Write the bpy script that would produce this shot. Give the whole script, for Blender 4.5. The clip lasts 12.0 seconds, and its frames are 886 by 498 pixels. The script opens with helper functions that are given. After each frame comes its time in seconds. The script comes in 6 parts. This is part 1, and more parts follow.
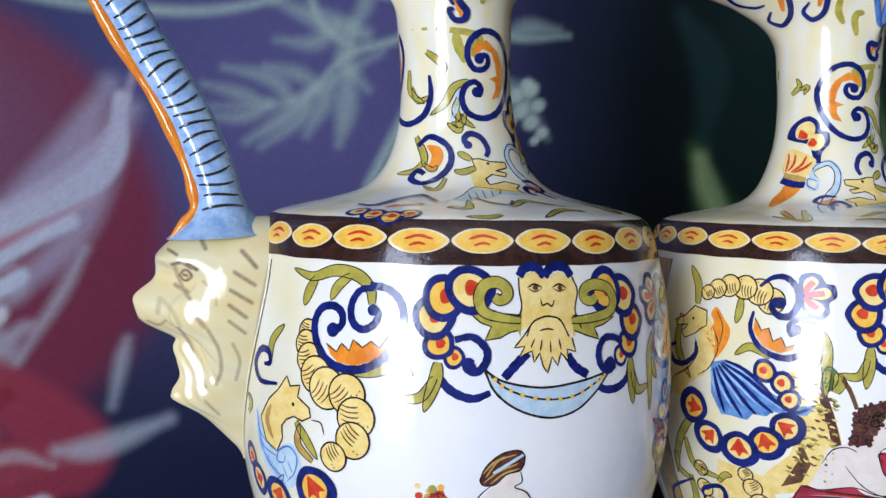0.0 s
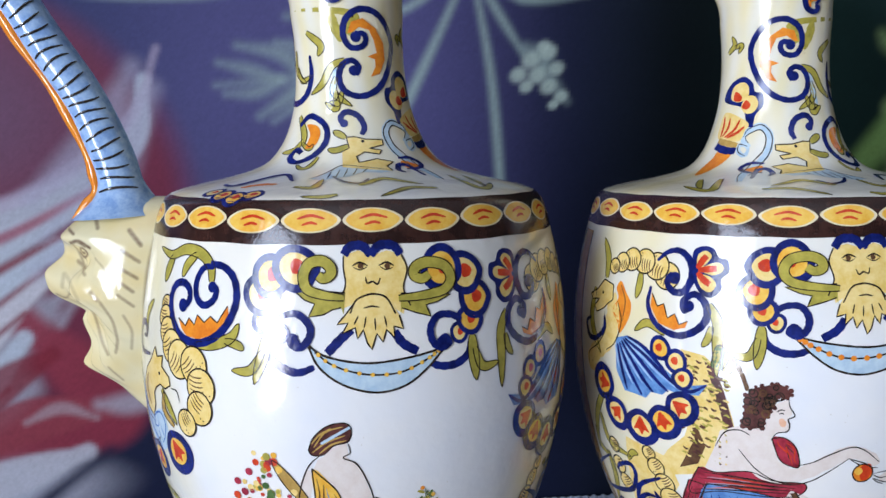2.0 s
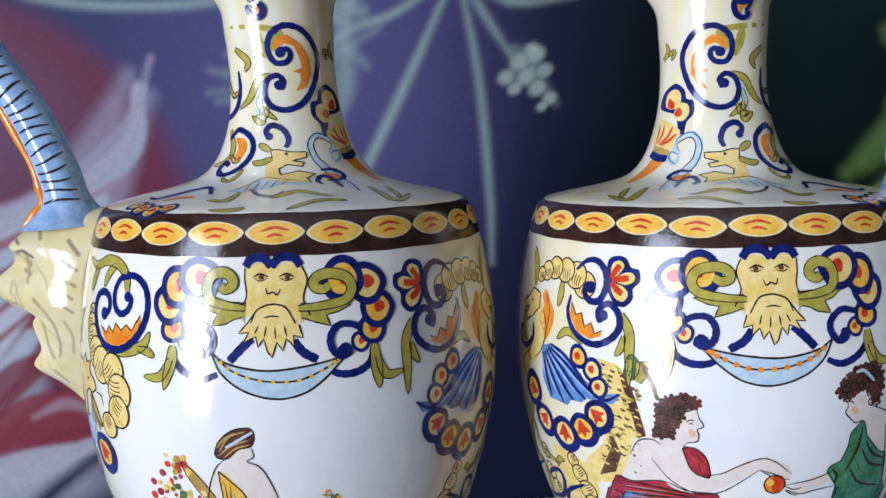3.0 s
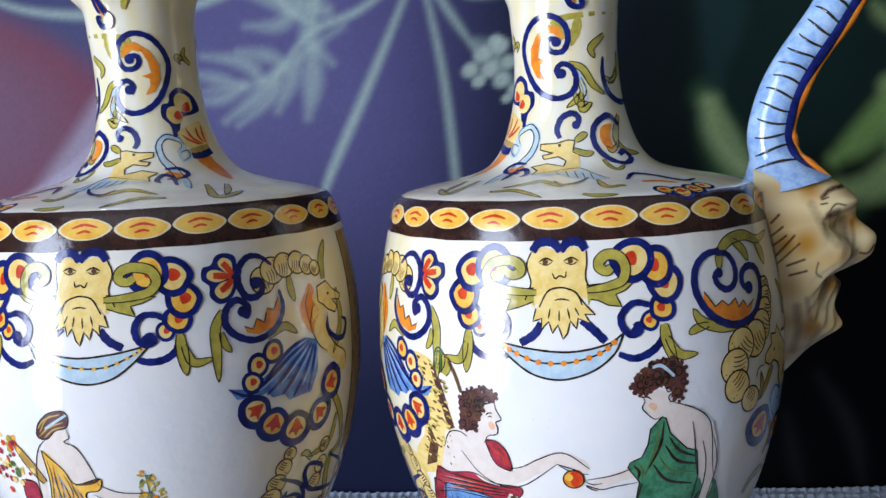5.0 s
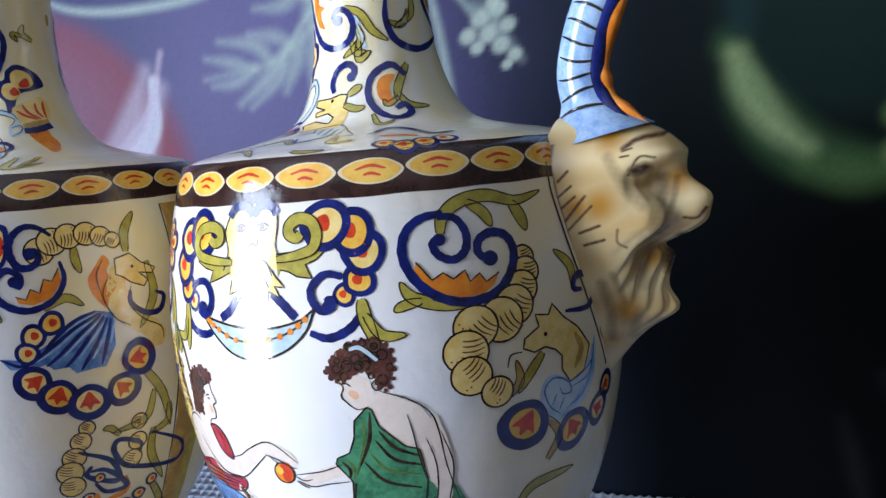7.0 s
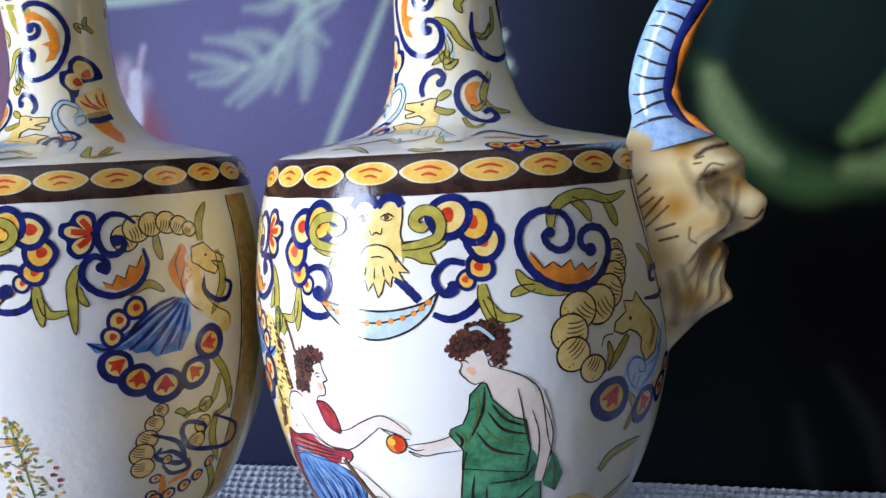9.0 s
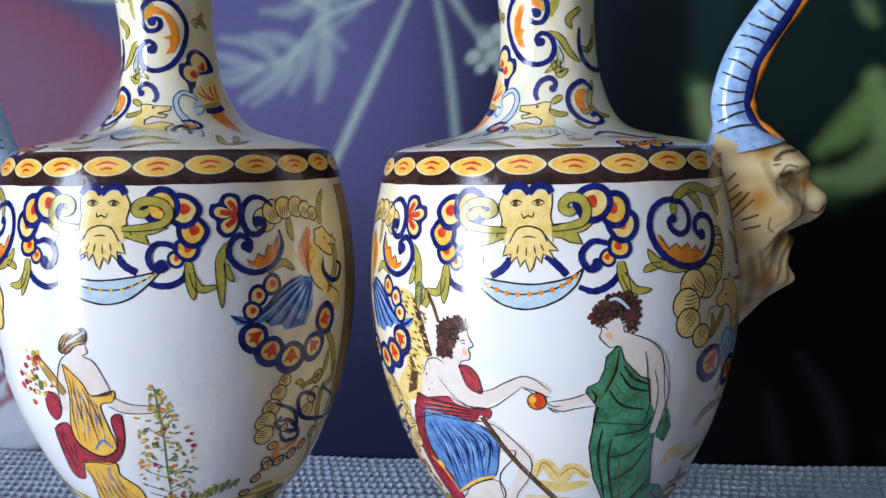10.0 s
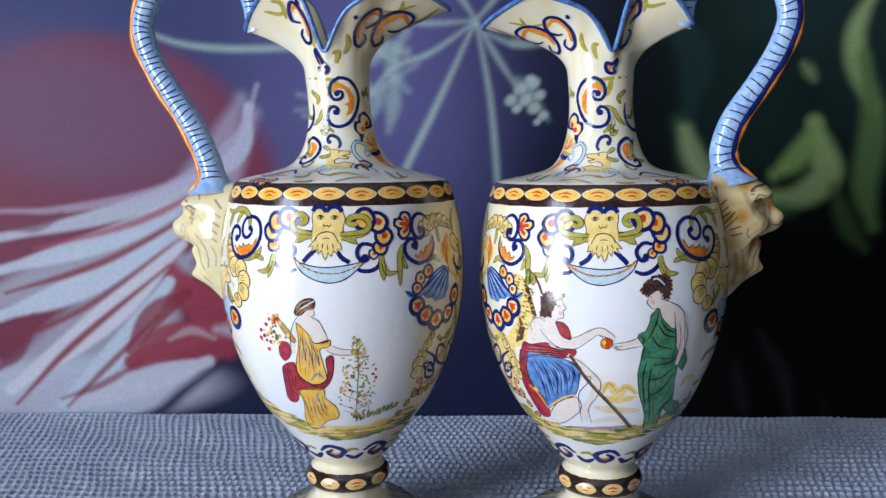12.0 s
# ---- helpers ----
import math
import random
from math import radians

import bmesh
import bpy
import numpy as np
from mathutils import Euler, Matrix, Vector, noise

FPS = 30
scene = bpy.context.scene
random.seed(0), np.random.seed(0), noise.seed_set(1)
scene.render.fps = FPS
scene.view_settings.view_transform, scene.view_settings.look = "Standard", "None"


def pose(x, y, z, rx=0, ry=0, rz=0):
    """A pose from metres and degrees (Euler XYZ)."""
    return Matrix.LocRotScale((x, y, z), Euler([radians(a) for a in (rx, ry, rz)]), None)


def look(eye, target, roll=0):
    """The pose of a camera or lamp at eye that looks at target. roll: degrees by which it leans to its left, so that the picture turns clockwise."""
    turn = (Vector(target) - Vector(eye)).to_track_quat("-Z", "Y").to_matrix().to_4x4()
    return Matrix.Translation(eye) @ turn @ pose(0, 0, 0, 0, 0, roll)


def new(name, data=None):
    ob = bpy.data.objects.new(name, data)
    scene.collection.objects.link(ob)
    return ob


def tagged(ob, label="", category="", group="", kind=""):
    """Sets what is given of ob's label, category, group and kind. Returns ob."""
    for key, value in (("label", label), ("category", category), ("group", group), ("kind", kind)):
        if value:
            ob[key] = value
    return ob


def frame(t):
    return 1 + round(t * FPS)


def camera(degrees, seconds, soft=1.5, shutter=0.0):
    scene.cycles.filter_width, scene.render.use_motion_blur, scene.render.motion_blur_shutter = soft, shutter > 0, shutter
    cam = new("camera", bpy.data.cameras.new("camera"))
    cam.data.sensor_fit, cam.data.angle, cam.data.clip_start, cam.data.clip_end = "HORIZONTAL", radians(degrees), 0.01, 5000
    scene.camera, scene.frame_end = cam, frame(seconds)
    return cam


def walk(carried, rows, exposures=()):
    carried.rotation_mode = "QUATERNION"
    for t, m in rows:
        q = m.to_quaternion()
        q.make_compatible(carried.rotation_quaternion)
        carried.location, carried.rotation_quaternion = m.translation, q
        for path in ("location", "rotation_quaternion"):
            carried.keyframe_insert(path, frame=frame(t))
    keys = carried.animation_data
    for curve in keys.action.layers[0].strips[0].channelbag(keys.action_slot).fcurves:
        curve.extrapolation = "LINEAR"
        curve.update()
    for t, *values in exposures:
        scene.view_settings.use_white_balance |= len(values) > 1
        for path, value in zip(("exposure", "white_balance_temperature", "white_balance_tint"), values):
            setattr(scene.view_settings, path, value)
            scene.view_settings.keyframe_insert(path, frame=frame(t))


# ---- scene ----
cam = camera(56.2, 12.0)
METRES, EYE, TILT, LEAN, TURN = 0.66, 0.2, -4.2, 0.0, -18.0
ROOT = pose(0, 0, 0.022, 0, -1.1, 0) @ pose(-0.16, -0.23, EYE, TILT, LEAN, TURN)
ROWS = [
    (0.0, 0.0, 0.0, 0.0, 0.0, 0.0, -0.0),
    (0.5, 0.0244, -0.0064, 0.0035, 2.13, -1.18, 0.02),
    (1.0, 0.0535, -0.0044, 0.0027, 4.43, -1.59, 0.24),
    (1.5, 0.0881, 0.001, 0.0038, 7.36, -2.14, 0.51),
    (2.0, 0.1263, 0.0051, 0.0069, 10.38, -2.73, 0.73),
    (2.5, 0.1581, 0.0118, 0.0084, 12.27, -2.82, 0.88),
    (3.0, 0.1916, 0.0111, 0.0134, 14.39, -3.06, 1.01),
    (5.0, 0.3237, 0.0447, 0.0121, 22.01, -3.5, 1.77),
    (5.5, 0.3737, 0.0749, 0.0056, 26.05, -3.37, 2.12),
    (6.0, 0.4238, 0.1175, 0.0022, 30.18, -3.89, 2.59),
    (6.5, 0.4624, 0.1564, -0.0019, 34.65, -4.1, 2.98),
    (6.7, 0.4756, 0.1706, -0.0057, 36.47, -3.78, 3.20),
    (7.5, 0.4870, 0.1890, -0.0090, 38.30, -3.50, 2.75),
    (8.3, 0.4731, 0.1693, -0.0113, 36.19, -3.26, 2.24),
    (8.5, 0.4664, 0.1502, -0.01, 34.65, -3.33, 2.1),
    (9.0, 0.4341, 0.1078, -0.0089, 30.69, -3.45, 1.51),
    (9.5, 0.3915, 0.0627, -0.0145, 26.64, -2.91, 0.75),
    (10.0, 0.3554, 0.0118, -0.0182, 23.31, -2.81, 0.24),
    (10.5, 0.3285, -0.0455, -0.0187, 20.77, -2.82, -0.11),
    (11.0, 0.316, -0.1155, -0.0149, 19.72, -2.94, -0.1),
    (11.5, 0.3214, -0.1763, -0.0138, 19.91, -2.67, -0.09),
    (12.0, 0.3387, -0.2414, -0.0107, 20.04, -2.56, -0.06),
]
walk(cam, [(t, ROOT @ pose(METRES * x, METRES * y, METRES * z, 90 + pitch, roll, yaw)) for t, x, y, z, yaw, pitch, roll in ROWS],
     exposures=[(0.0, -0.14), (3.0, -0.1), (5.0, 0.12), (6.5, 0.48), (8.5, 0.6), (9.5, 0.28), (10.5, 0.1), (12.0, 0.08)])

# ---- light: one tall window in the wall to the left, a dim unseen room added round the table ----
world = bpy.data.worlds.new("world")
scene.world = world
world.use_nodes = True
nt = world.node_tree
sky = nt.nodes.new("ShaderNodeTexSky")
sky.sky_type = "NISHITA"
sky.sun_disc = False
sky.sun_elevation, sky.sun_rotation = radians(35), radians(200)
nt.links.new(sky.outputs[0], nt.nodes["Background"].inputs[0])
nt.nodes["Background"].inputs[1].default_value = 0.1

ROOM_X0, ROOM_X1, ROOM_Y0, ROOM_Y1, ROOM_Z0, ROOM_Z1 = -1.5, 2.2, -2.4, 0.255, -0.75, 1.75
WIN_Y0, WIN_Y1, WIN_Z0, WIN_Z1 = -2.15, -0.80, -0.45, 1.25

WIN_MID = 0.16
# the lower lights look on to bright ground and walls, the upper ones on to blue sky
for z0, z1, power, tint in ((WIN_Z0, WIN_MID, 60.0, (0.83, 0.88, 1.00)), (WIN_MID, WIN_Z1, 46.0, (0.73, 0.84, 1.07))):
    lamp = bpy.data.lights.new("window_daylight", "AREA")
    lamp.shape, lamp.size, lamp.size_y = "RECTANGLE", z1 - z0 - 0.02, WIN_Y1 - WIN_Y0 - 0.04
    lamp.energy, lamp.color = power, tint
    lamp_ob = new("window_daylight", lamp)
    lamp_ob.matrix_world = look((ROOM_X0 - 0.02, (WIN_Y0 + WIN_Y1) / 2, (z0 + z1) / 2), (0, (WIN_Y0 + WIN_Y1) / 2, (z0 + z1) / 2 - 0.001))

# ---- materials ----
MATS = {}


def nodes_of(name):
    m = bpy.data.materials.new(name)
    m.use_nodes = True
    t = m.node_tree
    return m, t, t.nodes["Principled BSDF"]


def noise_tex(t, scale, detail=4.0, rough=0.6, coord="Object", stretch=None):
    c = t.nodes.new("ShaderNodeTexCoord")
    n = t.nodes.new("ShaderNodeTexNoise")
    n.inputs["Scale"].default_value = scale
    n.inputs["Detail"].default_value = detail
    n.inputs["Roughness"].default_value = rough
    if stretch:
        mp = t.nodes.new("ShaderNodeMapping")
        mp.inputs["Scale"].default_value = stretch
        t.links.new(c.outputs[coord], mp.inputs[0])
        t.links.new(mp.outputs[0], n.inputs["Vector"])
    else:
        t.links.new(c.outputs[coord], n.inputs["Vector"])
    return n


def ramp(t, src, a, b, lo=0.35, hi=0.65):
    r = t.nodes.new("ShaderNodeValToRGB")
    r.color_ramp.elements[0].position, r.color_ramp.elements[1].position = lo, hi
    r.color_ramp.elements[0].color, r.color_ramp.elements[1].color = (*a, 1), (*b, 1)
    t.links.new(src, r.inputs[0])
    return r


def mix(t, fac, a, b, mode="MIX"):
    m = t.nodes.new("ShaderNodeMix")
    m.data_type, m.blend_type = "RGBA", mode
    for sock, v in ((m.inputs[0], fac), (m.inputs[6], a), (m.inputs[7], b)):
        if isinstance(v, (int, float)):
            sock.default_value = v
        elif isinstance(v, tuple):
            sock.default_value = (*v, 1)
        else:
            t.links.new(v, sock)
    return m.outputs[2]


def bump(t, bsdf, src, strength, dist):
    b = t.nodes.new("ShaderNodeBump")
    b.inputs["Strength"].default_value, b.inputs["Distance"].default_value = strength, dist
    t.links.new(src, b.inputs["Height"])
    t.links.new(b.outputs[0], bsdf.inputs["Normal"])


def enamel(name, light, dark, rough=0.13, scale=260.0):
    """A painted enamel under clear glaze: the brush leaves thin and thick places."""
    m, t, p = nodes_of(name)
    n = noise_tex(t, scale, 3.0)
    n2 = noise_tex(t, scale * 5, 2.0)
    c = ramp(t, n.outputs[0], dark, light, 0.36, 0.6)
    t.links.new(mix(t, 0.25, c.outputs[0], ramp(t, n2.outputs[0], dark, light).outputs[0]), p.inputs["Base Color"])
    p.inputs["Roughness"].default_value = rough
    p.inputs["IOR"].default_value = 1.62
    bump(t, p, n.outputs[0], 0.2, 0.0006)
    MATS[name] = m
    return m


# lead-glazed white with a straw wash that comes and goes
m, t, p = nodes_of("glaze_white")
big, mid, fine = noise_tex(t, 22, 3), noise_tex(t, 120, 4), noise_tex(t, 900, 2)
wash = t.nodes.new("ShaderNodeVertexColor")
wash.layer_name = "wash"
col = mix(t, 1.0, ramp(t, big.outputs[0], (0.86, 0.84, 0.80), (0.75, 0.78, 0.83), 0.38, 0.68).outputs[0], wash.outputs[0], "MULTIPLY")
spots = ramp(t, fine.outputs[0], (0.75, 0.7, 0.6), (1, 1, 1), 0.23, 0.27)
col = mix(t, 0.6, col, mix(t, 1.0, col, spots.outputs[0], "MULTIPLY"))
t.links.new(col, p.inputs["Base Color"])
p.inputs["Roughness"].default_value, p.inputs["IOR"].default_value = 0.11, 1.65
waves = noise_tex(t, 60, 3)
bump(t, p, mix(t, 0.5, waves.outputs[0], mid.outputs[0]), 0.38, 0.0010)
MATS["glaze_white"] = m

enamel("cobalt", (0.011, 0.022, 0.18), (0.004, 0.008, 0.07))
enamel("midblue", (0.10, 0.24, 0.55), (0.03, 0.09, 0.32))
enamel("skyblue", (0.40, 0.57, 0.80), (0.20, 0.35, 0.65))
enamel("paleblue", (0.55, 0.68, 0.76), (0.40, 0.55, 0.68))
enamel("brown", (0.050, 0.020, 0.015), (0.018, 0.008, 0.007), 0.16)
enamel("umber", (0.16, 0.08, 0.035), (0.07, 0.035, 0.02))
enamel("line", (0.040, 0.028, 0.020), (0.012, 0.009, 0.008))
enamel("yellow", (0.88, 0.57, 0.11), (0.80, 0.40, 0.04))
enamel("straw", (0.88, 0.69, 0.29), (0.78, 0.54, 0.14))
enamel("ochre", (0.55, 0.36, 0.10), (0.38, 0.22, 0.05))
enamel("orange", (0.85, 0.30, 0.03), (0.70, 0.18, 0.02))
enamel("red", (0.70, 0.075, 0.02), (0.50, 0.03, 0.012))
enamel("olive", (0.50, 0.42, 0.08), (0.32, 0.28, 0.05))
enamel("green", (0.085, 0.32, 0.175), (0.022, 0.13, 0.065), scale=170.0)
enamel("leafgreen", (0.12, 0.20, 0.06), (0.05, 0.11, 0.03))
enamel("crimson", (0.48, 0.045, 0.075), (0.19, 0.014, 0.028), scale=190.0)
enamel("cloth_blue", (0.15, 0.32, 0.62), (0.04, 0.12, 0.36), scale=190.0)
enamel("cream", (0.80, 0.70, 0.48), (0.72, 0.58, 0.33))
enamel("bisque", (0.80, 0.72, 0.66), (0.74, 0.64, 0.57))
enamel("auburn", (0.13, 0.045, 0.04), (0.055, 0.02, 0.018))
enamel("blush", (0.82, 0.50, 0.34), (0.76, 0.42, 0.26))
enamel("mauve", (0.45, 0.32, 0.36), (0.33, 0.22, 0.28))
enamel("grey_green", (0.20, 0.24, 0.16), (0.10, 0.14, 0.10))


def wall_paint(name, rgb, rough=0.8):
    m, t, p = nodes_of(name)
    n = noise_tex(t, 4, 5)
    c = ramp(t, n.outputs[0], tuple(0.88 * v for v in rgb), rgb, 0.3, 0.7)
    t.links.new(c.outputs[0], p.inputs["Base Color"])
    p.inputs["Roughness"].default_value = rough
    bump(t, p, noise_tex(t, 300, 2).outputs[0], 0.1, 0.001)
    MATS[name] = m


wall_paint("plaster", (0.075, 0.068, 0.060))
wall_paint("floorboards", (0.13, 0.08, 0.05), 0.5)
wall_paint("white_paint", (0.8, 0.8, 0.78), 0.5)

# ---- building helpers ----


def part(name, bm, mats, parent=None, label="", smooth=True):
    """Link a bmesh as one mesh object, under its thing if it has one."""
    me = bpy.data.meshes.new(name)
    bm.to_mesh(me)
    bm.free()
    for k in mats if isinstance(mats, (list, tuple)) else [mats]:
        me.materials.append(MATS[k])
    if smooth:
        me.polygons.foreach_set("use_smooth", [True] * len(me.polygons))
    ob = new(name, me)
    if parent:
        ob.parent = parent
    if label:
        ob["label"] = label
    return ob


def box(bm, x0, x1, y0, y1, z0, z1):
    r = bmesh.ops.create_cube(bm, size=1.0)
    for v in r["verts"]:
        v.co = Vector((x0 if v.co.x < 0 else x1, y0 if v.co.y < 0 else y1, z0 if v.co.z < 0 else z1))
    return r["verts"]


def slab(name, dims, mat, bevel=0.0, parent=None, label=""):
    bm = bmesh.new()
    box(bm, *dims)
    if bevel:
        bmesh.ops.bevel(bm, geom=bm.edges[:], offset=bevel, segments=2, affect="EDGES")
    return part(name, bm, mat, parent, label, smooth=False)


# ---- the room: an unseen shell, added to bounce and limit the window's light ----
X0, X1, Y0, Y1, Z0, Z1 = ROOM_X0, ROOM_X1, ROOM_Y0, ROOM_Y1, ROOM_Z0, ROOM_Z1
W = 0.12
tagged(slab("floor", (X0 - W, X1 + W, Y0 - W, Y1 + W, Z0 - 0.1, Z0), "floorboards"), "dark floor, unseen, added to close the room", "floor", kind="structure")
tagged(slab("ceiling", (X0 - W, X1 + W, Y0 - W, Y1 + W, Z1, Z1 + 0.1), "white_paint"), "plain white ceiling, unseen, added to bounce light", "ceiling", kind="structure")
tagged(slab("wall_east", (X1, X1 + W, Y0 - W, Y1 + W, Z0, Z1), "plaster"), "dark grey-brown wall, unseen, added to limit bounced light", "wall", kind="structure")
tagged(slab("wall_south", (X0 - W, X1, Y0 - W, Y0, Z0, Z1), "plaster"), "dark grey-brown wall, unseen, added to limit bounced light", "wall", kind="structure")
bm = bmesh.new()
box(bm, X0 - W, X0, Y0, WIN_Y0, Z0, Z1)
box(bm, X0 - W, X0, WIN_Y1, Y1 + W, Z0, Z1)
box(bm, X0 - W, X0, WIN_Y0, WIN_Y1, Z0, WIN_Z0)
box(bm, X0 - W, X0, WIN_Y0, WIN_Y1, WIN_Z1, Z1)
tagged(part("wall_west", bm, "plaster", smooth=False), "dark grey-brown wall with a window opening, unseen, added", "wall", kind="structure")


# ---- the printed mural on the wall behind the table ----
def soft(d, w):
    return np.clip(0.5 - d / (2 * w), 0, 1) ** 2 * (3 - 2 * np.clip(0.5 - d / (2 * w), 0, 1))


class Mural:
    """A wide print, painted in wall metres: x to the right, z up."""

    def __init__(self, x0, x1, z0, z1, step):
        self.nx, self.nz = int((x1 - x0) / step) + 1, int((z1 - z0) / step) + 1
        self.x, self.z = np.meshgrid(np.linspace(x0, x1, self.nx), np.linspace(z0, z1, self.nz))
        self.c = np.zeros((self.nz, self.nx, 3))

    def lay(self, mask, rgb, alpha=1.0):
        k = (mask * alpha)[..., None]
        self.c = self.c * (1 - k) + np.array(rgb) * k

    def oval(self, cx, cz, rx, rz, rgb, turn=0.0, edge=0.3, alpha=1.0):
        a = radians(turn)
        u = ((self.x - cx) * math.cos(a) + (self.z - cz) * math.sin(a)) / rx
        v = (-(self.x - cx) * math.sin(a) + (self.z - cz) * math.cos(a)) / rz
        self.lay(soft(np.hypot(u, v) - 1, edge), rgb, alpha)

    def stroke(self, pts, w, rgb, edge=0.004, alpha=1.0, taper=(1, 1)):
        p = smooth_path(pts, 10)
        best = np.full(self.x.shape, 9.0)
        for i in range(len(p) - 1):
            (ax, az), (bx, bz) = p[i], p[i + 1]
            dx, dz = bx - ax, bz - az
            k = np.clip(((self.x - ax) * dx + (self.z - az) * dz) / (dx * dx + dz * dz + 1e-12), 0, 1)
            f = (i + k) / (len(p) - 1)
            ww = w * (taper[0] * (1 - f) + taper[1] * f) * (0.25 + 0.75 * np.sin(np.pi * np.clip(f, 0.08, 0.92)))
            best = np.minimum(best, np.hypot(self.x - ax - k * dx, self.z - az - k * dz) - ww)
        self.lay(soft(best, edge), rgb, alpha)


def smooth_path(pts, n=8, closed=False):
    """A Catmull-Rom path through a few points."""
    p = [Vector((*q, 0)) if len(q) == 2 else Vector(q) for q in pts]
    m = len(p)
    out = []
    for i in range(m if closed else m - 1):
        a = p[(i - 1) % m] if closed or i > 0 else 2 * p[0] - p[1]
        b, c = p[i], p[(i + 1) % m]
        d = p[(i + 2) % m] if closed or i + 2 < m else 2 * p[-1] - p[-2]
        for k in range(n):
            t = k / n
            out.append(0.5 * (2 * b + (c - a) * t + (2 * a - 5 * b + 4 * c - d) * t * t + (3 * b - a - 3 * c + d) * t ** 3))
    if not closed:
        out.append(p[-1])
    return [tuple(v[:2]) if len(pts[0]) == 2 else tuple(v) for v in out]

mu = Mural(-0.75, 0.75, -0.06, 0.62, 0.0019)
PXM = 0.00048
# the plum is paler than the print's own navy: window sheen put into colour
NAVY, BLUE, PLUM_SHEEN, INK = (0.009, 0.013, 0.042), (0.028, 0.038, 0.13), (0.085, 0.080, 0.205), (0.0008, 0.001, 0.0015)
MAROON, RED, PALE, LEAF = (0.15, 0.020, 0.048), (0.20, 0.014, 0.03), (0.46, 0.52, 0.60), (0.33, 0.44, 0.40)
mu.c[:] = NAVY
# the dusky blue ground, its plum lightened with painted sheen, fading to black on the right and towards the foot
mu.lay(soft(np.abs(mu.x + 0.10) - 0.12, 0.08) * soft(0.16 - mu.z, 0.11), PLUM_SHEEN)
mu.lay(soft(mu.x + 0.20, 0.12) * soft(0.24 - mu.z, 0.10), BLUE)
mu.lay(soft(0.062 - mu.x, 0.05), (0.014, 0.019, 0.040))
mu.lay(soft(0.105 - mu.x, 0.04), (0.006, 0.011, 0.014))
mu.lay(soft(0.17 - mu.x, 0.07), INK)
mu.lay(soft(0.19 - mu.x, 0.07) * soft(0.22 - mu.z, 0.08), (0.010, 0.026, 0.024))
# the great striped tulip
TULIP = [(-0.316, 0.171)][0]
mu.oval(TULIP[0], TULIP[1] + 0.03, 0.150, 0.125, MAROON, -12, 0.10)
mu.oval(TULIP[0] - 0.06, TULIP[1] - 0.075, 0.150, 0.085, MAROON, 20, 0.12)
mu.oval(TULIP[0] - 0.02, TULIP[1] + 0.09, 0.115, 0.06, (0.12, 0.06, 0.12), -10, 0.5, 0.8)
mu.oval(*[(-0.354, 0.020)][0], 0.13, 0.030, (0.40, 0.40, 0.47), 3, 0.25)
for pts, w in (([(-0.247, 0.166), (-0.323, 0.132), (-0.436, 0.096)], 52), ([(-0.253, 0.132), (-0.321, 0.081), (-0.421, 0.020)], 60), ([(-0.265, 0.087), (-0.302, 0.046), (-0.376, -0.006)], 50), ([(-0.252, 0.041), (-0.299, 0.020), (-0.371, -0.008)], 36)):
    mu.stroke(pts, w * PXM, (0.40, 0.46, 0.54), 0.008, 0.6, (0.8, 1.1))
mu.stroke([(-0.264, 0.127), (-0.235, 0.097), (-0.218, 0.072), (-0.251, 0.061), (-0.297, 0.046)], 46 * PXM, (0.25, 0.03, 0.055), 0.006, 0.95)
for pts, w, rgb, al in (([(-0.190, 0.267), (-0.198, 0.231), (-0.241, 0.200), (-0.326, 0.173), (-0.412, 0.156)], 20, PALE, 0.75), ([(-0.182, 0.285), (-0.200, 0.243), (-0.260, 0.200), (-0.350, 0.181), (-0.410, 0.179)], 10, (0.40, 0.34, 0.45), 0.6),
                        ([(-0.216, 0.200), (-0.312, 0.156), (-0.414, 0.127)], 22, PALE, 0.85), ([(-0.242, 0.171), (-0.334, 0.117), (-0.417, 0.086)], 26, PALE, 0.9), ([(-0.253, 0.151), (-0.320, 0.087), (-0.411, 0.020)], 28, (0.55, 0.55, 0.60), 0.9),
                        ([(-0.264, 0.117), (-0.307, 0.061), (-0.365, 0.007)], 24, PALE, 0.9), ([(-0.232, 0.046), (-0.288, 0.028), (-0.355, 0.005)], 26, (0.48, 0.48, 0.54), 0.9), ([(-0.221, 0.072), (-0.266, 0.066), (-0.302, 0.046)], 30, (0.26, 0.04, 0.06), 0.9),
                        ([(-0.249, 0.107), (-0.280, 0.087), (-0.302, 0.056)], 22, RED, 0.85), ([(-0.232, 0.181), (-0.323, 0.134), (-0.410, 0.107)], 7, RED, 0.9), ([(-0.263, 0.132), (-0.352, 0.061), (-0.406, 0.007)], 7, RED, 0.9), ([(-0.247, 0.159), (-0.340, 0.094), (-0.418, 0.061)], 6, RED, 0.8),
                        ([(-0.275, 0.087), (-0.323, 0.041), (-0.360, 0.005)], 6, RED, 0.8), ([(-0.201, 0.214), (-0.286, 0.171), (-0.382, 0.146)], 7, (0.30, 0.05, 0.09), 0.8), ([(-0.292, 0.046), (-0.329, 0.025), (-0.365, 0.012)], 7, RED, 0.7), ([(-0.386, 0.086), (-0.403, 0.056), (-0.420, 0.040)], 16, MAROON, 0.8),
                        ([(-0.356, 0.176), (-0.381, 0.166), (-0.411, 0.166)], 12, (0.13, 0.03, 0.06), 0.7), ([(-0.266, 0.066), (-0.246, 0.074), (-0.226, 0.067)], 8, (0.45, 0.40, 0.44), 0.5)):
    mu.stroke(pts, w * PXM, rgb, 0.0024, al, (1.0, 0.9))
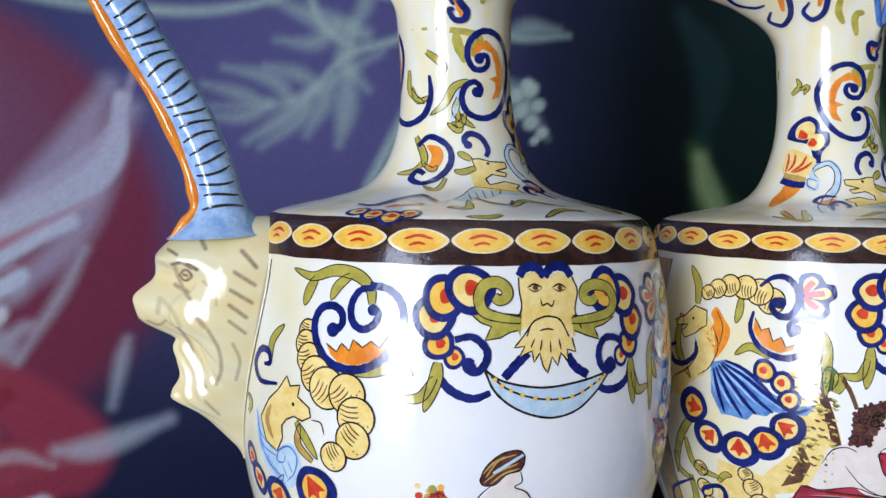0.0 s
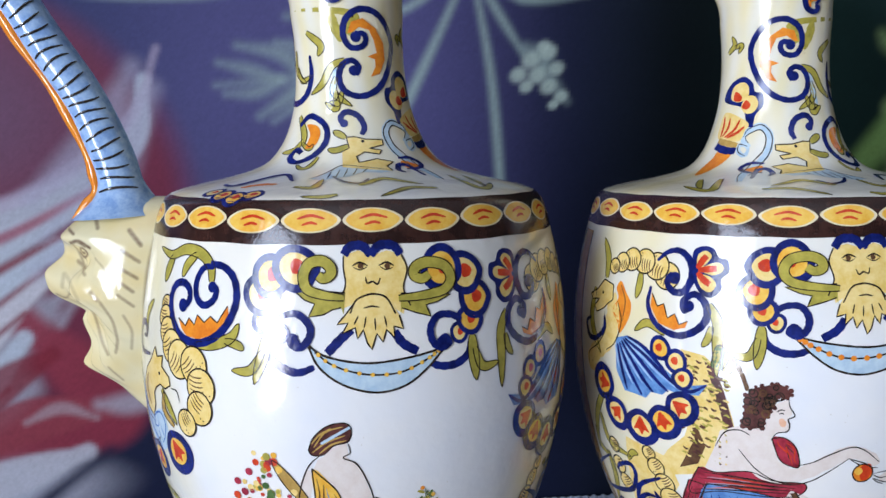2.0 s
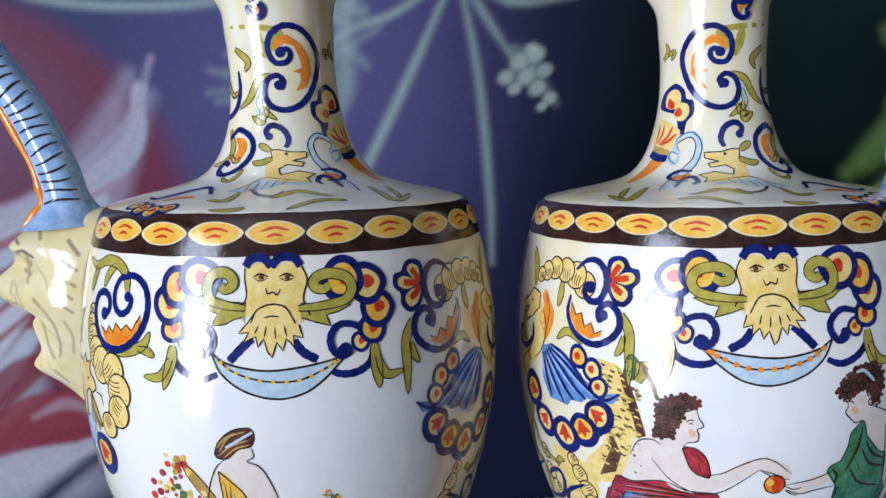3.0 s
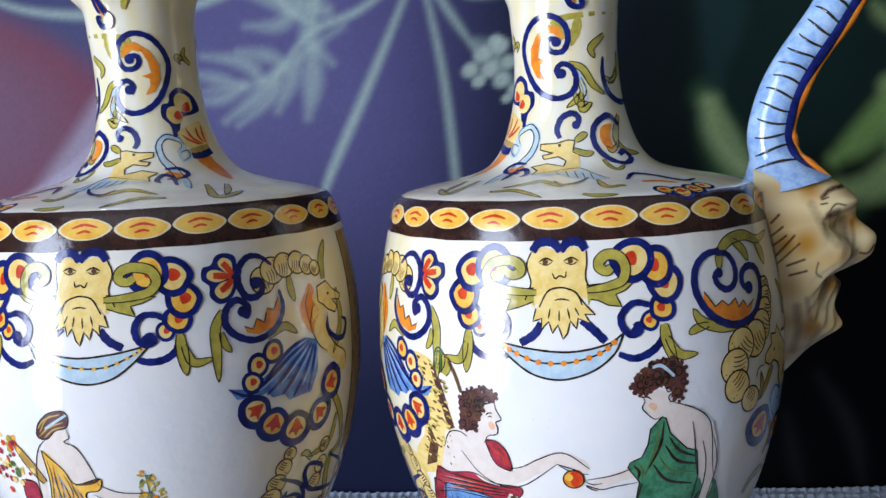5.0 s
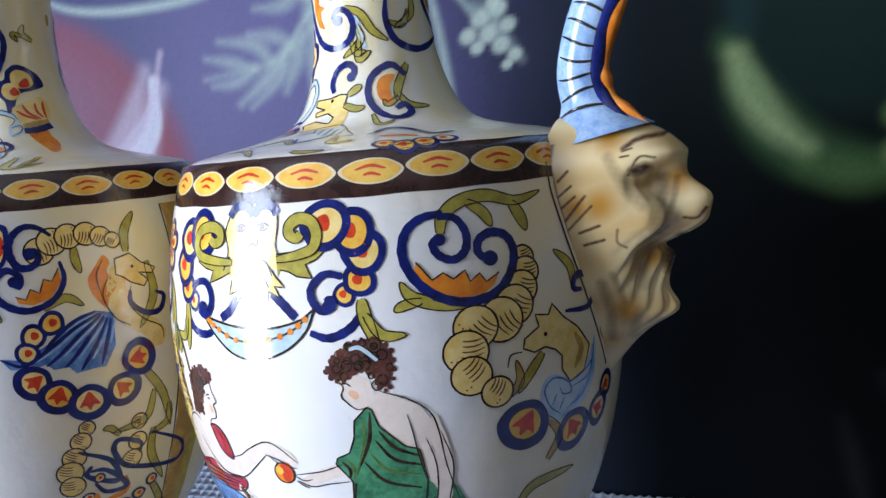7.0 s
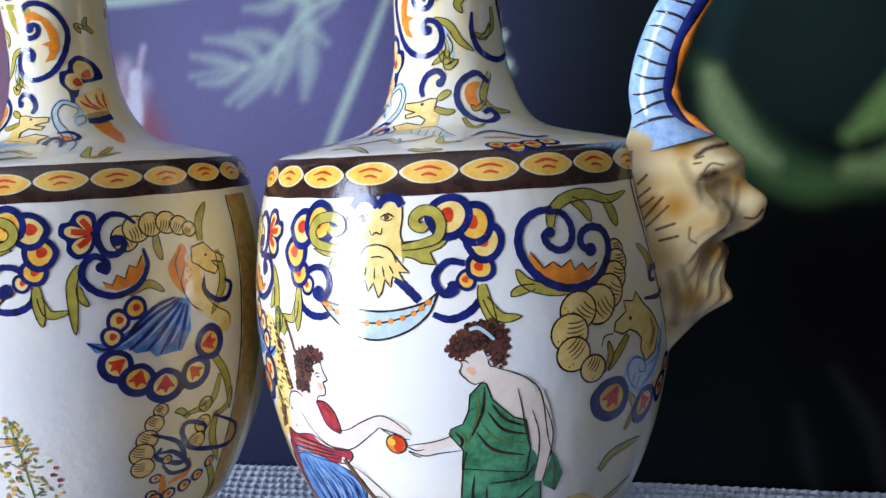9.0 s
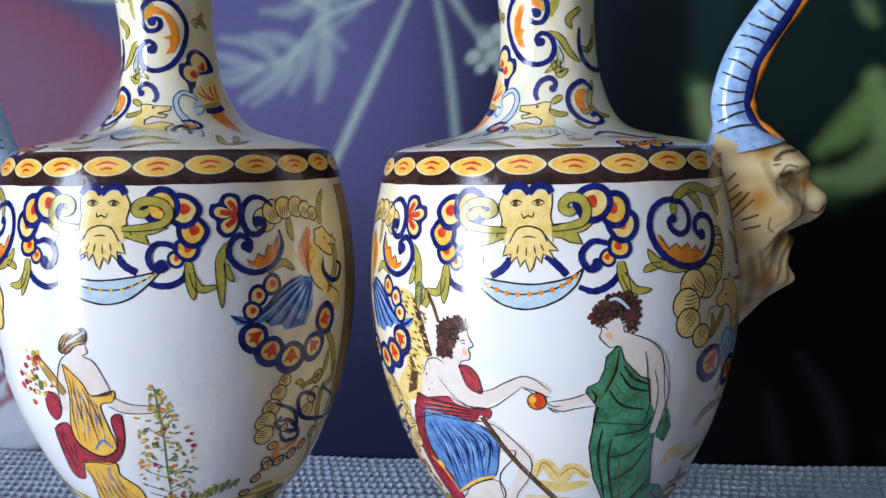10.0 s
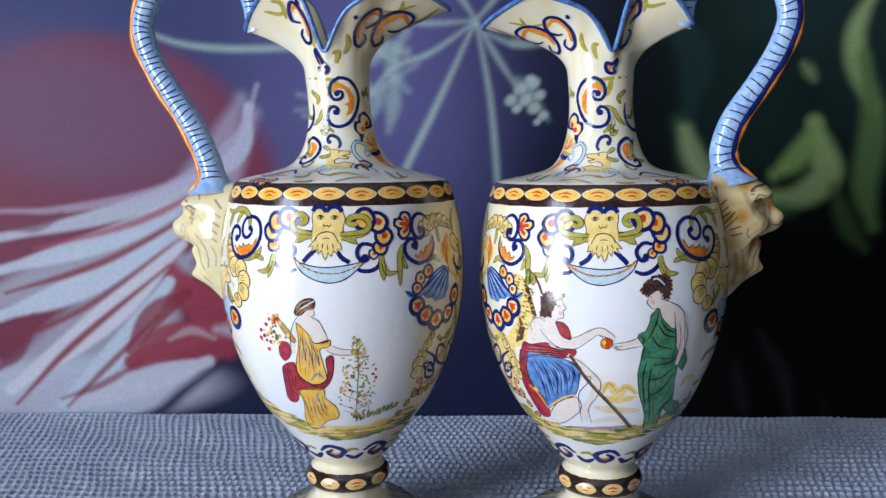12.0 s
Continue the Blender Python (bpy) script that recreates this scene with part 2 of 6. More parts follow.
for pts, w in (([(-0.243, 0.125), (-0.221, 0.161), (-0.209, 0.185)], 8), ([(-0.196, 0.098), (-0.191, 0.123), (-0.188, 0.135)], 10), ([(-0.224, 0.075), (-0.202, 0.076), (-0.166, 0.089)], 22), ([(-0.246, 0.138), (-0.240, 0.143), (-0.236, 0.145)], 9)):
    mu.stroke(pts, w * 0.0003, PALE, 0.005, 0.55)
for pts, w in (([(-0.255, 0.200), (-0.220, 0.231), (-0.196, 0.274)], 34), ([(-0.256, 0.156), (-0.215, 0.192), (-0.184, 0.262)], 26), ([(-0.250, 0.177), (-0.217, 0.213), (-0.191, 0.259)], 12)):
    mu.stroke(pts, w * 0.0003, (0.36, 0.36, 0.48), 0.007, 0.55)
mu.stroke([(-0.219, 0.046), (-0.253, 0.021), (-0.284, -0.003), (-0.331, -0.016)], 10 * PXM, NAVY, 0.006)
# stalks, feathery leaves and umbels
for pts, w in (([(0.002, 0.335), (-0.029, 0.270), (-0.057, 0.214), (-0.066, 0.192)], 5.5), ([(0.003, 0.335), (0.015, 0.270), (0.021, 0.199), (0.022, 0.156)], 4.5), ([(0.004, 0.333), (0.020, 0.307), (0.035, 0.284)], 4.0), ([(-0.001, 0.333), (-0.036, 0.310), (-0.065, 0.299), (-0.086, 0.278)], 4.0),
               ([(0.001, 0.339), (-0.017, 0.367), (-0.031, 0.390)], 5.0), ([(0.005, 0.339), (0.030, 0.366), (0.048, 0.380)], 5.0), ([(0.001, 0.336), (-0.045, 0.335), (-0.069, 0.345)], 3.5), ([(-0.279, 0.331), (-0.241, 0.319), (-0.188, 0.315), (-0.131, 0.320), (-0.064, 0.345)], 5.0),
               ([(-0.065, 0.303), (-0.083, 0.317), (-0.092, 0.345)], 4.0), ([(0.011, 0.326), (0.039, 0.316), (0.076, 0.320)], 3.5)):
    mu.stroke(pts, w * PXM, LEAF, 0.004, 0.85)
for pts, w in (([(-0.046, 0.301), (-0.063, 0.291), (-0.08, 0.28), (-0.099, 0.27), (-0.121, 0.267), (-0.149, 0.264)], 5), ([(-0.086, 0.277), (-0.102, 0.261), (-0.124, 0.246)], 17), ([(-0.089, 0.274), (-0.094, 0.259), (-0.116, 0.243)], 9), ([(-0.066, 0.288), (-0.067, 0.266), (-0.071, 0.246)], 22), ([(-0.075, 0.284), (-0.082, 0.267), (-0.09, 0.251)], 17), ([(-0.099, 0.27), (-0.11, 0.282), (-0.136, 0.287)], 15),
               ([(-0.083, 0.28), (-0.096, 0.286), (-0.113, 0.289)], 13), ([(-0.056, 0.311), (-0.078, 0.316), (-0.109, 0.326)], 24), ([(-0.064, 0.315), (-0.067, 0.294), (-0.054, 0.279)], 20), ([(-0.072, 0.315), (-0.086, 0.304), (-0.107, 0.304)], 14), ([(-0.113, 0.268), (-0.129, 0.273), (-0.147, 0.277)], 11), ([(-0.11, 0.267), (-0.126, 0.26), (-0.143, 0.259)], 11), ([(-0.063, 0.314), (-0.055, 0.331), (-0.052, 0.344)], 14), ([(0.035, 0.318), (0.05, 0.323), (0.069, 0.323)], 18), ([(0.037, 0.287), (0.049, 0.281), (0.045, 0.27)], 16), ([(0.047, 0.277), (0.055, 0.265), (0.063, 0.255)], 10)):
    mu.stroke(pts, w * 0.00032, (0.30, 0.40, 0.38), 0.0050, 0.62, (1.2, 0.5))
for q, r in zip([(0.032, 0.271), (0.040, 0.280), (0.051, 0.285), (0.056, 0.275), (0.044, 0.271), (0.051, 0.264), (0.059, 0.258), (0.037, 0.264), (0.048, 0.288), (0.054, 0.253)], (11, 12, 11, 10, 12, 11, 9, 9, 9, 7)):
    mu.oval(q[0], q[1], r * PXM, r * 0.8 * PXM, (0.44, 0.54, 0.48), 30, 0.5, 0.8)
# the dark fruit and pale leaves on the right
mu.oval(*[(0.231, 0.268)][0], 0.060, 0.055, (0.006, 0.018, 0.016), 0, 0.2)
GREEN, LIME = (0.10, 0.19, 0.06), (0.30, 0.43, 0.17)
for pts, w, rgb, al in (([(0.174, 0.250), (0.188, 0.215), (0.215, 0.189), (0.264, 0.180)], 45, (0.05, 0.12, 0.045), 0.9), ([(0.177, 0.245), (0.182, 0.228), (0.195, 0.207), (0.210, 0.194)], 18, (0.42, 0.54, 0.26), 0.95), ([(0.210, 0.184), (0.232, 0.179), (0.256, 0.181)], 26, GREEN, 0.8)):
    mu.stroke(pts, w * 0.0003, rgb, 0.010, al)
for pts, w, rgb, al in (([(0.178, 0.243), (0.185, 0.227), (0.193, 0.213)], 9, (0.22, 0.32, 0.14), 0.9), ([(0.283, 0.251), (0.289, 0.231), (0.295, 0.208), (0.276, 0.191), (0.253, 0.189)], 26, LIME, 0.9), ([(0.285, 0.249), (0.272, 0.224), (0.252, 0.208)], 20, (0.20, 0.34, 0.10), 0.9),
                        ([(0.325, 0.354), (0.313, 0.323), (0.317, 0.291), (0.332, 0.263)], 17, LIME, 0.85), ([(0.321, 0.304), (0.331, 0.249), (0.327, 0.198), (0.335, 0.165)], 24, GREEN, 0.9), ([(0.301, 0.198), (0.314, 0.165), (0.329, 0.146)], 16, (0.05, 0.10, 0.03), 0.8),
                        ([(0.273, 0.298), (0.277, 0.293), (0.281, 0.287)], 7, LIME, 0.6), ([(0.160, 0.338), (0.183, 0.306), (0.180, 0.260)], 30, (0.012, 0.035, 0.035), 0.8), ([(0.245, 0.073), (0.266, 0.038), (0.275, -0.004)], 11, (0.03, 0.03, 0.035), 0.5),
                        ([(0.225, 0.048), (0.231, 0.018), (0.236, -0.002)], 9, (0.02, 0.02, 0.025), 0.5), ([(0.298, 0.019), (0.303, 0.009), (0.306, -0.004)], 8, (0.03, 0.03, 0.03), 0.4)):
    mu.stroke(pts, w * PXM, rgb, 0.007, al)
grain = np.random.default_rng(3).normal(0, 1, mu.x.shape)
mu.c = np.clip(mu.c * (1 + 0.03 * grain[..., None]), 0, 1)
me = bpy.data.meshes.new("wall_north")
idx = np.arange(mu.nx * mu.nz).reshape(mu.nz, mu.nx)
quads = np.stack([idx[:-1, :-1], idx[:-1, 1:], idx[1:, 1:], idx[1:, :-1]], -1).reshape(-1, 4)
me.from_pydata(np.stack([mu.x, np.full_like(mu.x, Y1), mu.z], -1).reshape(-1, 3).tolist(), [], quads.tolist())
att = me.color_attributes.new("print", "FLOAT_COLOR", "POINT")
att.data.foreach_set("color", np.concatenate([mu.c, np.ones((mu.nz, mu.nx, 1))], -1).astype(np.float32).ravel())
m, t, p = nodes_of("printed_paper")
v = t.nodes.new("ShaderNodeVertexColor")
v.layer_name = "print"
n = noise_tex(t, 700, 2)
t.links.new(mix(t, 0.12, v.outputs[0], mix(t, 1.0, v.outputs[0], ramp(t, n.outputs[0], (0.5, 0.5, 0.5), (1.0, 1.0, 1.0)).outputs[0], "MULTIPLY")), p.inputs["Base Color"])
p.inputs["Roughness"].default_value = 0.5
p.inputs["Specular IOR Level"].default_value = 0.15
bump(t, p, n.outputs[0], 0.1, 0.0004)
MATS["printed_paper"] = m
me.materials.append(m)
tagged(new("wall_north", me), "dark floral mural of tulip and umbels on wall", "wall", kind="structure")
bm = bmesh.new()
box(bm, X0 - W, X1 + W, Y1 + 0.004, Y1 + W, Z0, Z1)
tagged(part("wall_north_core", bm, "plaster", smooth=False), "plain wall behind the mural", "wall", kind="structure")

# ---- table and its cloth ----
table = tagged(new("table"), "plain wooden table under a woven cloth", "table")
slab("tabletop", (-0.75, 0.75, -0.42, Y1 - 0.006, -0.045, -0.0150), "floorboards", 0.004, table)
for sx in (-0.68, 0.68):
    for sy in (-0.36, Y1 - 0.07):
        slab("leg", (sx - 0.025, sx + 0.025, sy - 0.025, sy + 0.025, Z0, -0.045), "floorboards", 0.004, table)

m, t, p = nodes_of("cotton")
n1, n2 = noise_tex(t, 900, 3), noise_tex(t, 18, 3)
c = mix(t, 0.5, ramp(t, n1.outputs[0], (0.32, 0.38, 0.49), (0.56, 0.62, 0.73)).outputs[0], ramp(t, n2.outputs[0], (0.35, 0.42, 0.55), (0.52, 0.58, 0.69)).outputs[0])
t.links.new(c, p.inputs["Base Color"])
p.inputs["Roughness"].default_value = 0.95
p.inputs["Specular IOR Level"].default_value = 0.1
bump(t, p, n1.outputs[0], 0.5, 0.001)
MATS["cotton"] = m

step = 0.0010
CX0, CX1, CY0, CY1 = -0.5, 0.5, -0.13, Y1 - 0.003
nx, ny = int((CX1 - CX0) / step), int((CY1 - CY0) / step)
gx, gy = np.meshgrid(np.linspace(CX0, CX1, nx), np.linspace(CY0, CY1, ny))
rng = np.random.default_rng(5)
PITCH_X, PITCH_Y = 0.0056, 0.0088
wob = 0.0008 * np.sin(gx * 31 + 2 * np.sin(gy * 17)) + 0.0006 * np.sin(gx * 83 + gy * 47)
row = (gy + wob) / PITCH_Y
k = np.floor(row)
fr = row - k
phase = gx / PITCH_X + 0.5 * np.mod(k, 2) + 0.12 * np.sin(k * 12.9898) + 0.15 * np.sin(gx * 140 + k) + 0.2 * np.sin(gy * 60)
cell = np.mod(phase, 1.0)
size = 0.72 + 0.48 * np.sin(np.floor(phase) * 7.13 + k * 3.7)
cord = np.sin(np.pi * fr) ** 0.6
hole = size * np.exp(-np.abs((cell - 0.5) / 0.28) ** 4) * (np.exp(-np.abs((fr - 0.02) / 0.25) ** 4) + np.exp(-np.abs((fr - 1.02) / 0.25) ** 4))
h = -0.0015 + 0.0015 * cord + 0.0003 * np.cos(2 * np.pi * phase) + 0.0003 * np.sin(fr * 6 * np.pi) - 0.0190 * hole
h += 0.00018 * rng.normal(0, 1, h.shape)
h += 0.0007 * np.sin(gx * 40 + gy * 22) * np.sin(gy * 55 - gx * 9)
me = bpy.data.meshes.new("tablecloth")
idx = np.arange(nx * ny).reshape(ny, nx)
quads = np.stack([idx[:-1, :-1], idx[:-1, 1:], idx[1:, 1:], idx[1:, :-1]], -1).reshape(-1, 4)
me.from_pydata(np.stack([gx, gy, h], -1).reshape(-1, 3).tolist(), [], quads.tolist())
me.materials.append(MATS["cotton"])
me.polygons.foreach_set("use_smooth", [True] * len(me.polygons))
tagged(new("tablecloth", me), "pale grey-white chunky woven cotton cloth on table", "tablecloth")

# ---- the ewers: turned body, painted ornament laid on as thin enamel ----
PROFILE = [(0.0, 0.004), (0.040, 0.003), (0.049, 0.0), (0.0505, 0.004), (0.048, 0.010), (0.040, 0.0165), (0.029, 0.0205), (0.0215, 0.0245),
           (0.0200, 0.0300), (0.0222, 0.0325), (0.0245, 0.0365), (0.0245, 0.0400), (0.0215, 0.0440), (0.0195, 0.0475), (0.0265, 0.0545),
           (0.0355, 0.0672), (0.0485, 0.0845), (0.0572, 0.1015), (0.0636, 0.1185), (0.0676, 0.1355), (0.0697, 0.1520), (0.0697, 0.1690),
           (0.0680, 0.1850), (0.0655, 0.1975), (0.0626, 0.2075), (0.0592, 0.2122), (0.0503, 0.2149), (0.0410, 0.2170), (0.0310, 0.2202), (0.0258, 0.2245), (0.0219, 0.2310),
           (0.0191, 0.2400), (0.0179, 0.2500), (0.0177, 0.2600), (0.0183, 0.2700)]


def lean(p, side):
    """The thrown necks stand a little out of true."""
    p = np.array(p, float)
    k = np.maximum(p[..., 2] - 0.222, 0)
    p[..., 0] -= (0.050 if side > 0 else 0.018) * k * k / (k + 0.012)
    if side < 0:
        p[..., 2] -= 0.0016 * np.exp(-(((p[..., 2] - 0.224) / 0.009) ** 2))
    return p


class Surface:
    """The turned body: arc length s along its profile, angle f round it (0 faces the room, positive to the right)."""

    def __init__(self, profile):
        p = np.array(smooth_path([(r, z) for r, z in profile], 10))
        d = np.r_[0, np.cumsum(np.hypot(*np.diff(p, axis=0).T))]
        self.s = np.arange(0, d[-1], 0.0008)
        self.r, self.z = np.interp(self.s, d, p[:, 0]), np.interp(self.s, d, p[:, 1])
        k = np.ones(7) / 7
        tr, tz = np.convolve(np.gradient(self.r), k, "same"), np.convolve(np.gradient(self.z), k, "same")
        n = np.hypot(tr, tz) + 1e-12
        self.nr, self.nz = tz / n, -tr / n
        self.top = self.s[-1]

    def at_height(self, z):
        i = np.argmin(np.abs(self.z[60:] - z)) + 60
        return float(self.s[i])

    def radius(self, s):
        return float(np.interp(s, self.s, self.r))

    def place(self, f, s, lift=0.0):
        r, z, nr, nz = (np.interp(s, self.s, a) for a in (self.r, self.z, self.nr, self.nz))
        r, z = r + nr * lift, z + nz * lift
        return np.stack([np.sin(f) * r, -np.cos(f) * r, z + 0 * f], -1)


SURF = Surface(PROFILE)


def grid_mesh(name, pts, closed_u, mat, parent, label=""):
    """A mesh from a (rows, columns, 3) array of points."""
    nv, nu = pts.shape[:2]
    idx = np.arange(nu * nv).reshape(nv, nu)
    nxt = np.roll(idx, -1, 1) if closed_u else idx[:, 1:]
    cur = idx if closed_u else idx[:, :-1]
    q = np.stack([cur[:-1], nxt[:-1], nxt[1:], cur[1:]], -1).reshape(-1, 4)
    me = bpy.data.meshes.new(name)
    me.from_pydata(pts.reshape(-1, 3).tolist(), [], q.tolist())
    me.materials.append(MATS[mat])
    me.polygons.foreach_set("use_smooth", [True] * len(me.polygons))
    ob = new(name, me)
    ob.parent = parent
    if label:
        ob["label"] = label
    return ob


NECK_R, NECK_Z = float(SURF.r[-1]), float(SURF.z[-1])
LIP_ANGLE = [0, 30, 60, 82, 90, 97, 112, 130, 155, 180]
LIP_R = [0.0690, 0.0500, 0.0300, 0.0225, 0.0215, 0.0220, 0.0270, 0.0350, 0.0450, 0.0525]
LIP_Z = [0.3060, 0.3170, 0.3030, 0.2850, 0.2805, 0.2850, 0.3110, 0.3230, 0.3080, 0.2950]


LIP_A = np.linspace(0, 180, 181)
LIP_RS, LIP_ZS = (np.convolve(np.pad(np.interp(LIP_A, LIP_ANGLE, v), 6, "reflect"), np.ones(13) / 13, "valid") for v in (LIP_R, LIP_Z))


def lip_point(th, w, side, inner=0.0):
    """th: degrees from the spout; w: 0 at the neck, 1 at the rim. side: +1 where the spout points to +x."""
    turn = 10 if side > 0 else 20
    a = np.abs((np.abs(th) - turn * np.sin(np.radians(np.abs(th))) + 180) % 360 - 180)
    R, Z = np.interp(a, LIP_A, LIP_RS), np.interp(a, LIP_A, LIP_ZS)
    if side < 0:
        Z = Z - 0.0075 * np.exp(-((a / 50) ** 2))
    r = NECK_R + (R - NECK_R) * w ** 2.5 - inner
    z = NECK_Z + (Z - NECK_Z) * w
    t = np.radians(th)
    return lean(np.stack([side * np.cos(t) * r, -np.sin(t) * r, z], -1), side)


def tube(path, radii, n=14, flat=1.0, side=Vector((0, 1, 0))):
    """Rings of points along a path; flat squeezes the section along the given side."""
    p = [Vector(q) for q in path]
    rows = []
    for i, q in enumerate(p):
        d = (p[min(i + 1, len(p) - 1)] - p[max(i - 1, 0)]).normalized()
        u = (side - d * side.dot(d)).normalized()
        v = d.cross(u)
        rows.append([tuple(q + (u * math.cos(a) * flat + v * math.sin(a)) * radii[i]) for a in np.linspace(0, 2 * np.pi, n, endpoint=False)])
    return np.array(rows)


def ewer(side, label):
    """side: +1 where the spout points to +x and the handle stands at -x."""
    top = tagged(new("ewer"), label, "ewer", "pair of ewers")
    f = np.linspace(0, 2 * np.pi, 240, endpoint=False)
    S = np.linspace(0.0, SURF.top, 260)
    pts = lean(SURF.place(f[None, :], S[:, None]), side)
    body = grid_mesh("body", pts, True, "glaze_white", top)
    wash_colours(body.data, side)
    th = np.linspace(-180, 180, 360, endpoint=False)
    w = np.concatenate([np.linspace(0, 1, 34), np.linspace(1, 0, 20)])
    inn = np.concatenate([np.zeros(34), np.full(20, 0.0026)])
    lp = lip_point(th[None, :], w[:, None], side, inn[:, None])
    lip = grid_mesh("lip", lp if side < 0 else lp, True, "glaze_white", top)
    wash_colours(lip.data, side)
    handle(top, side)
    return top


def wash_colours(me, side):
    """The straw wash brushed round neck, shoulder and edges of the painted fields."""
    n = len(me.vertices)
    co = np.empty(n * 3)
    me.vertices.foreach_get("co", co)
    co = co.reshape(-1, 3)
    z, f = co[:, 2], np.degrees(np.arctan2(co[:, 0] * side, -co[:, 1]))
    k = np.zeros(n)
    k = np.maximum(k, np.interp(z, [0.2, 0.214, 0.235], [0, 0.38, 0.92]))
    k = np.maximum(k, 0.95 * np.interp(f, [36, 52], [0, 1]))
    k = np.maximum(k, 0.9 * np.interp(-f, [42, 60], [0, 1]))
    k = np.maximum(k, np.interp(z, [0.050, 0.066], [0.9, 0]))
    k = np.maximum(k, np.interp(z, [0.17, 0.19, 0.2], [0, 0.22, 0.3]))
    k *= 0.75 + 0.25 * np.sin(f * 0.21 + z * 160) * np.sin(f * 0.07 - z * 90 + 1)
    white, straw = np.array([1, 1, 1.0]), np.array([1.0, 0.87, 0.50])
    col = white * (1 - k[:, None]) + straw * k[:, None]
    foot = np.interp(z, [0.0215, 0.0235], [1, 0])[:, None] * (0.8 + 0.2 * np.sin(f * 0.35 + z * 900))[:, None]
    col = col * (1 - foot) + np.array([0.24, 0.29, 0.26]) * foot
    att = me.color_attributes.new("wash", "FLOAT_COLOR", "POINT")
    att.data.foreach_set("color", np.c_[col, np.ones(n)].astype(np.float32).ravel())


HANDLE = [(-0.0745, 0.2050), (-0.0752, 0.2140), (-0.0778, 0.2250), (-0.0855, 0.2430), (-0.0985, 0.2640), (-0.1090, 0.2840), (-0.1118, 0.3010), (-0.1045, 0.3180),
          (-0.0860, 0.3310), (-0.0650, 0.3300), (-0.0510, 0.3170), (-0.0465, 0.2960)]
SECOND_HANDLE = [(-0.0690, 0.2090), (-0.0668, 0.2190), (-0.0658, 0.2290), (-0.0710, 0.2450), (-0.0840, 0.2650), (-0.0945, 0.2840), (-0.0985, 0.3010), (-0.0925, 0.3180),
                 (-0.0780, 0.3310), (-0.0600, 0.3300), (-0.0470, 0.3170), (-0.0420, 0.2960)]


def handle(top, side):
    """A scaled loop: blue back with ribs, orange outer ridge, dark inner edge."""
    path = [Vector(q) for q in smooth_path([(side * x, 0.0, z) for x, z in (HANDLE if side > 0 else SECOND_HANDLE)], 10)]
    n = len(path)
    rad = [0.0074 - 0.0012 * min(1, i / (0.4 * n)) + 0.0088 * max(0, 1 - i / 13) ** 1.8  for i in range(n)]
    grid_mesh("handle", tube(path, rad, 20, 0.9), True, "skyblue", top, "sky-blue scaled loop handle")
    y = Vector((0, 1, 0))
    outs = []
    for i in range(n):
        d = (path[min(i + 1, n - 1)] - path[max(i - 1, 0)]).normalized()
        o = d.cross(y)
        if o.x * side > 0 and i < 3 * n // 5:
            o = -o
        elif i >= 3 * n // 5 and o.dot(outs[-1]) < 0:
            o = -o
        outs.append(o)
    grid_mesh("ridge", tube([path[i] + (outs[i] * 0.92 - y * 0.22) * rad[i] for i in range(n)], [(0.0021 + 0.0004 * math.sin(i * 0.5)) * min(1, 0.3 + i / 8) for i in range(n)], 8), True, "orange", top, "orange ridge of the handle")
    grid_mesh("blue_edge", tube([path[i] + (outs[i] * 0.62 - y * 0.30) * rad[i] for i in range(n)], [0.0030 if side < 0 else 0.0016] * n, 10), True, "cobalt", top, "dark cobalt edge of the handle")
    along = np.r_[0, np.cumsum([(path[i + 1] - path[i]).length for i in range(n - 1)])]
    for k, at in enumerate(np.arange(0.0085, along[-1] - 0.004, 0.0036 if side > 0 else 0.0046)):
        i = float(np.interp(at, along, np.arange(n)))
        i0, f = int(i), i - int(i)
        p, o, r = path[i0].lerp(path[i0 + 1], f), outs[i0].lerp(outs[i0 + 1], f).normalized(), rad[i0]
        d = (path[i0 + 1] - path[i0]).normalized()
        arc = []
        for j in range(7):
            a = radians(-42 + 15 * j + 4 * math.sin(k * 1.9))
            arc.append(p + (-y * math.cos(a) * 0.9 - o * math.sin(a)) * r * 1.004 + d * 0.0007 * math.sin(j * 0.6 + k))
        grid_mesh("rib", tube(arc, [0.0003, 0.0004, 0.00048, 0.00048, 0.00044, 0.00036, 0.0002], 5), True, "line", top)
    mask_terminal(top, side)
    seam_line(top, side)
    rim_and_lip_painting(top, side)


def bell(x, c, w):
    return np.exp(-(((x - c) / w) ** 2))


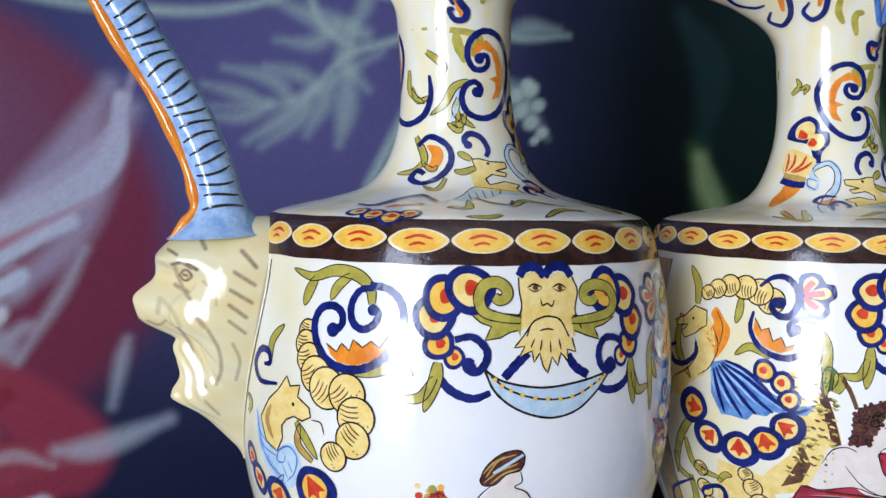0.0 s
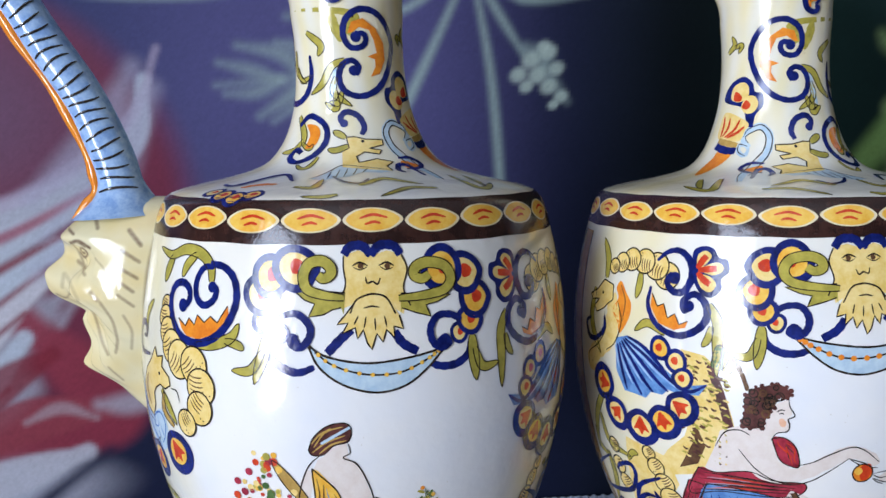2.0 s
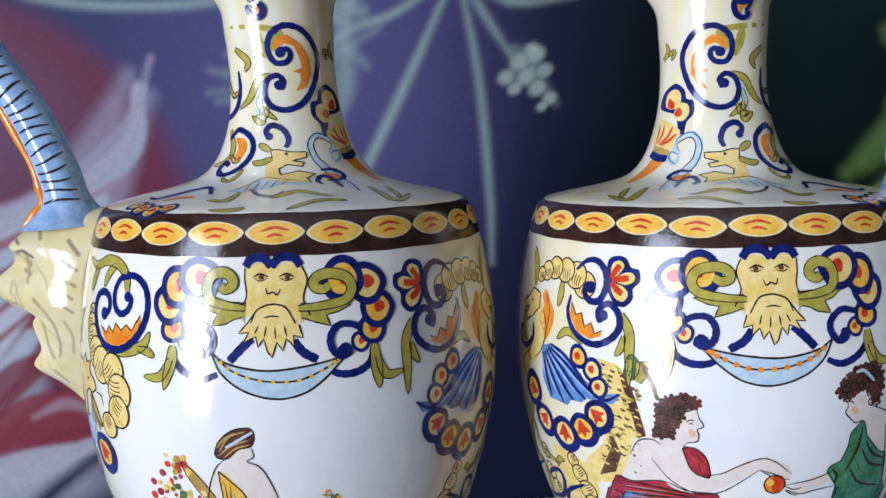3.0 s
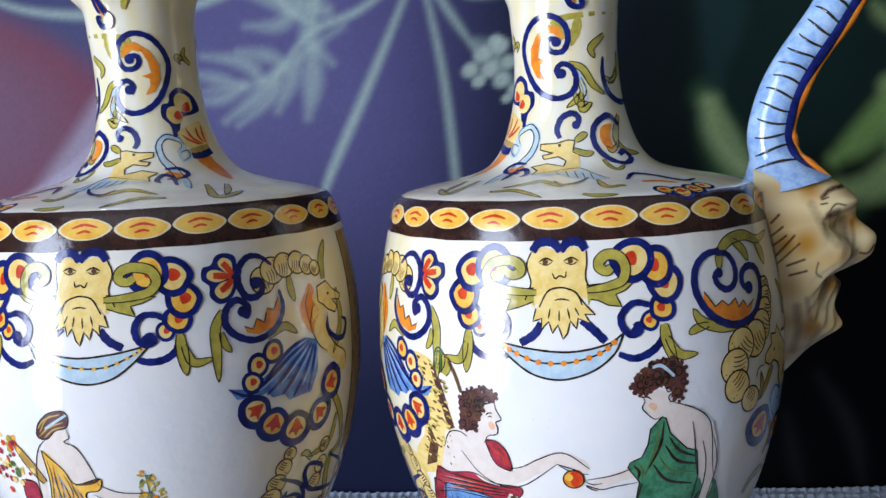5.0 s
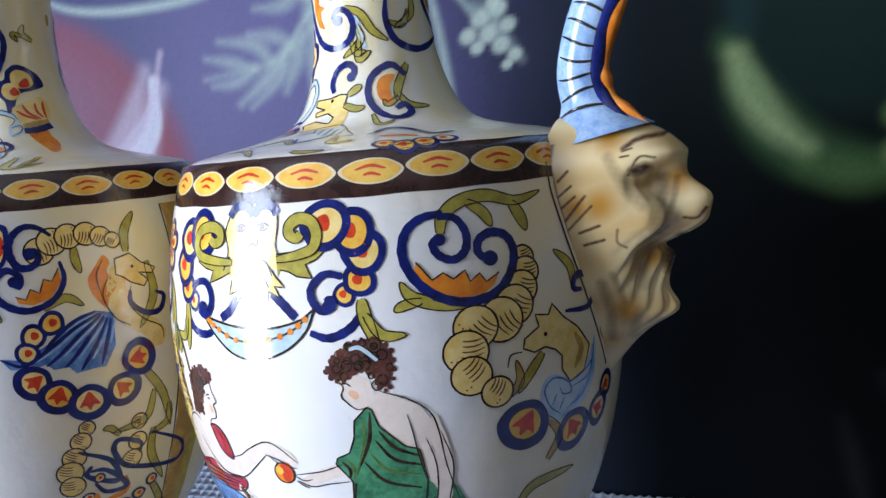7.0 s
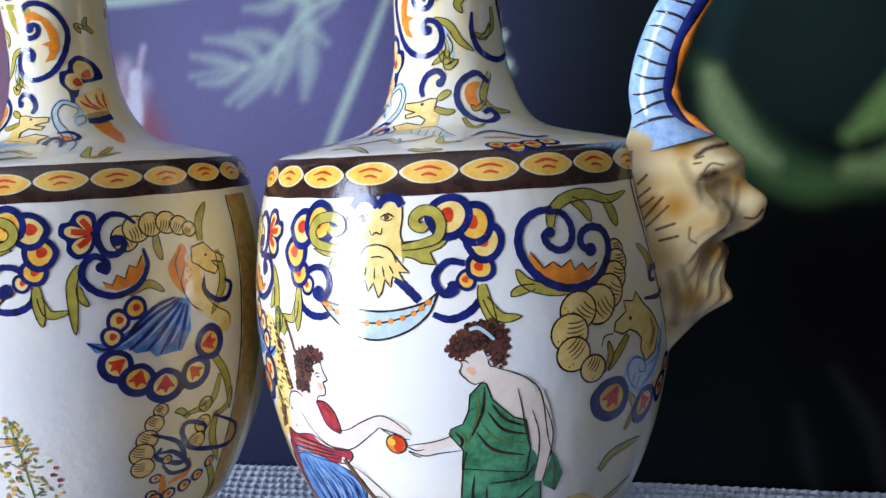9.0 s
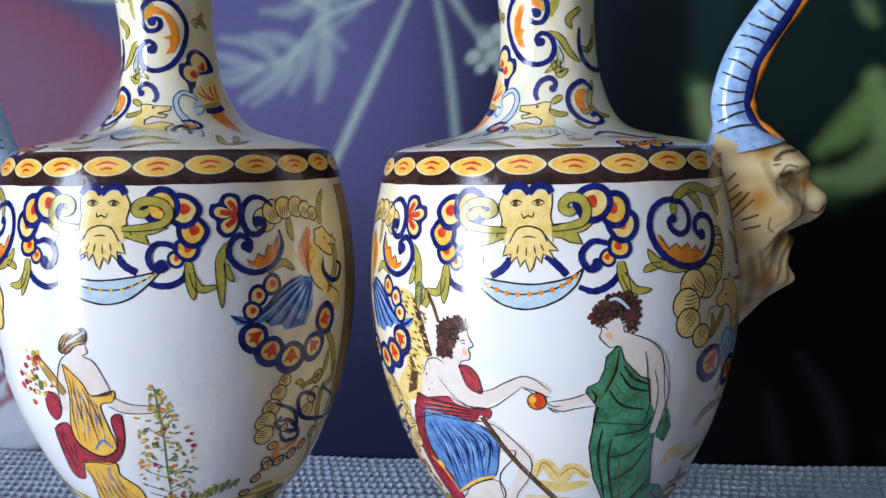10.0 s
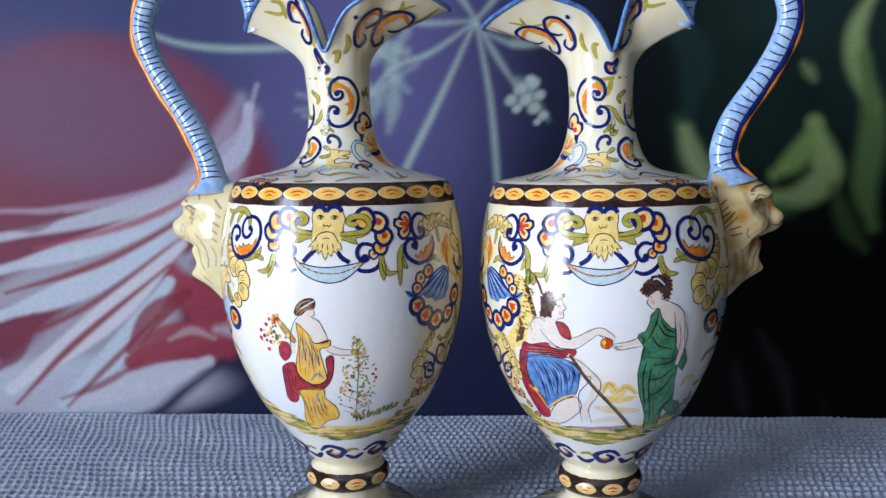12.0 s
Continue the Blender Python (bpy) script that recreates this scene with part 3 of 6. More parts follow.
# brush strokes on the heads, the second with painted shade too, in millimetres out from the axis and up: line, width,
# depth of colour
HEAD_STROKES = [([(70.1, 201.3), (66.5, 197)], 1.5, 0.85), ([(72.4, 195.5), (67, 192)], 1.3, 0.75), ([(73.5, 190.5), (67.8, 187)], 1.3, 0.75),
                ([(73.9, 186.3), (69.3, 182.8)], 1.3, 0.75), ([(73.9, 181.7), (69.5, 178.2)], 1.2, 0.65), ([(83.4, 207), (81.8, 205.9), (80.1, 202)], 1.4, 0.8),
                ([(90, 201.3), (87.8, 200.1)], 1.0, 0.9), ([(88.5, 197), (86.6, 197.8), (84, 196.3)], 0.9, 0.9), ([(88.2, 196.3), (87, 192.4), (85.5, 189.3), (84.3, 187.8)], 1.3, 0.6),
                ([(87, 194), (85.6, 192.4), (83.8, 194), (85.4, 195.8), (87, 194)], 0.9, 1.0), ([(89, 197.2), (86, 198), (82.5, 196)], 1.2, 1.0), ([(86, 194.2), (85, 194)], 1.2, 0.9), ([(88, 191), (85, 189.4)], 1.5, 0.7), ([(92, 187), (89, 184), (87, 180)], 1.6, 0.3), ([(80.8, 192.8), (77.8, 189.7), (77.4, 186.3)], 0.8, 0.4),
                ([(82.4, 182.4), (80.5, 180.1)], 1.6, 0.6), ([(87.4, 179.3), (83.9, 173.2), (82, 165.5), (80, 161.3)], 1.2, 0.6),
                ([(79.7, 179.3), (76.6, 173.2), (75.8, 167), (77, 162.4)], 1.2, 0.6), ([(72.8, 175), (70.8, 170), (71.6, 164)], 1.1, 0.5), ([(95.8, 180.5), (92.8, 179.3), (90.8, 180.9)], 0.8, 0.6),
                ([(92.4, 187), (93, 183.2)], 1.6, 0.35), ([(80, 157), (76, 152.5)], 1.0, 0.5)]
# thin strokes are brushwork; broad ones paint shade into hollows by nose and mouth
SECOND_HEAD_STROKES_AND_SHADE = [([(63.6, 193.8), (66, 196.2)], 0.9, 1.0), ([(63, 189.3), (67, 192.4)], 0.8, 1.0), ([(63.6, 186.3), (68, 189.7)], 0.8, 1.0), ([(64.6, 183), (70.5, 189.6)], 0.9, 1.0),
                       ([(65.6, 181), (72, 187)], 0.8, 0.9), ([(68.4, 180.1), (73.6, 181.8)], 0.9, 1.0), ([(69.2, 176.8), (74.4, 178)], 0.9, 1.0),
                       ([(79.6, 200.9), (82.7, 203), (87.6, 203.8)], 1.6, 1.0), ([(79.0, 198.8), (81, 199.0)], 0.6, 1.0), ([(79.4, 200.2), (81.6, 200.8)], 0.6, 1.0),
                       ([(82, 195), (84.6, 195.8)], 2.8, 1.0), ([(80.6, 194), (83.4, 198.4), (87, 198)], 0.7, 0.9), ([(87.6, 193), (87.6, 185.5), (86.2, 178.8)], 3.2, 0.55),
                       ([(92.5, 182), (95.3, 181.6), (97.5, 184)], 0.9, 1.0), ([(77.9, 180.5), (77.5, 177.2), (79.3, 175.5)], 0.7, 0.8), ([(81.4, 164.7), (81.4, 172), (84.2, 177.2)], 3.4, 0.35),
                       ([(75, 168.8), (77, 160.5)], 1.8, 0.35), ([(91, 176.5), (87.5, 172.5), (87.5, 167.5)], 3.2, 1.0), ([(76, 199), (80, 191), (84, 186)], 3.0, 0.35), ([(90.5, 192), (90, 186), (88, 180)], 2.0, 0.5), ([(72, 166), (73, 158), (72, 150)], 3.0, 0.45), ([(80, 158), (77, 150)], 2.4, 0.3), ([(79.5, 191), (83, 188), (86, 187.5)], 2.6, 0.3)]


def mask_terminal(top, side):
    """The modelled grotesque head under the handle, one glazed mass."""
    V, U = np.linspace(0, 1, 300) ** 0.8, np.linspace(-1, 1, 260)
    V = 0.5 * V + 0.5 * np.sin(V * np.pi / 2)
    z = (0.1365 + 0.0745 * V)[:, None] + 0 * U[None, :]
    zc = z[:, :1]
    dome = np.sqrt(np.clip(1 - (np.maximum(zc - 0.188, 0) / 0.0230) ** 2, 0, 1))
    half = np.interp(zc, [0.1365, 0.144, 0.155, 0.168, 0.180, 0.188], [0.0020, 0.0060, 0.0105, 0.0155, 0.0185, 0.0192]) * dome
    yy = half * np.sin(U[None, :] * 1.62)
    # how far the head's middle stands out from the axis
    out = np.interp(z, [0.1365, 0.145, 0.151, 0.155, 0.159, 0.164, 0.171, 0.176, 0.180, 0.187, 0.193, 0.199, 0.211],
                    [0.0670, 0.0745, 0.0800, 0.0862, 0.0868, 0.0858, 0.0885, 0.0895, 0.0920, 0.0925, 0.0905, 0.0925, 0.0915])
    k = np.ones(15) / 15
    out = np.apply_along_axis(lambda c: np.convolve(np.pad(c, 7, "edge"), k, "valid"), 0, out)
    rise = 0.0 if side > 0 else 0.0055
    zz = z + rise
    back = np.maximum(np.interp(zz, SURF.z[200:], SURF.r[200:]) - 0.0035, 0.0605)
    shape = np.cos(U[None, :] * 1.62) + 0 * z
    cap = np.sqrt(np.clip(1 - (np.maximum(z - 0.1985, 0) / 0.0126) ** 2, 0, 1))
    d = (out - back) * shape * cap
    front = np.clip(shape, 0, 1) * cap
    d0 = d.copy()
    d += 0.0066 * np.exp(-((((z - 0.1838) / 0.0066) ** 2 + (yy / 0.0066) ** 2) ** 1.6)) + 0.0030 * bell(z, 0.192, 0.006) * bell(yy, 0, 0.0045)
    d += 0.0036 * bell(z, 0.1815, 0.0055) * bell(np.abs(yy), 0.0118, 0.0045)
    d -= 0.0052 * bell(z, 0.1920, 0.0042) * bell(np.abs(yy), 0.0085, 0.0046)
    d -= 0.0050 * bell(z, 0.1715, 0.0085) * bell(np.abs(yy), 0.0085, 0.0036)
    d += 0.0022 * bell(z, 0.1928, 0.0020) * bell(np.abs(yy), 0.0090, 0.0024)
    d += 0.0034 * bell(z, 0.1985, 0.0030) * bell(np.abs(yy), 0.0090, 0.0060)
    d -= (0.0018 if side > 0 else 0.0034) * bell(z, 0.1745, 0.0018) * bell(yy, 0, 0.0080)
    d += 0.0030 * bell(z, 0.1572, 0.0032) * bell(yy, 0, 0.0045)
    furrow = bell(z, 0.165, 0.012) + 0.5 * bell(np.abs(yy), 0.016, 0.005)
    d += 0.0007 * furrow * np.sin(np.abs(yy) * 2100 + z * 500) * shape
    d = d0 + (d - d0) * front ** 0.5
    x = -(back + d * (1.0 if side > 0 else 0.97))
    pts = np.stack([side * x, yy, zz], -1)
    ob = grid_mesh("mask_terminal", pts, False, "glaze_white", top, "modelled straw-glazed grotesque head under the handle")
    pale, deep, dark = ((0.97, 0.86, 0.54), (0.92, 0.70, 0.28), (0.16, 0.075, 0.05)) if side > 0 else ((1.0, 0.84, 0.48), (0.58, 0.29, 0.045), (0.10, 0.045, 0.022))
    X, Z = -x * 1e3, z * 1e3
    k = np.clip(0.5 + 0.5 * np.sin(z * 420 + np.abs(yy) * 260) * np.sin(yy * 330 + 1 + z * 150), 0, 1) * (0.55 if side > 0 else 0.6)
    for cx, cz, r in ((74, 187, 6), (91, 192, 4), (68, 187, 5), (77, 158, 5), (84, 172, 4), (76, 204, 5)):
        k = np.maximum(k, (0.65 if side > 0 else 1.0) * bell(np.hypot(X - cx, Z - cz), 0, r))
    # brown brushwork, plus the shade painted into the second head's hollows
    ink_and_shade = np.zeros_like(z)
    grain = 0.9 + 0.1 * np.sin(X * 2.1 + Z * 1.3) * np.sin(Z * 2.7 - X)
    for pts, w, depth in HEAD_STROKES if side > 0 else SECOND_HEAD_STROKES_AND_SHADE:
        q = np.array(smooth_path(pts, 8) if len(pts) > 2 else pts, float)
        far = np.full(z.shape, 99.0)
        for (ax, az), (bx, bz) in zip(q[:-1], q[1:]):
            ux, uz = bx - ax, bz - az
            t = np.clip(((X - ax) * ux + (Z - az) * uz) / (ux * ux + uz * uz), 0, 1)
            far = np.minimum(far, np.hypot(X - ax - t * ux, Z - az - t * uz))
        ink_and_shade = np.maximum(ink_and_shade, depth * (0.95 if side > 0 else 1.1) * grain * np.clip(1.25 - far / (0.5 * w), 0, 1) ** 0.7)
    ink_and_shade = np.maximum(ink_and_shade, (0.55 if side > 0 else 0.85) * np.clip(1.4 - np.abs(d * 1e3 - 0.6) / 0.7, 0, 1) * (z < 0.2035))
    ink_and_shade = np.clip(ink_and_shade, 0, 1)
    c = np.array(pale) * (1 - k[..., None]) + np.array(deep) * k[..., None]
    c = c * (1 - ink_and_shade[..., None]) + np.array(dark) * ink_and_shade[..., None]
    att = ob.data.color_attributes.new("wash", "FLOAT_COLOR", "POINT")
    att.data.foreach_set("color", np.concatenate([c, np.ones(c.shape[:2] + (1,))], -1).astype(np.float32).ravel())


def seam_line(top, side):
    """The dark brush line where the head meets the body."""
    P = Paint(side)
    rise = 0.0 if side > 0 else 0.0055
    pts = []
    for z, h in ((0.142, 0.0050), (0.150, 0.0088), (0.158, 0.0122), (0.166, 0.0150), (0.175, 0.0176), (0.184, 0.0192), (0.192, 0.0194), (0.199, 0.0178)):
        s = SURF.at_height(z + rise)
        pts.append(((-math.pi / 2 + math.asin(min(0.9, (h + 0.0012) / SURF.radius(s)))) * R0 * 1e3, (s - S_BAND) * 1e3))
    P.stroke("line", pts, 0.6, 3, (0.8, 0.8))
    P.done("seam_line", top, "dark brush line round the head")


def lip_stroke(top, side, name, mats, strokes, label=""):
    """Brush strokes on the flared lip: points are (degrees from the spout, part of the way to the rim)."""
    verts, faces, mi = [], [], []
    for m, pts, w in strokes:
        p = np.array(smooth_path(pts, 7))
        c = lip_point(p[:, 0], p[:, 1], side, -0.0003)
        e = lip_point(p[:, 0] + 1, p[:, 1], side) - lip_point(p[:, 0] - 1, p[:, 1], side)
        u = lip_point(p[:, 0], p[:, 1] + 0.01, side) - lip_point(p[:, 0], p[:, 1] - 0.01, side)
        nrm = np.cross(e, u) * side
        nrm /= np.linalg.norm(nrm, axis=1)[:, None]
        nrm *= np.sign((nrm[:, :2] * c[:, :2]).sum(1))[:, None]
        d = np.gradient(c, axis=0)
        lat = np.cross(nrm, d)
        lat /= np.linalg.norm(lat, axis=1)[:, None] + 1e-12
        h = 0.5e-3 * w * (0.35 + 0.65 * np.sin(np.pi * np.linspace(0, 1, len(p))) ** 0.6)[:, None]
        c = c + nrm * 0.00012 * (1 + mats.index(m))
        base = len(verts)
        for i in range(len(p)):
            verts += [tuple(c[i] - lat[i] * h[i]), tuple(c[i] + lat[i] * h[i])]
        for i in range(len(p) - 1):
            a = base + 2 * i
            faces.append((a, a + 1, a + 3, a + 2))
            mi.append(mats.index(m))
    me = bpy.data.meshes.new(name)
    me.from_pydata(verts, [], faces)
    for m in mats:
        me.materials.append(MATS[m])
    me.polygons.foreach_set("material_index", mi)
    me.polygons.foreach_set("use_smooth", [True] * len(faces))
    ob = new(name, me)
    ob.parent = top
    ob["label"] = label


def rim_and_lip_painting(top, side):
    th = np.linspace(-180, 180, 200)
    rim = lip_point(th, np.ones(200), side, 0.0013)
    grid_mesh("rim", tube([tuple(q) for q in rim], [0.0013] * 200, 8), True, "midblue", top, "blue painted rim")
    mats = ["olive", "orange", "cobalt"]
    for mir in (1, -1):
        for name, t0, w0, k in (("lip_scroll", 38, 0.60, 1.0), ("lip_scroll", 138, 0.60, -1.0), ("lip_scroll", 112, 0.30, -0.8), ("lip_scroll", 12, 0.66, 1.0)):
            f = lambda a, b: (mir * (t0 + a * k), w0 + b)
            lip_stroke(top, side, name, mats, [
                ("orange", [f(-6, 0.10), f(6, 0.12), f(13, 0.0), f(10, -0.14)], 2.6),
                ("cobalt", [f(3, -0.04), f(-3, -0.02), f(-8, 0.06), f(-2, 0.16), f(10, 0.14), f(17, 0.0), f(14, -0.18), f(4, -0.24), f(-3, -0.16), f(3, -0.10)], 2.1),
                ("olive", [f(-6, 0.14), f(-14, 0.18), f(-20, 0.30)], 2.2)], "cobalt scroll with orange heart on the lip")
        for m, pts, w in (("olive", [(84, 0.30), (80, 0.48), (88, 0.62)], 2.6), ("olive", [(96, 0.20), (104, 0.34), (104, 0.50)], 2.6), ("olive", [(70, 0.36), (64, 0.46), (66, 0.62)], 2.4), ("olive", [(122, 0.44), (116, 0.56), (120, 0.74)], 2.6),
                          ("cobalt", [(58, 0.76), (59, 0.82)], 2.4), ("cobalt", [(128, 0.80), (129, 0.86)], 2.4), ("olive", [(24, 0.62), (20, 0.76), (26, 0.88)], 2.6), ("olive", [(150, 0.70), (146, 0.82), (150, 0.9)], 2.4)):
            lip_stroke(top, side, "lip_leaf" if m == "olive" else "lip_berry", mats, [(m, [(mir * a, b) for a, b in pts], w)], "olive leaf on the lip" if m == "olive" else "blue berry on the lip")

# ---- painted ornament: strokes and fields of enamel, in millimetres round and up the body from the foot of the brown band ----
S_BAND = SURF.at_height(0.2005)
R0 = 0.066
NECK_END = (SURF.top - S_BAND) * 1e3 - 0.6


BOLD = {"cobalt": 1.3, "line": 1.2, "umber": 1.15, "orange": 1.1}


class Paint:
    stretch, shift = 1.0, 0.0

    def __init__(self, side):
        self.side, self.v, self.f, self.k, self.mats, self.subs, self.level = side, [], [], [], [], [], 0
        self.stretch, self.shift = Paint.stretch, Paint.shift

    def sub(self, name):
        """A piece of its own under this motif."""
        d = Paint(self.side)
        d.level = self.level + 1
        self.subs.append((name, d))
        return d

    def slot(self, mat):
        if mat not in self.mats:
            self.mats.append(mat)
        return self.mats.index(mat)

    def squeeze(self, b):
        return SURF.radius(S_BAND + b * 1e-3) / R0

    def stroke(self, mat, pts, w, lift=2, taper=(0.35, 0.35), n=7, sharp=False):
        """A brush stroke of width w mm; taper: the ends' widths as parts of w."""
        if self.level == 0 and ((mat == "cobalt" and w >= 1.0) or (mat in ("orange", "paleblue", "straw", "crimson", "midblue") and w >= 2.0)):
            return self.sub({"cobalt": "volute", "orange": "flame"}.get(mat, "brush_stroke")).stroke(mat, pts, w, lift, taper, n, sharp)
        p = np.array(pts if sharp else smooth_path(pts, n), float)
        p = p[p[:, 1] < NECK_END]
        if len(p) < 3 and not sharp or len(p) < 2:
            return None
        if sharp:
            p = np.concatenate([np.linspace(u, v, 2 + int(np.hypot(*(v - u)) / 1.6))[:-1] for u, v in zip(p[:-1], p[1:])] + [p[-1:]])
        g = self.squeeze(p[:, 1].mean())
        q = p * (g, 1)
        d = np.gradient(q, axis=0)
        d /= np.linalg.norm(d, axis=1)[:, None] + 1e-9
        t = np.linspace(0, 1, len(p))
        bow = np.sin(np.pi * t) ** 0.6
        w *= BOLD.get(mat, 1.0)
        half = 0.5 * w * np.where(t < 0.5, taper[0] + (1 - taper[0]) * bow, taper[1] + (1 - taper[1]) * bow)
        half *= 1 + 0.07 * np.sin(np.arange(len(p)) * 1.7 + len(self.v))
        nrm = np.stack([-d[:, 1], d[:, 0]], 1)
        cols = np.linspace(-1, 1, 3 if w < 3 else 5)
        base, m = len(self.v), len(cols)
        for i in range(len(p)):
            for c in cols:
                x = q[i] + nrm[i] * half[i] * c
                self.v.append((x[0] / g, x[1], lift))
        k = self.slot(mat)
        for i in range(len(p) - 1):
            for j in range(m - 1):
                a = base + i * m + j
                self.f.append((a, a + 1, a + m + 1, a + m))
                self.k.append(k)

    def field(self, mat, pts, lift=1, n=5, sharp=False):
        """A closed field, cut into small cells so that it follows the curved body."""
        p = pts if sharp else smooth_path(pts, n, True)
        bm = bmesh.new()
        face = bm.faces.new([bm.verts.new((x, y, 0)) for x, y in p])
        xs, ys = [q[0] for q in p], [q[1] for q in p]
        for axis, lo, hi in ((Vector((1, 0, 0)), min(xs), max(xs)), (Vector((0, 1, 0)), min(ys), max(ys))):
            cuts = int((hi - lo) / 2.0)
            for i in range(cuts):
                at = lo + (hi - lo) * (i + 1) / (cuts + 1)
                bmesh.ops.bisect_plane(bm, geom=bm.verts[:] + bm.edges[:] + bm.faces[:], plane_co=axis * at, plane_no=axis, dist=1e-4)
        bmesh.ops.recalc_face_normals(bm, faces=bm.faces[:])
        bm.verts.index_update()
        base, k = len(self.v), self.slot(mat)
        self.v += [(v.co.x, v.co.y, lift) for v in bm.verts]
        for fc in bm.faces:
            q = [base + v.index for v in fc.verts]
            self.f.append(tuple(q if fc.normal.z > 0 else reversed(q)))
            self.k.append(k)
        bm.free()

    def shape(self, mat, pts, lift=1):
        """A field with a drawn edge."""
        self.field(mat, pts, lift)
        self.stroke("line", pts + pts[:1], 0.28, lift + 0.5, (1, 1))

    def folds(self, mat, left, right, n, w, lift):
        """Thin strokes that run from one side of a drapery to the other."""
        a, b = np.array(smooth_path(left, 4)), np.array(smooth_path(right, 4))
        m = min(len(a), len(b))
        n, w = int(n * 1.9), w * 0.62
        for i in range(n):
            k = (i + 0.5) / n
            p = a[:m] * (1 - k) + b[:m] * k
            p[:, 0] += 0.5 * np.sin(np.arange(m) * 0.9 + i * 2.1)
            i0, i1 = (i * 7) % 4, m - (i * 5) % 4
            self.stroke(mat[i % len(mat)], p[i0:i1].tolist(), w, lift + 0.05 * i, (0.1, 0.1), sharp=True)

    def disc(self, mat, c, r, lift=1, rx=1.0, n=18):
        g = self.squeeze(c[1])
        self.field(mat, [(c[0] + r * rx * math.cos(a) / g, c[1] + r * math.sin(a)) for a in np.linspace(0, 2 * np.pi, n, endpoint=False)], lift, sharp=True)

    def ring(self, mat, c, r, w, lift=3):
        g = self.squeeze(c[1])
        self.stroke(mat, [(c[0] + r * math.cos(a) / g, c[1] + r * math.sin(a)) for a in np.linspace(0, 2 * np.pi, 22)], w, lift, (1, 1), sharp=True)

    def leaf(self, pts, w, mat="olive", lift=2, edge="line", tip=0.05):
        """A leaf: a tapering field with a drawn edge and a mid line."""
        if self.level == 0:
            return self.sub("leaf").leaf(pts, w, mat, lift, edge, tip)
        self.stroke(mat, pts, w, lift, (0.5, tip))
        p = np.array(smooth_path(pts, 6))
        if p[:, 1].max() > NECK_END:
            return None
        g = self.squeeze(p[:, 1].mean())
        q = p * (g, 1)
        d = np.gradient(q, axis=0)
        d /= np.linalg.norm(d, axis=1)[:, None] + 1e-9
        t = np.linspace(0, 1, len(p))
        bow = np.sin(np.pi * t) ** 0.6
        half = 0.5 * w * np.where(t < 0.5, 0.5 + 0.5 * bow, tip + (1 - tip) * bow)
        for s in (-1, 1):
            e = (q + np.stack([-d[:, 1], d[:, 0]], 1) * (half * s)[:, None]) / (g, 1)
            self.stroke(edge, e.tolist(), 0.24, lift + 2, (1, 1), sharp=True)

    def eye(self, c, r, look=(0, 0)):
        """A blue-ringed bead with a yellow field and a red heart."""
        c = c[0] if isinstance(c, list) else c
        k = 0.8 * len(self.subs)
        d = self.sub("bead")
        wob = [1 + 0.06 * math.sin(2.2 * c[0] + 5 * j) for j in range(12)]
        g = self.squeeze(c[1])
        for mat, q, lift in (("cobalt", 1.0, 2), ("yellow" if (int(c[0] * 3) % 3) else "straw", 0.66, 2.3)):
            d.field(mat, [(c[0] + r * q * wob[j] * math.cos(j * math.pi / 6) / g, c[1] + r * q * wob[j] * math.sin(j * math.pi / 6)) for j in range(12)], lift + k, 3)
        d.field("red", [(c[0] + r * (0.34 * x + 0.08) / g, c[1] + r * (0.34 * y + 0.04)) for x, y in ((1, 0.1), (0.5, 0.8), (-0.4, 1.0), (-0.8, 0.2), (-0.5, -0.8), (0.5, -0.7))], 2.6 + k, 3)

    def heart(self, c, r, turn):
        """A lobed blue-edged petal with a red flame."""
        c = c[0] if isinstance(c, list) else c
        r *= 1.62
        k0 = 0.8 * len(self.subs)
        d = self.sub("petal")
        a0 = radians(turn)
        g = self.squeeze(c[1])

        def lobe(k, x, y):
            ca, sa = math.cos(a0), math.sin(a0)
            return (c[0] + k * r * (x * ca - y * sa) / g, c[1] + k * r * (x * sa + y * ca))
        shape = [(1.0, 0.0), (0.85, 0.55), (0.35, 0.95), (-0.35, 0.75), (-0.75, 0.0), (-0.35, -0.75), (0.35, -0.95), (0.85, -0.55)]
        for mat, k, lift in (("cobalt", 1.0, 2), ("straw" if int(c[0]) % 2 else "yellow", 0.60, 2.6)):
            d.field(mat, [lobe(k, x, y) for x, y in shape], lift + k0)
        d.field("red", [lobe(0.50, x, y) for x, y in ((1.0, 0.0), (0.5, 0.35), (0.6, 0.9), (-0.1, 0.5), (-0.8, 0.0), (-0.1, -0.5), (0.6, -0.9), (0.5, -0.35))], 3.2 + k0, 4)

    def shells(self, pts, radii):
        """A ribbed tail: overlapping rounds with curved ribs and dots."""
        for i, (c, r) in enumerate(zip(pts, radii)):
            q = pts[min(i + 1, len(pts) - 1)]
            o = pts[max(i - 1, 0)]
            g = self.squeeze(c[1])
            d = np.array([(q[0] - o[0]) * g, q[1] - o[1]])
            d /= np.linalg.norm(d) + 1e-9
            n = np.array([-d[1], d[0]])
            lift = 2 + 0.9 * i
            r *= 1.15
            seg = self.sub("segment")
            seg.disc("straw", c, r, lift)
            seg.ring("line", c, r, 0.42, lift + 0.5)
            for k in (-0.75, -0.5, -0.25, 0.0):
                pp = [np.array(c) + (d * r * (k + 0.25 * (1 - u * u)) + n * r * 0.8 * u) / (g, 1) for u in (-1, -0.5, 0, 0.25)]
                seg.stroke("umber", [tuple(x) for x in pp], 0.36, lift + 0.5)
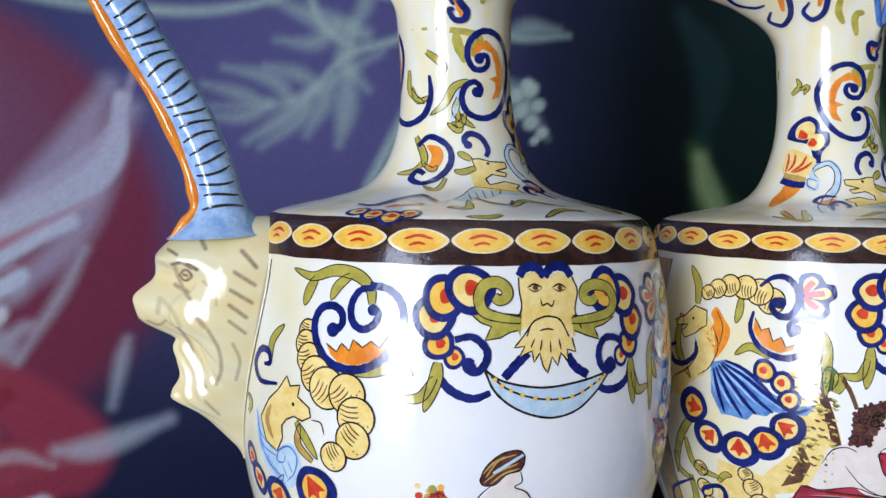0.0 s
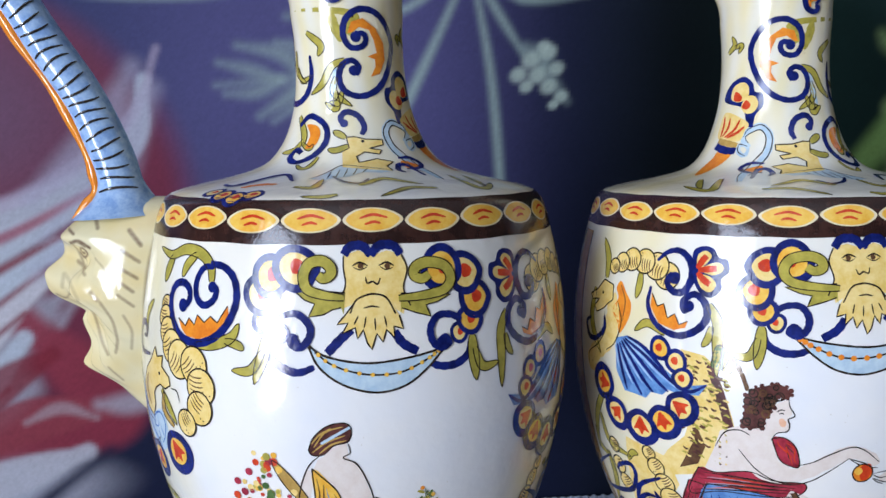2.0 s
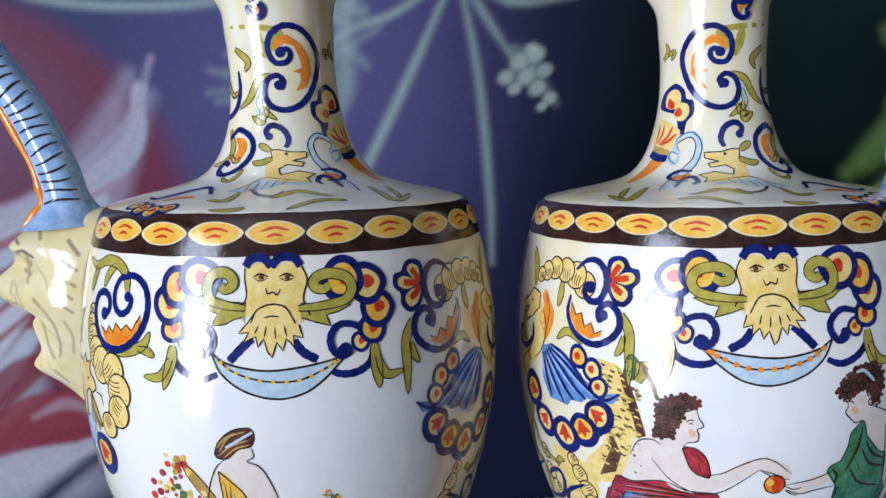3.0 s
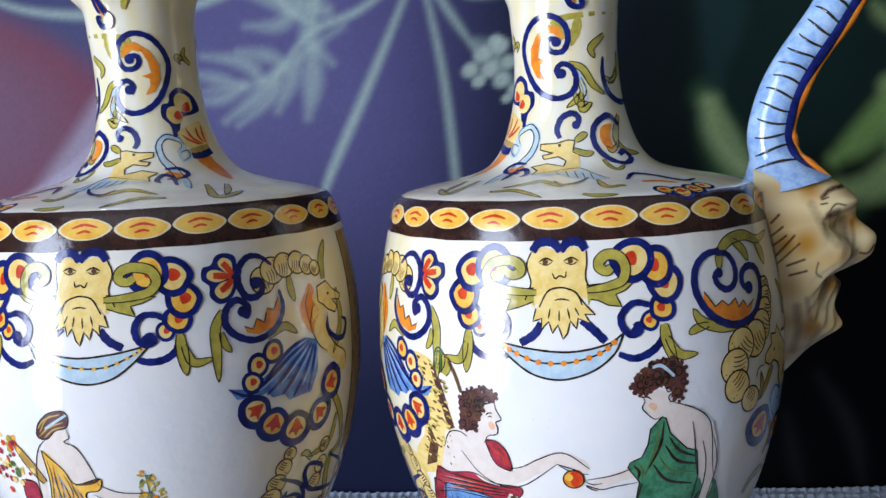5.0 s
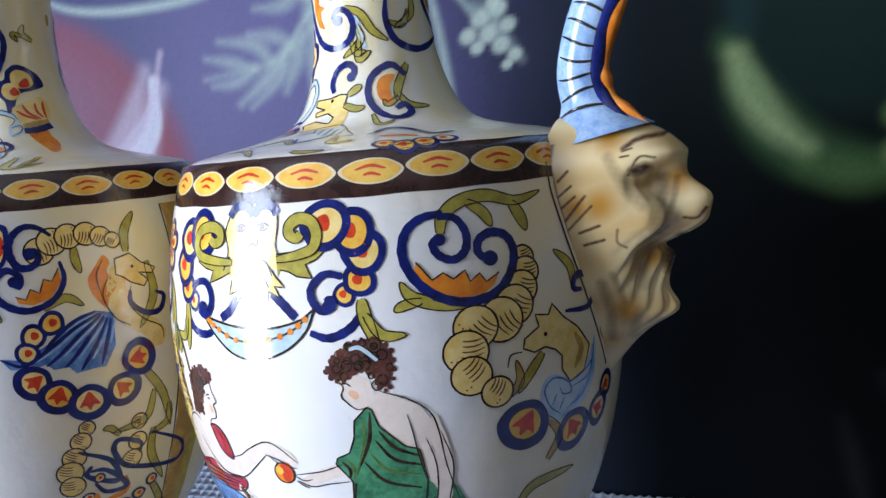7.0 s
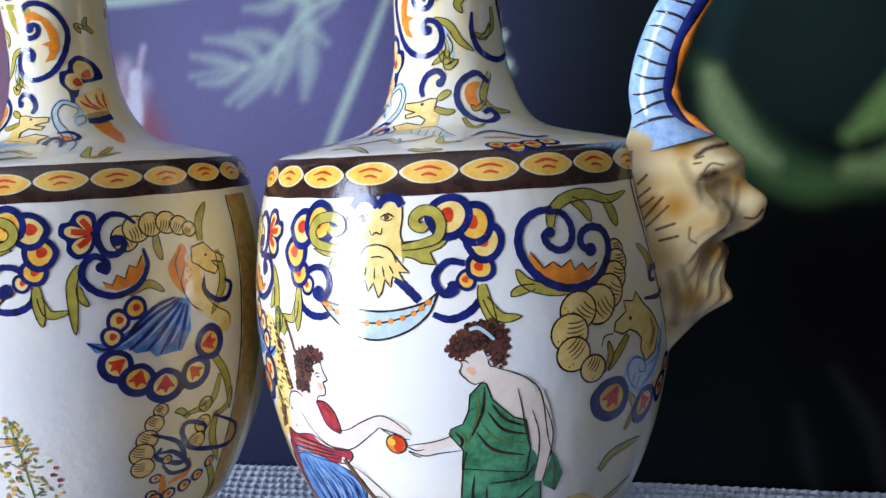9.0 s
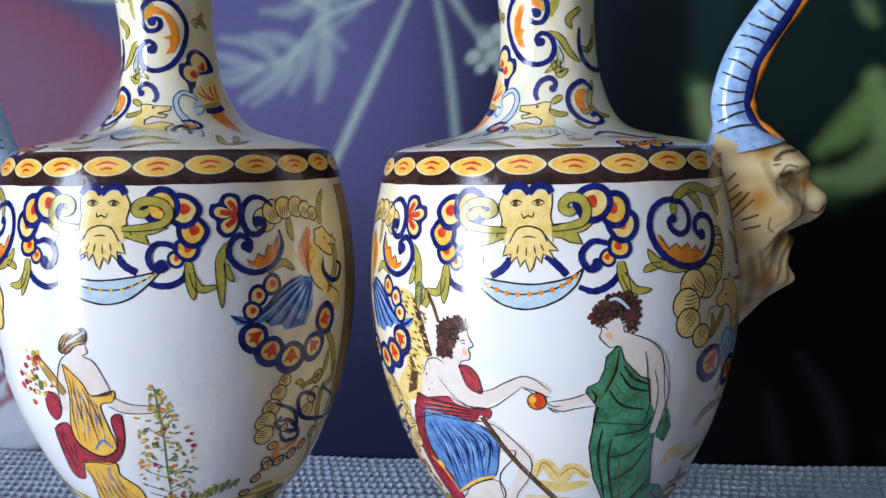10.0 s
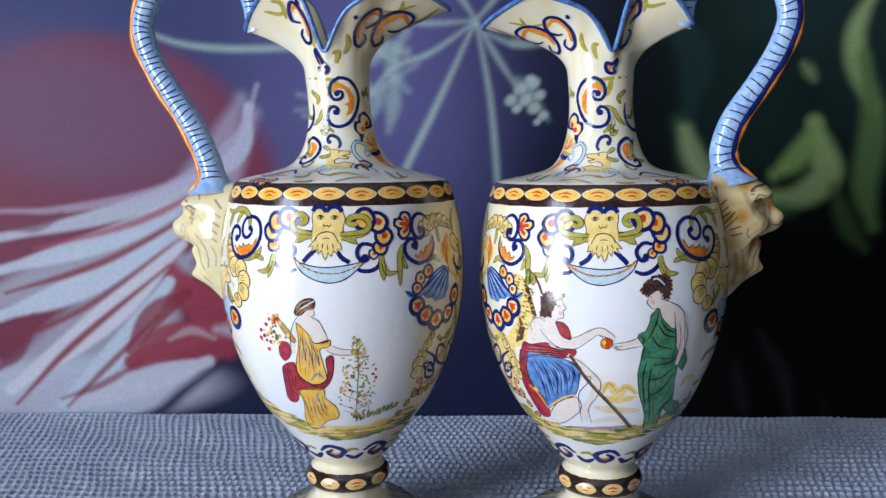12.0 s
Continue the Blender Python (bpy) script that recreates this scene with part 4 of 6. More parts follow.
            for u in (0.35, 0.6):
                seg.disc("umber", tuple(np.array(c) + (d * r * 0.45 + n * r * u) / (g, 1)), 0.26, lift + 0.5, n=6)

    def done(self, name, parent, label="", kind=""):
        if not self.v:
            for n, d in self.subs:
                d.done(n, parent, label)
            return None
        a = np.array(self.v)
        a[:, 0] = a[:, 0] * self.stretch + self.shift
        f, s = a[:, 0] * 1e-3 / R0 * self.side, S_BAND + a[:, 1] * 1e-3
        pts = lean(SURF.place(f, s, 0.00004 + a[:, 2] * 0.000035), self.side)
        me = bpy.data.meshes.new(name)
        faces = self.f if self.side > 0 else [tuple(reversed(q)) for q in self.f]
        me.from_pydata(pts.tolist(), [], faces)
        for m in self.mats:
            me.materials.append(MATS[m])
        me.polygons.foreach_set("material_index", self.k)
        me.polygons.foreach_set("use_smooth", [True] * len(faces))
        # enamel faces outwards and shades like the turned body under it
        me.update()
        ob = new(name, me)
        ob.parent = parent
        if label:
            ob["label"] = label
        if kind:
            ob["kind"] = kind
        for n, d in self.subs:
            d.done(n, ob)
        return ob


def bands(top, side):
    """The brown girdles with their linked yellow ovals."""
    for name, z0, z1, count, ow, oh in (("shoulder_band", 0.2005, 0.2122, 24, 7.6, 3.3), ("knop_band", 0.0328, 0.0432, 10, 5.8, 3.2)):
        s0, s1 = SURF.at_height(z0), SURF.at_height(z1)
        P = Paint(side)
        b0, b1 = (s0 - S_BAND) * 1e3, (s1 - S_BAND) * 1e3
        n = 192
        base = len(P.v)
        rows = 9
        for r in range(rows):
            for i in range(n):
                P.v.append((i / n * 2 * math.pi * R0 * 1e3, b0 + (b1 - b0) * r / (rows - 1) + (0.12 * math.sin(i * 0.7) if r in (0, rows - 1) else 0), 1))
        P.slot("brown")
        for r in range(rows - 1):
            for i in range(n):
                j = (i + 1) % n
                P.f.append((r * n + i, r * n + j, (r + 1) * n + j, (r + 1) * n + i))
                P.k.append(0)
        P.done(name, top, "dark brown painted girdle")
        mid = (b0 + b1) / 2
        g = SURF.radius((s0 + s1) / 2) / R0
        for i in range(count):
            Q = Paint(side)
            a = (i + 0.5) / count * 2 * math.pi * R0 * 1e3 - math.pi * R0 * 1e3 + (([(1.5, 7.2)] if side > 0 else [(18.6, 6.4)])[0][0] % (2 * math.pi * R0 * 1e3 / 24) - math.pi * R0 * 1e3 / 24 if count == 24 else 0)
            jig = 0.25 * math.sin(i * 2.3)
            for mat, k, lift in (("cream", 1.06, 2), ("yellow", 0.94, 3)):
                Q.field(mat, [(a + k * ow * x / g, mid + jig + k * oh * y) for x, y in ((1, 0.05), (0.6, 0.72), (0, 0.98), (-0.6, 0.78), (-1, 0), (-0.6, -0.75), (0, -0.95), (0.6, -0.7))], lift)
            Q.stroke("red", [(a - 0.48 * ow / g, mid + jig + 0.12 * oh), (a, mid + jig + 0.42 * oh), (a + 0.5 * ow / g, mid + jig + 0.15 * oh)], 0.85, 4)
            Q.stroke("red", [(a - 0.3 * ow / g, mid + jig - 0.38 * oh), (a, mid + jig - 0.18 * oh), (a + 0.25 * ow / g, mid + jig - 0.3 * oh)], 0.8, 4)
            Q.done("oval", top)


def mask_ornament(top, side):
    P = Paint(side)
    P.field("straw", [(-6.7, -2.9), (-6.7, -6.2), (-6.2, -10), (-6.9, -12.4), (-8.9, -14.4), (-6.7, -16.5), (-4.2, -15.4), (-1.1, -14), (1.5, -13.8), (4.1, -14.7), (6, -16.9), (8.3, -18.4), (9.4, -14.4), (8.6, -11.4), (9.8, -6.6), (8.5, -2.7), (4.7, -1.7), (0.5, -3), (-2.9, -1.5)], 2, sharp=True)
    for pts in ([(-6.7, -2.9), (-6.7, -6.2), (-6.2, -10), (-6.9, -12.4), (-8.9, -14.4)], [(8.5, -2.9), (9.8, -6.6), (8.6, -11.4), (9.4, -14.4), (10.2, -16.4)]):
        P.stroke("line", pts, 0.34, 4, (1, 1))
    beard = [(-4.2, -15.3), (-6, -17.8), (-8.4, -20.6), (-5.7, -20.3), (-7.1, -23), (-3.9, -21.5), (-3.4, -24.4), (-1.9, -22.1), (-1, -25.6), (0.1, -27.2), (1.4, -23.2), (2.9, -25.5), (3.8, -22.3), (5.8, -24.4), (5.7, -21.5), (8.1, -22.3), (7.2, -18.7), (5.4, -15.7), (3.1, -13.7), (0.5, -13), (-2.1, -13.7)]
    P.field("straw", beard, 3, sharp=True)
    P.stroke("line", beard[:17], 0.34, 4, (1, 1), sharp=True)
    for pts in ([(-3.1, -18.5), (-4.2, -20.7)], [(-1.2, -18.7), (-1.7, -21.6)], [(1, -19.1), (1.1, -22.2)], [(3.4, -18.7), (3.9, -21.5)]):
        P.stroke("line", pts, 0.34, 5)
    P.stroke("line", [(-5.1, -17.8), (-3.7, -14.6), (-1.1, -13.2), (1.4, -13), (4.1, -14.1), (6.3, -18.3)], 0.42, 5, (0.7, 0.7))
    P.stroke("line", [(-1.7, -16.5), (0.2, -16.1), (2.2, -16.4)], 0.4, 5)
    for pts, low, c in (([(-4.5, -5.6), (-2.6, -4.7), (-0.4, -5.6)], [(-4.2, -5.9), (-2.5, -6.6), (-0.6, -5.9)], [(-2.3, -5.6)]), ([(2.4, -5.6), (4.5, -4.8), (6.4, -5.8)], [(2.7, -5.9), (4.4, -6.7), (6.2, -6.1)], [(4.6, -5.8)])):
        P.stroke("line", pts, 0.42, 5)
        P.stroke("line", low, 0.28, 5)
        P.disc("umber", c[0], 0.75, 5.2, n=10)
    P.stroke("line", [(-1.1, -8.5), (-0.7, -10.1), (0.7, -9.7), (1.9, -10.4), (2.7, -8.9)], 0.4, 5)
    for pts in ([(-6.6, -2.7), (-5, -0.6), (-1.8, -0.4), (0.5, -2.8)], [(0.3, -2.8), (2.7, -0.4), (6.4, -0.5), (8.3, -2.9)]):
        P.stroke("cobalt", pts, 1.9, 5, (0.85, 0.85))
    P.done("mask_ornament", top, "straw-yellow bearded mask ornament with cobalt cap")
    for curl, tips, beads, volute, arc, strap, leaves, pip in (
            ([(-6.6, -13.8), (-11.9, -13), (-15.9, -11.5), (-17, -8.1), (-15.6, -5), (-12.5, -4.2), (-10.2, -5.7), (-10, -7.7), (-11.8, -8.8), (-13.2, -7.9)],
             [(-6.3, -12.5), (-10.9, -12.1), (-15.7, -12.1), (-19.6, -11.7), (-16.6, -14.3), (-14, -15.3), (-15.5, -18.7), (-11.8, -18.1), (-9.5, -16.8), (-7.4, -16.3), (-6.7, -18.1)],
             (([(-22.9, -23)], 2.9), ([(-26.6, -19.8)], 4.1), ([(-28.1, -13.2)], 5.5), ([(-25.6, -8.2)], 5.8), ([(-19.3, -6)], 6.3)),
             [(-22.8, -18.6), (-18.6, -17.9), (-15.3, -20.8), (-15.3, -24.1), (-17.6, -26.6), (-19.9, -25.6), (-19.7, -23.9), (-18.4, -24.5)],
             [(-27.4, -24.3), (-26, -28.5), (-22.8, -31.7), (-18.3, -33.2), (-14.1, -31.7)], [(-4.9, -21.9), (-7.8, -24.7), (-10.9, -28.1)],
             ([(-26.7, -24.3), (-27.3, -29), (-29.8, -36.9)], [(-27.3, -28.1), (-30.8, -33.2), (-36.3, -33.7)]), [(-19.1, -25.6)]),
            ([(7.2, -14.3), (13.7, -13.9), (19.6, -12.7), (21.7, -9.7), (20, -6.4), (15.4, -5.3), (12.1, -6.4), (11.6, -8.6), (13.7, -9.5), (15.7, -8.4)],
             [(7.8, -13), (12.9, -13.6), (21.3, -14.2), (17.4, -15.9), (14.3, -16.5), (15.5, -19.6), (11.2, -18.2), (8, -16.9), (7.6, -18.8)],
             (([(23.2, -24.6)], 2.9), ([(26.6, -21.5)], 4.2), ([(28.7, -15.7)], 5.5), ([(26.1, -8.6)], 5.9), ([(19.5, -7)], 6.3)),
             [(23.7, -21.4), (21, -19.6), (17.2, -19.6), (15.1, -22.7), (15.6, -26.2), (17.8, -28), (20, -27), (19, -25.4), (17.9, -25.9)],
             [(26.4, -26.9), (25.5, -30.6), (22, -32.9), (17.6, -33), (14, -31.4)], [(5.7, -22.9), (8, -26.2), (11.6, -28.5)],
             ([(26.9, -25.7), (27.2, -31.4), (27.9, -38.4)], [(27.6, -29.3), (30, -34.7), (35.4, -34.3)]), [(18.1, -26.6)])):
        L = Paint(side)
        L.field("olive", tips, 2.6, sharp=True)
        L.stroke("line", tips[:-1], 0.3, 4.6, (1, 1), sharp=True)
        L.leaf(curl, 3.0, "olive", 9, tip=0.75)
        L.done("leaf_scroll", top, "olive acanthus leaf")
        G = Paint(side)
        G.stroke("cobalt", arc, 1.75, 1, (0.6, 0.6))
        for c, r in beads:
            G.eye(c, r)
        G.stroke("cobalt", volute, 1.55, 9, (0.8, 0.9))
        G.disc("cobalt", pip[0], 1.6, 9.2)
        G.stroke("cobalt", strap, 1.9, 1, (0.9, 0.9))
        G.done("bead_garland", top, "cobalt garland of yellow and red beads")
        E = Paint(side)
        for i, pts in enumerate(leaves):
            E.leaf(pts, (3.4, 2.6)[i], "olive", 2 + i)
        E.done("leaf", top)
    S = Paint(side)
    upper, lower = [(-15.6, -26), (-11.1, -28.9), (-1.5, -30.8), (9, -30), (18.4, -28.2)], [(-15.5, -26.4), (-12.9, -31.7), (-7.3, -36.2), (0.6, -38.6), (7.9, -37.4), (13.7, -33.4), (18.5, -28.4)]
    S.field("paleblue", smooth_path(upper, 5) + smooth_path(lower, 5)[::-1][1:-1], 2, sharp=True)
    S.stroke("line", upper, 0.5, 4, (1, 1))
    S.stroke("line", lower, 0.5, 4, (1, 1))
    mid = smooth_path([(-14, -27.7), (-9.2, -31.3), (-1.5, -33.7), (6.8, -33.7), (13.7, -30.9), (17.1, -28.8)], 5)
    S.stroke("line", mid, 0.42, 4, (1, 1))
    for q in mid[1::2]:
        S.disc("yellow" if side > 0 else "orange", q, 0.6 if side > 0 else 0.85, 5, n=8)
    S.done("swag", top, "pale blue painted swag with dotted line")


def spout_side(top, side):
    """The winged beast, flowers and scrolls under the spout."""
    P = Paint(side)
    P.field("cobalt", [(45.1, -8.4), (44.9, -4.6), (41.8, -3.3), (39, -4), (37.3, -6.5), (34.8, -7.2), (34.2, -10.6), (36.2, -12.8), (36.1, -15.9), (38.6, -18.4), (41.8, -17.6), (44.1, -14.2)], 2)
    for pts in ([(43.6, -9), (43.5, -6), (41.3, -4.7), (39.5, -6), (40.2, -7.8), (42.3, -9.8)], [(42.3, -10), (38.5, -8.1), (36.2, -8.6), (36, -10.5), (38.6, -11.8), (41.9, -11)], [(43, -11.9), (39.7, -12.2), (37.6, -14.4), (39, -16.8), (41.5, -16.1), (43, -13.8)]):
        P.field("straw", pts, 3)
    for pts in ([(40.9, -6.2), (42.1, -7.8), (43.4, -10.2)], [(37.7, -9.8), (39.9, -10.1), (43.1, -10.6)], [(39.4, -14.6), (41.2, -13.4), (43.3, -11.4)]):
        P.stroke("red", pts, 2.0, 4, (0.8, 0.5))
    P.done("flower", top, "red and yellow flower with cobalt edge")
    P = Paint(side)
    P.stroke("cobalt", [(56.7, -8.8), (53.2, -5.8), (49.2, -5.3), (45.9, -8), (44.8, -12.5), (46.6, -17.1), (50.1, -17.8), (52.4, -15.4), (51.6, -12.7), (49.9, -13.5)], 1.75, 4)
    P.disc("cobalt", [(50.2, -13.6)][0], 1.9, 4.4)
    P.field("orange", [(45.1, -26.2), (47.7, -27.5), (49.2, -24.4), (51.5, -26), (53, -21.8), (55.1, -22.8), (57.3, -19), (57.5, -23.2), (54.3, -27.9), (49.3, -29.4), (45.8, -28.2)], 3, sharp=True)
    P.stroke("line", [(45.1, -26.2), (47.7, -27.5), (49.2, -24.4), (51.5, -26), (53, -21.8), (55.1, -22.8), (57.3, -19)], 0.3, 3.6, (1, 1), sharp=True)
    P.stroke("cobalt", [(57.9, -16.9), (58.5, -22.8), (55, -28.5), (48.5, -30.9), (42.9, -28.9), (39.7, -24.7), (40.4, -20.2), (43.6, -17.9), (46.9, -20.2), (46.5, -23.3), (44.7, -22.5)], 1.75, 4)
    P.disc("cobalt", [(45.1, -21.6)][0], 1.7, 4.4)
    P.done("scroll", top, "cobalt scroll with orange flames")
    P = Paint(side)
    P.shells([(52.8, -13.2), (56.6, -10.6), (61.4, -9.5), (66.7, -9.4), (70.9, -10.8), (74.3, -12.4)], (3.7, 3.7, 3.4, 3.2, 2.8, 2.2))
    P.done("ribbed_tail", top, "straw-yellow ribbed tail")
    P = Paint(side)
    for pts, w in (([(39.3, -20.4), (36.7, -25.5), (36.4, -32.8), (36.4, -41.8)], 3.2), ([(38.2, -26.9), (39.1, -30.8), (40.7, -33.3)], 2.2), ([(51.9, -31), (58.2, -28.5), (62.9, -31.7)], 2.6), ([(62.3, -13), (62.4, -17.2), (63.3, -21.5)], 2.6),
                   ([(77.8, -16.8), (78.8, -10), (83.3, -3.9)], 3.0), ([(82, -64.4), (78.8, -73.9), (67.7, -76)], 2.6), ([(87.9, -71), (87.3, -77.8), (80.1, -80.5)], 2.6), ([(69.6, -77.4), (66.7, -74.1), (64.2, -74)], 2.2)):
        P.leaf(pts, w)
    P.done("leaves", top, "olive pointed leaves")
    P = Paint(side)
    P.field("orange", [(70.4, -16.9), (67.4, -20.4), (65, -23.9), (65.7, -28.6), (69.2, -33.8), (70.5, -30.3), (73.1, -26.8), (70.9, -22.4), (72.2, -19.4)], 2)
    P.stroke("umber", [(70.1, -18.2), (67.6, -23.1), (68.3, -29.9)], 0.4, 3)
    P.stroke("straw", [(74.7, -21.7), (72.9, -28.1), (74.5, -36), (80.9, -41.7), (85.1, -46.4), (81.4, -48.2)], 7.0, 2, (0.7, 0.4))
    head = [(73.8, -18.6), (78.9, -17.5), (82.5, -21.2), (86.9, -23.4), (85.5, -25.1), (80.8, -24.2), (83.6, -27), (81.9, -28.9), (77.8, -27), (75.6, -24.9), (73.4, -23.6)]
    P.field("straw", head, 3, sharp=True)
    P.stroke("line", head + head[:1], 0.35, 5, (1, 1), sharp=True)
    P.disc("line", [(79, -21.9)][0], 0.5, 5)
    P.stroke("line", [(71, -23.7), (68.6, -29.9), (71.2, -37.2), (75.7, -40.8)], 0.35, 5)
    P.stroke("line", [(77.6, -28), (76, -33.2), (80.1, -39.4), (85.9, -43.4), (86.5, -47.6)], 0.35, 5)
    P.stroke("cobalt", [(77, -29.3), (77, -33.8), (81.2, -37.7), (86.1, -37.8), (88.4, -33.4), (85.4, -31.3)], 1.5, 6)
    P.done("beast", top, "straw-yellow grotesque beast with orange mane")
    P = Paint(side)
    P.field("cloth_blue", [(70.8, -35.5), (65.6, -33.8), (61.2, -34.7), (56.5, -38.1), (51.7, -42), (45, -46), (38.8, -44.5), (41.2, -48.3), (46.9, -49), (50.6, -48.3), (52.5, -50.3), (56.6, -50.3), (58.4, -52.7), (63.5, -52.2), (66.9, -52.3), (70.4, -46)], 2, sharp=True)
    for k, pts in enumerate(([(66.7, -34.9), (59.1, -38.5), (52.2, -43.4), (44.7, -47.6), (39, -44.8)], [(67.4, -35.3), (61, -40.2), (54.6, -45.9), (50.6, -48.9)], [(68.1, -36), (63, -42), (58.4, -47.5), (55.6, -50.2)], [(69, -36.7), (65.2, -43.9), (62.2, -48.5), (59.8, -52)], [(69.9, -37.2), (67.9, -44.6), (65.7, -51.5)], [(65.6, -34.1), (59.4, -36.2), (53.7, -40.6), (49.6, -45.4)])):
        P.stroke("cobalt", pts, 1.0, 4)
        P.stroke("skyblue", [(x + 1.1, y - 0.6) for x, y in pts[:-1]], 0.8, 3.5)
    P.done("wing", top, "blue feathered wing")
    P = Paint(side)
    for c, r in (([(53.5, -35.7)], 3.9), ([(48.3, -39)], 3.9), ([(46.1, -44)], 3.6)):
        P.eye(c, r)
    for c, r, turn in (([(47.2, -53)], 3.9, 215), ([(52.9, -58.6)], 4.1, 250), ([(61.1, -62.3)], 4.4, 270), ([(71.2, -60.6)], 4.0, 310), ([(76.5, -51.9)], 4.2, 10)):
        P.heart(c, r, turn)
    P.done("petal_chain", top, "chain of red and yellow petals edged cobalt")
    P = Paint(side)
    P.shells([(59.5, -72), (57.3, -76.4), (54.8, -81.9), (53, -87.2), (53.3, -92.9)], (2.2, 2.8, 3.2, 3.6, 3.4))
    P.done("ribbed_tail", top, "straw-yellow ribbed tail")
    P = Paint(side)
    P.stroke("cobalt", [(76.7, -86.6), (76.7, -82.5), (69.3, -79.2), (67.6, -83.5), (73.5, -91), (93.4, -95.9), (95.7, -89), (81, -79.8)], 1.5, 4)
    P.stroke("cobalt", [(58.9, -88.4), (65.1, -89.8), (72.4, -98.3), (64.8, -98.7), (60.6, -93.8)], 1.5, 4)
    P.stroke("orange", [(71.5, -94.2), (71.8, -100.4), (63.8, -102.9)], 2.4, 3)
    for c, r in (([(58.5, -108.4)], 2.6), ([(64.6, -108)], 2.8), ([(71.7, -106.6)], 2.8), ([(77.6, -104)], 2.6), ([(82.7, -99.7)], 2.4)):
        P.eye(c, r)
    P.done("scroll", top, "cobalt scroll with orange flames")
    P = Paint(side)
    edge = [(94.9, -2.4), (94.8, -21.6), (92.9, -44.8), (91.9, -63.2), (90, -96.8), (91.3, -120.8)]
    P.stroke("line", edge, 0.4, 4, (1, 1))
    P.stroke("ochre", [(x + 5.2, y) for x, y in edge], 9.5, 1, (1, 1))
    P.stroke("olive", [(x + 12, y) for x, y in edge], 5, 1.5, (1, 1))
    P.done("edge_panel", top, "mottled ochre edge panel")


def handle_side(top, side):
    """The great scroll, ribbed tail and crested beast beside the handle."""
    P = Paint(side)
    P.field("orange", [(-56, -21.7), (-52.8, -23.5), (-51.5, -21.2), (-49.2, -22.9), (-48.3, -20), (-45.6, -21.8), (-43.5, -20), (-41.1, -21.5), (-38, -16.8), (-37.5, -19.2), (-41.4, -24.4), (-47.4, -26.6), (-52.2, -26.2), (-54.6, -24.3)], 3, sharp=True)
    P.stroke("line", [(-56, -21.7), (-52.8, -23.5), (-51.5, -21.2), (-49.2, -22.9), (-48.3, -20), (-45.6, -21.8), (-43.5, -20), (-41.1, -21.5), (-38, -16.8)], 0.3, 3.6, (1, 1), sharp=True)
    P.stroke("cobalt", [(-54.6, -18.8), (-51.9, -16.4), (-52.3, -13.3), (-55.2, -11.8), (-58.7, -12.9), (-60.3, -16.7), (-59.1, -21.6), (-55, -26.3), (-48.3, -27.7), (-42.4, -25.8), (-37.7, -21.3), (-35.4, -15.2), (-36.5, -9.6), (-40.2, -6.5), (-45, -5.9)], 1.75, 4, (0.8, 0.8))
    P.disc("cobalt", [(-54.4, -18)][0], 1.9, 4.4)
    P.stroke("cobalt", [(-43.7, -6.5), (-47.5, -7.3), (-49.6, -11.1), (-48.9, -15.4), (-46, -17.2), (-43, -15.7), (-42, -12.9), (-43.6, -11.5)], 1.55, 4, (0.8, 0.8))
    P.disc("cobalt", [(-43.5, -12.1)][0], 1.5, 4.4)
    P.done("scroll", top, "great cobalt scroll with orange flames")
    P = Paint(side)
    for pts, w in (([(-43.9, -10.7), (-44.9, -6.6), (-49.1, -3.4), (-55.8, -2.6), (-63.2, -4.7), (-71.1, -3.1)], 3.2), ([(-61.8, -5), (-63.5, -8.4), (-64.6, -12.6)], 3.2), ([(-50.8, -3.7), (-54.3, -6.7), (-55.9, -10.4)], 2.8), ([(-48.3, -28.3), (-42.3, -27.5), (-36.6, -25), (-34.3, -21.1)], 3.0), ([(-38.5, -26.1), (-34.7, -26.8), (-32.6, -28)], 2.4),
                   ([(-76.4, -28.8), (-76, -23.3), (-71.4, -18.5)], 2.6), ([(-65, -43.6), (-61.7, -47.6), (-58, -52.7)], 2.6), ([(-88.7, -46.3), (-86.7, -43), (-89.1, -40.6)], 2.0)):
        P.leaf(pts, w)
    P.stroke("line", [(-59.7, -42.3), (-56.7, -42.6), (-55.7, -45.5)], 0.35, 4)
    P.done("leaves", top, "olive pointed leaves")
    P = Paint(side)
    P.shells([(-62.5, -19), (-62.6, -22.5), (-61.1, -26.3), (-58.8, -30.2), (-55.2, -33.2), (-49.3, -34), (-46.7, -39.8), (-47.5, -45.8), (-53, -50.9)], (2.6, 3.2, 3.7, 4.3, 4.8, 4.6, 4.6, 4.2, 3.4))
    P.done("ribbed_tail", top, "straw-yellow ribbed tail")
    P = Paint(side)
    P.stroke("cobalt", [(-79.4, -30.4), (-76.3, -29.6), (-77.5, -26.7), (-81.7, -26.8), (-84.3, -31.1), (-81, -35.3), (-72.6, -34.8)], 1.6, 4)
    P.done("curl", top, "cobalt curl")
    P = Paint(side)
    head = [(-80.4, -45.4), (-76.2, -39.6), (-71.9, -36.1), (-68.7, -32), (-67.3, -34.5), (-63.7, -33.7), (-64.4, -36.9), (-60.4, -39.2), (-59.9, -41.6), (-62.7, -43.1), (-65.7, -42.4), (-68.6, -43.8), (-70.5, -45.9), (-70.4, -49.5), (-73.1, -53.6), (-78.1, -51.9)]
    P.field("straw", head, 3, sharp=True)
    P.stroke("line", head + head[:1], 0.36, 5, (1, 1), sharp=True)
    P.stroke("ochre", [(-75.2, -41), (-77.2, -45.7), (-74.7, -50.5)], 2.2, 3.6, (0.2, 0.2))
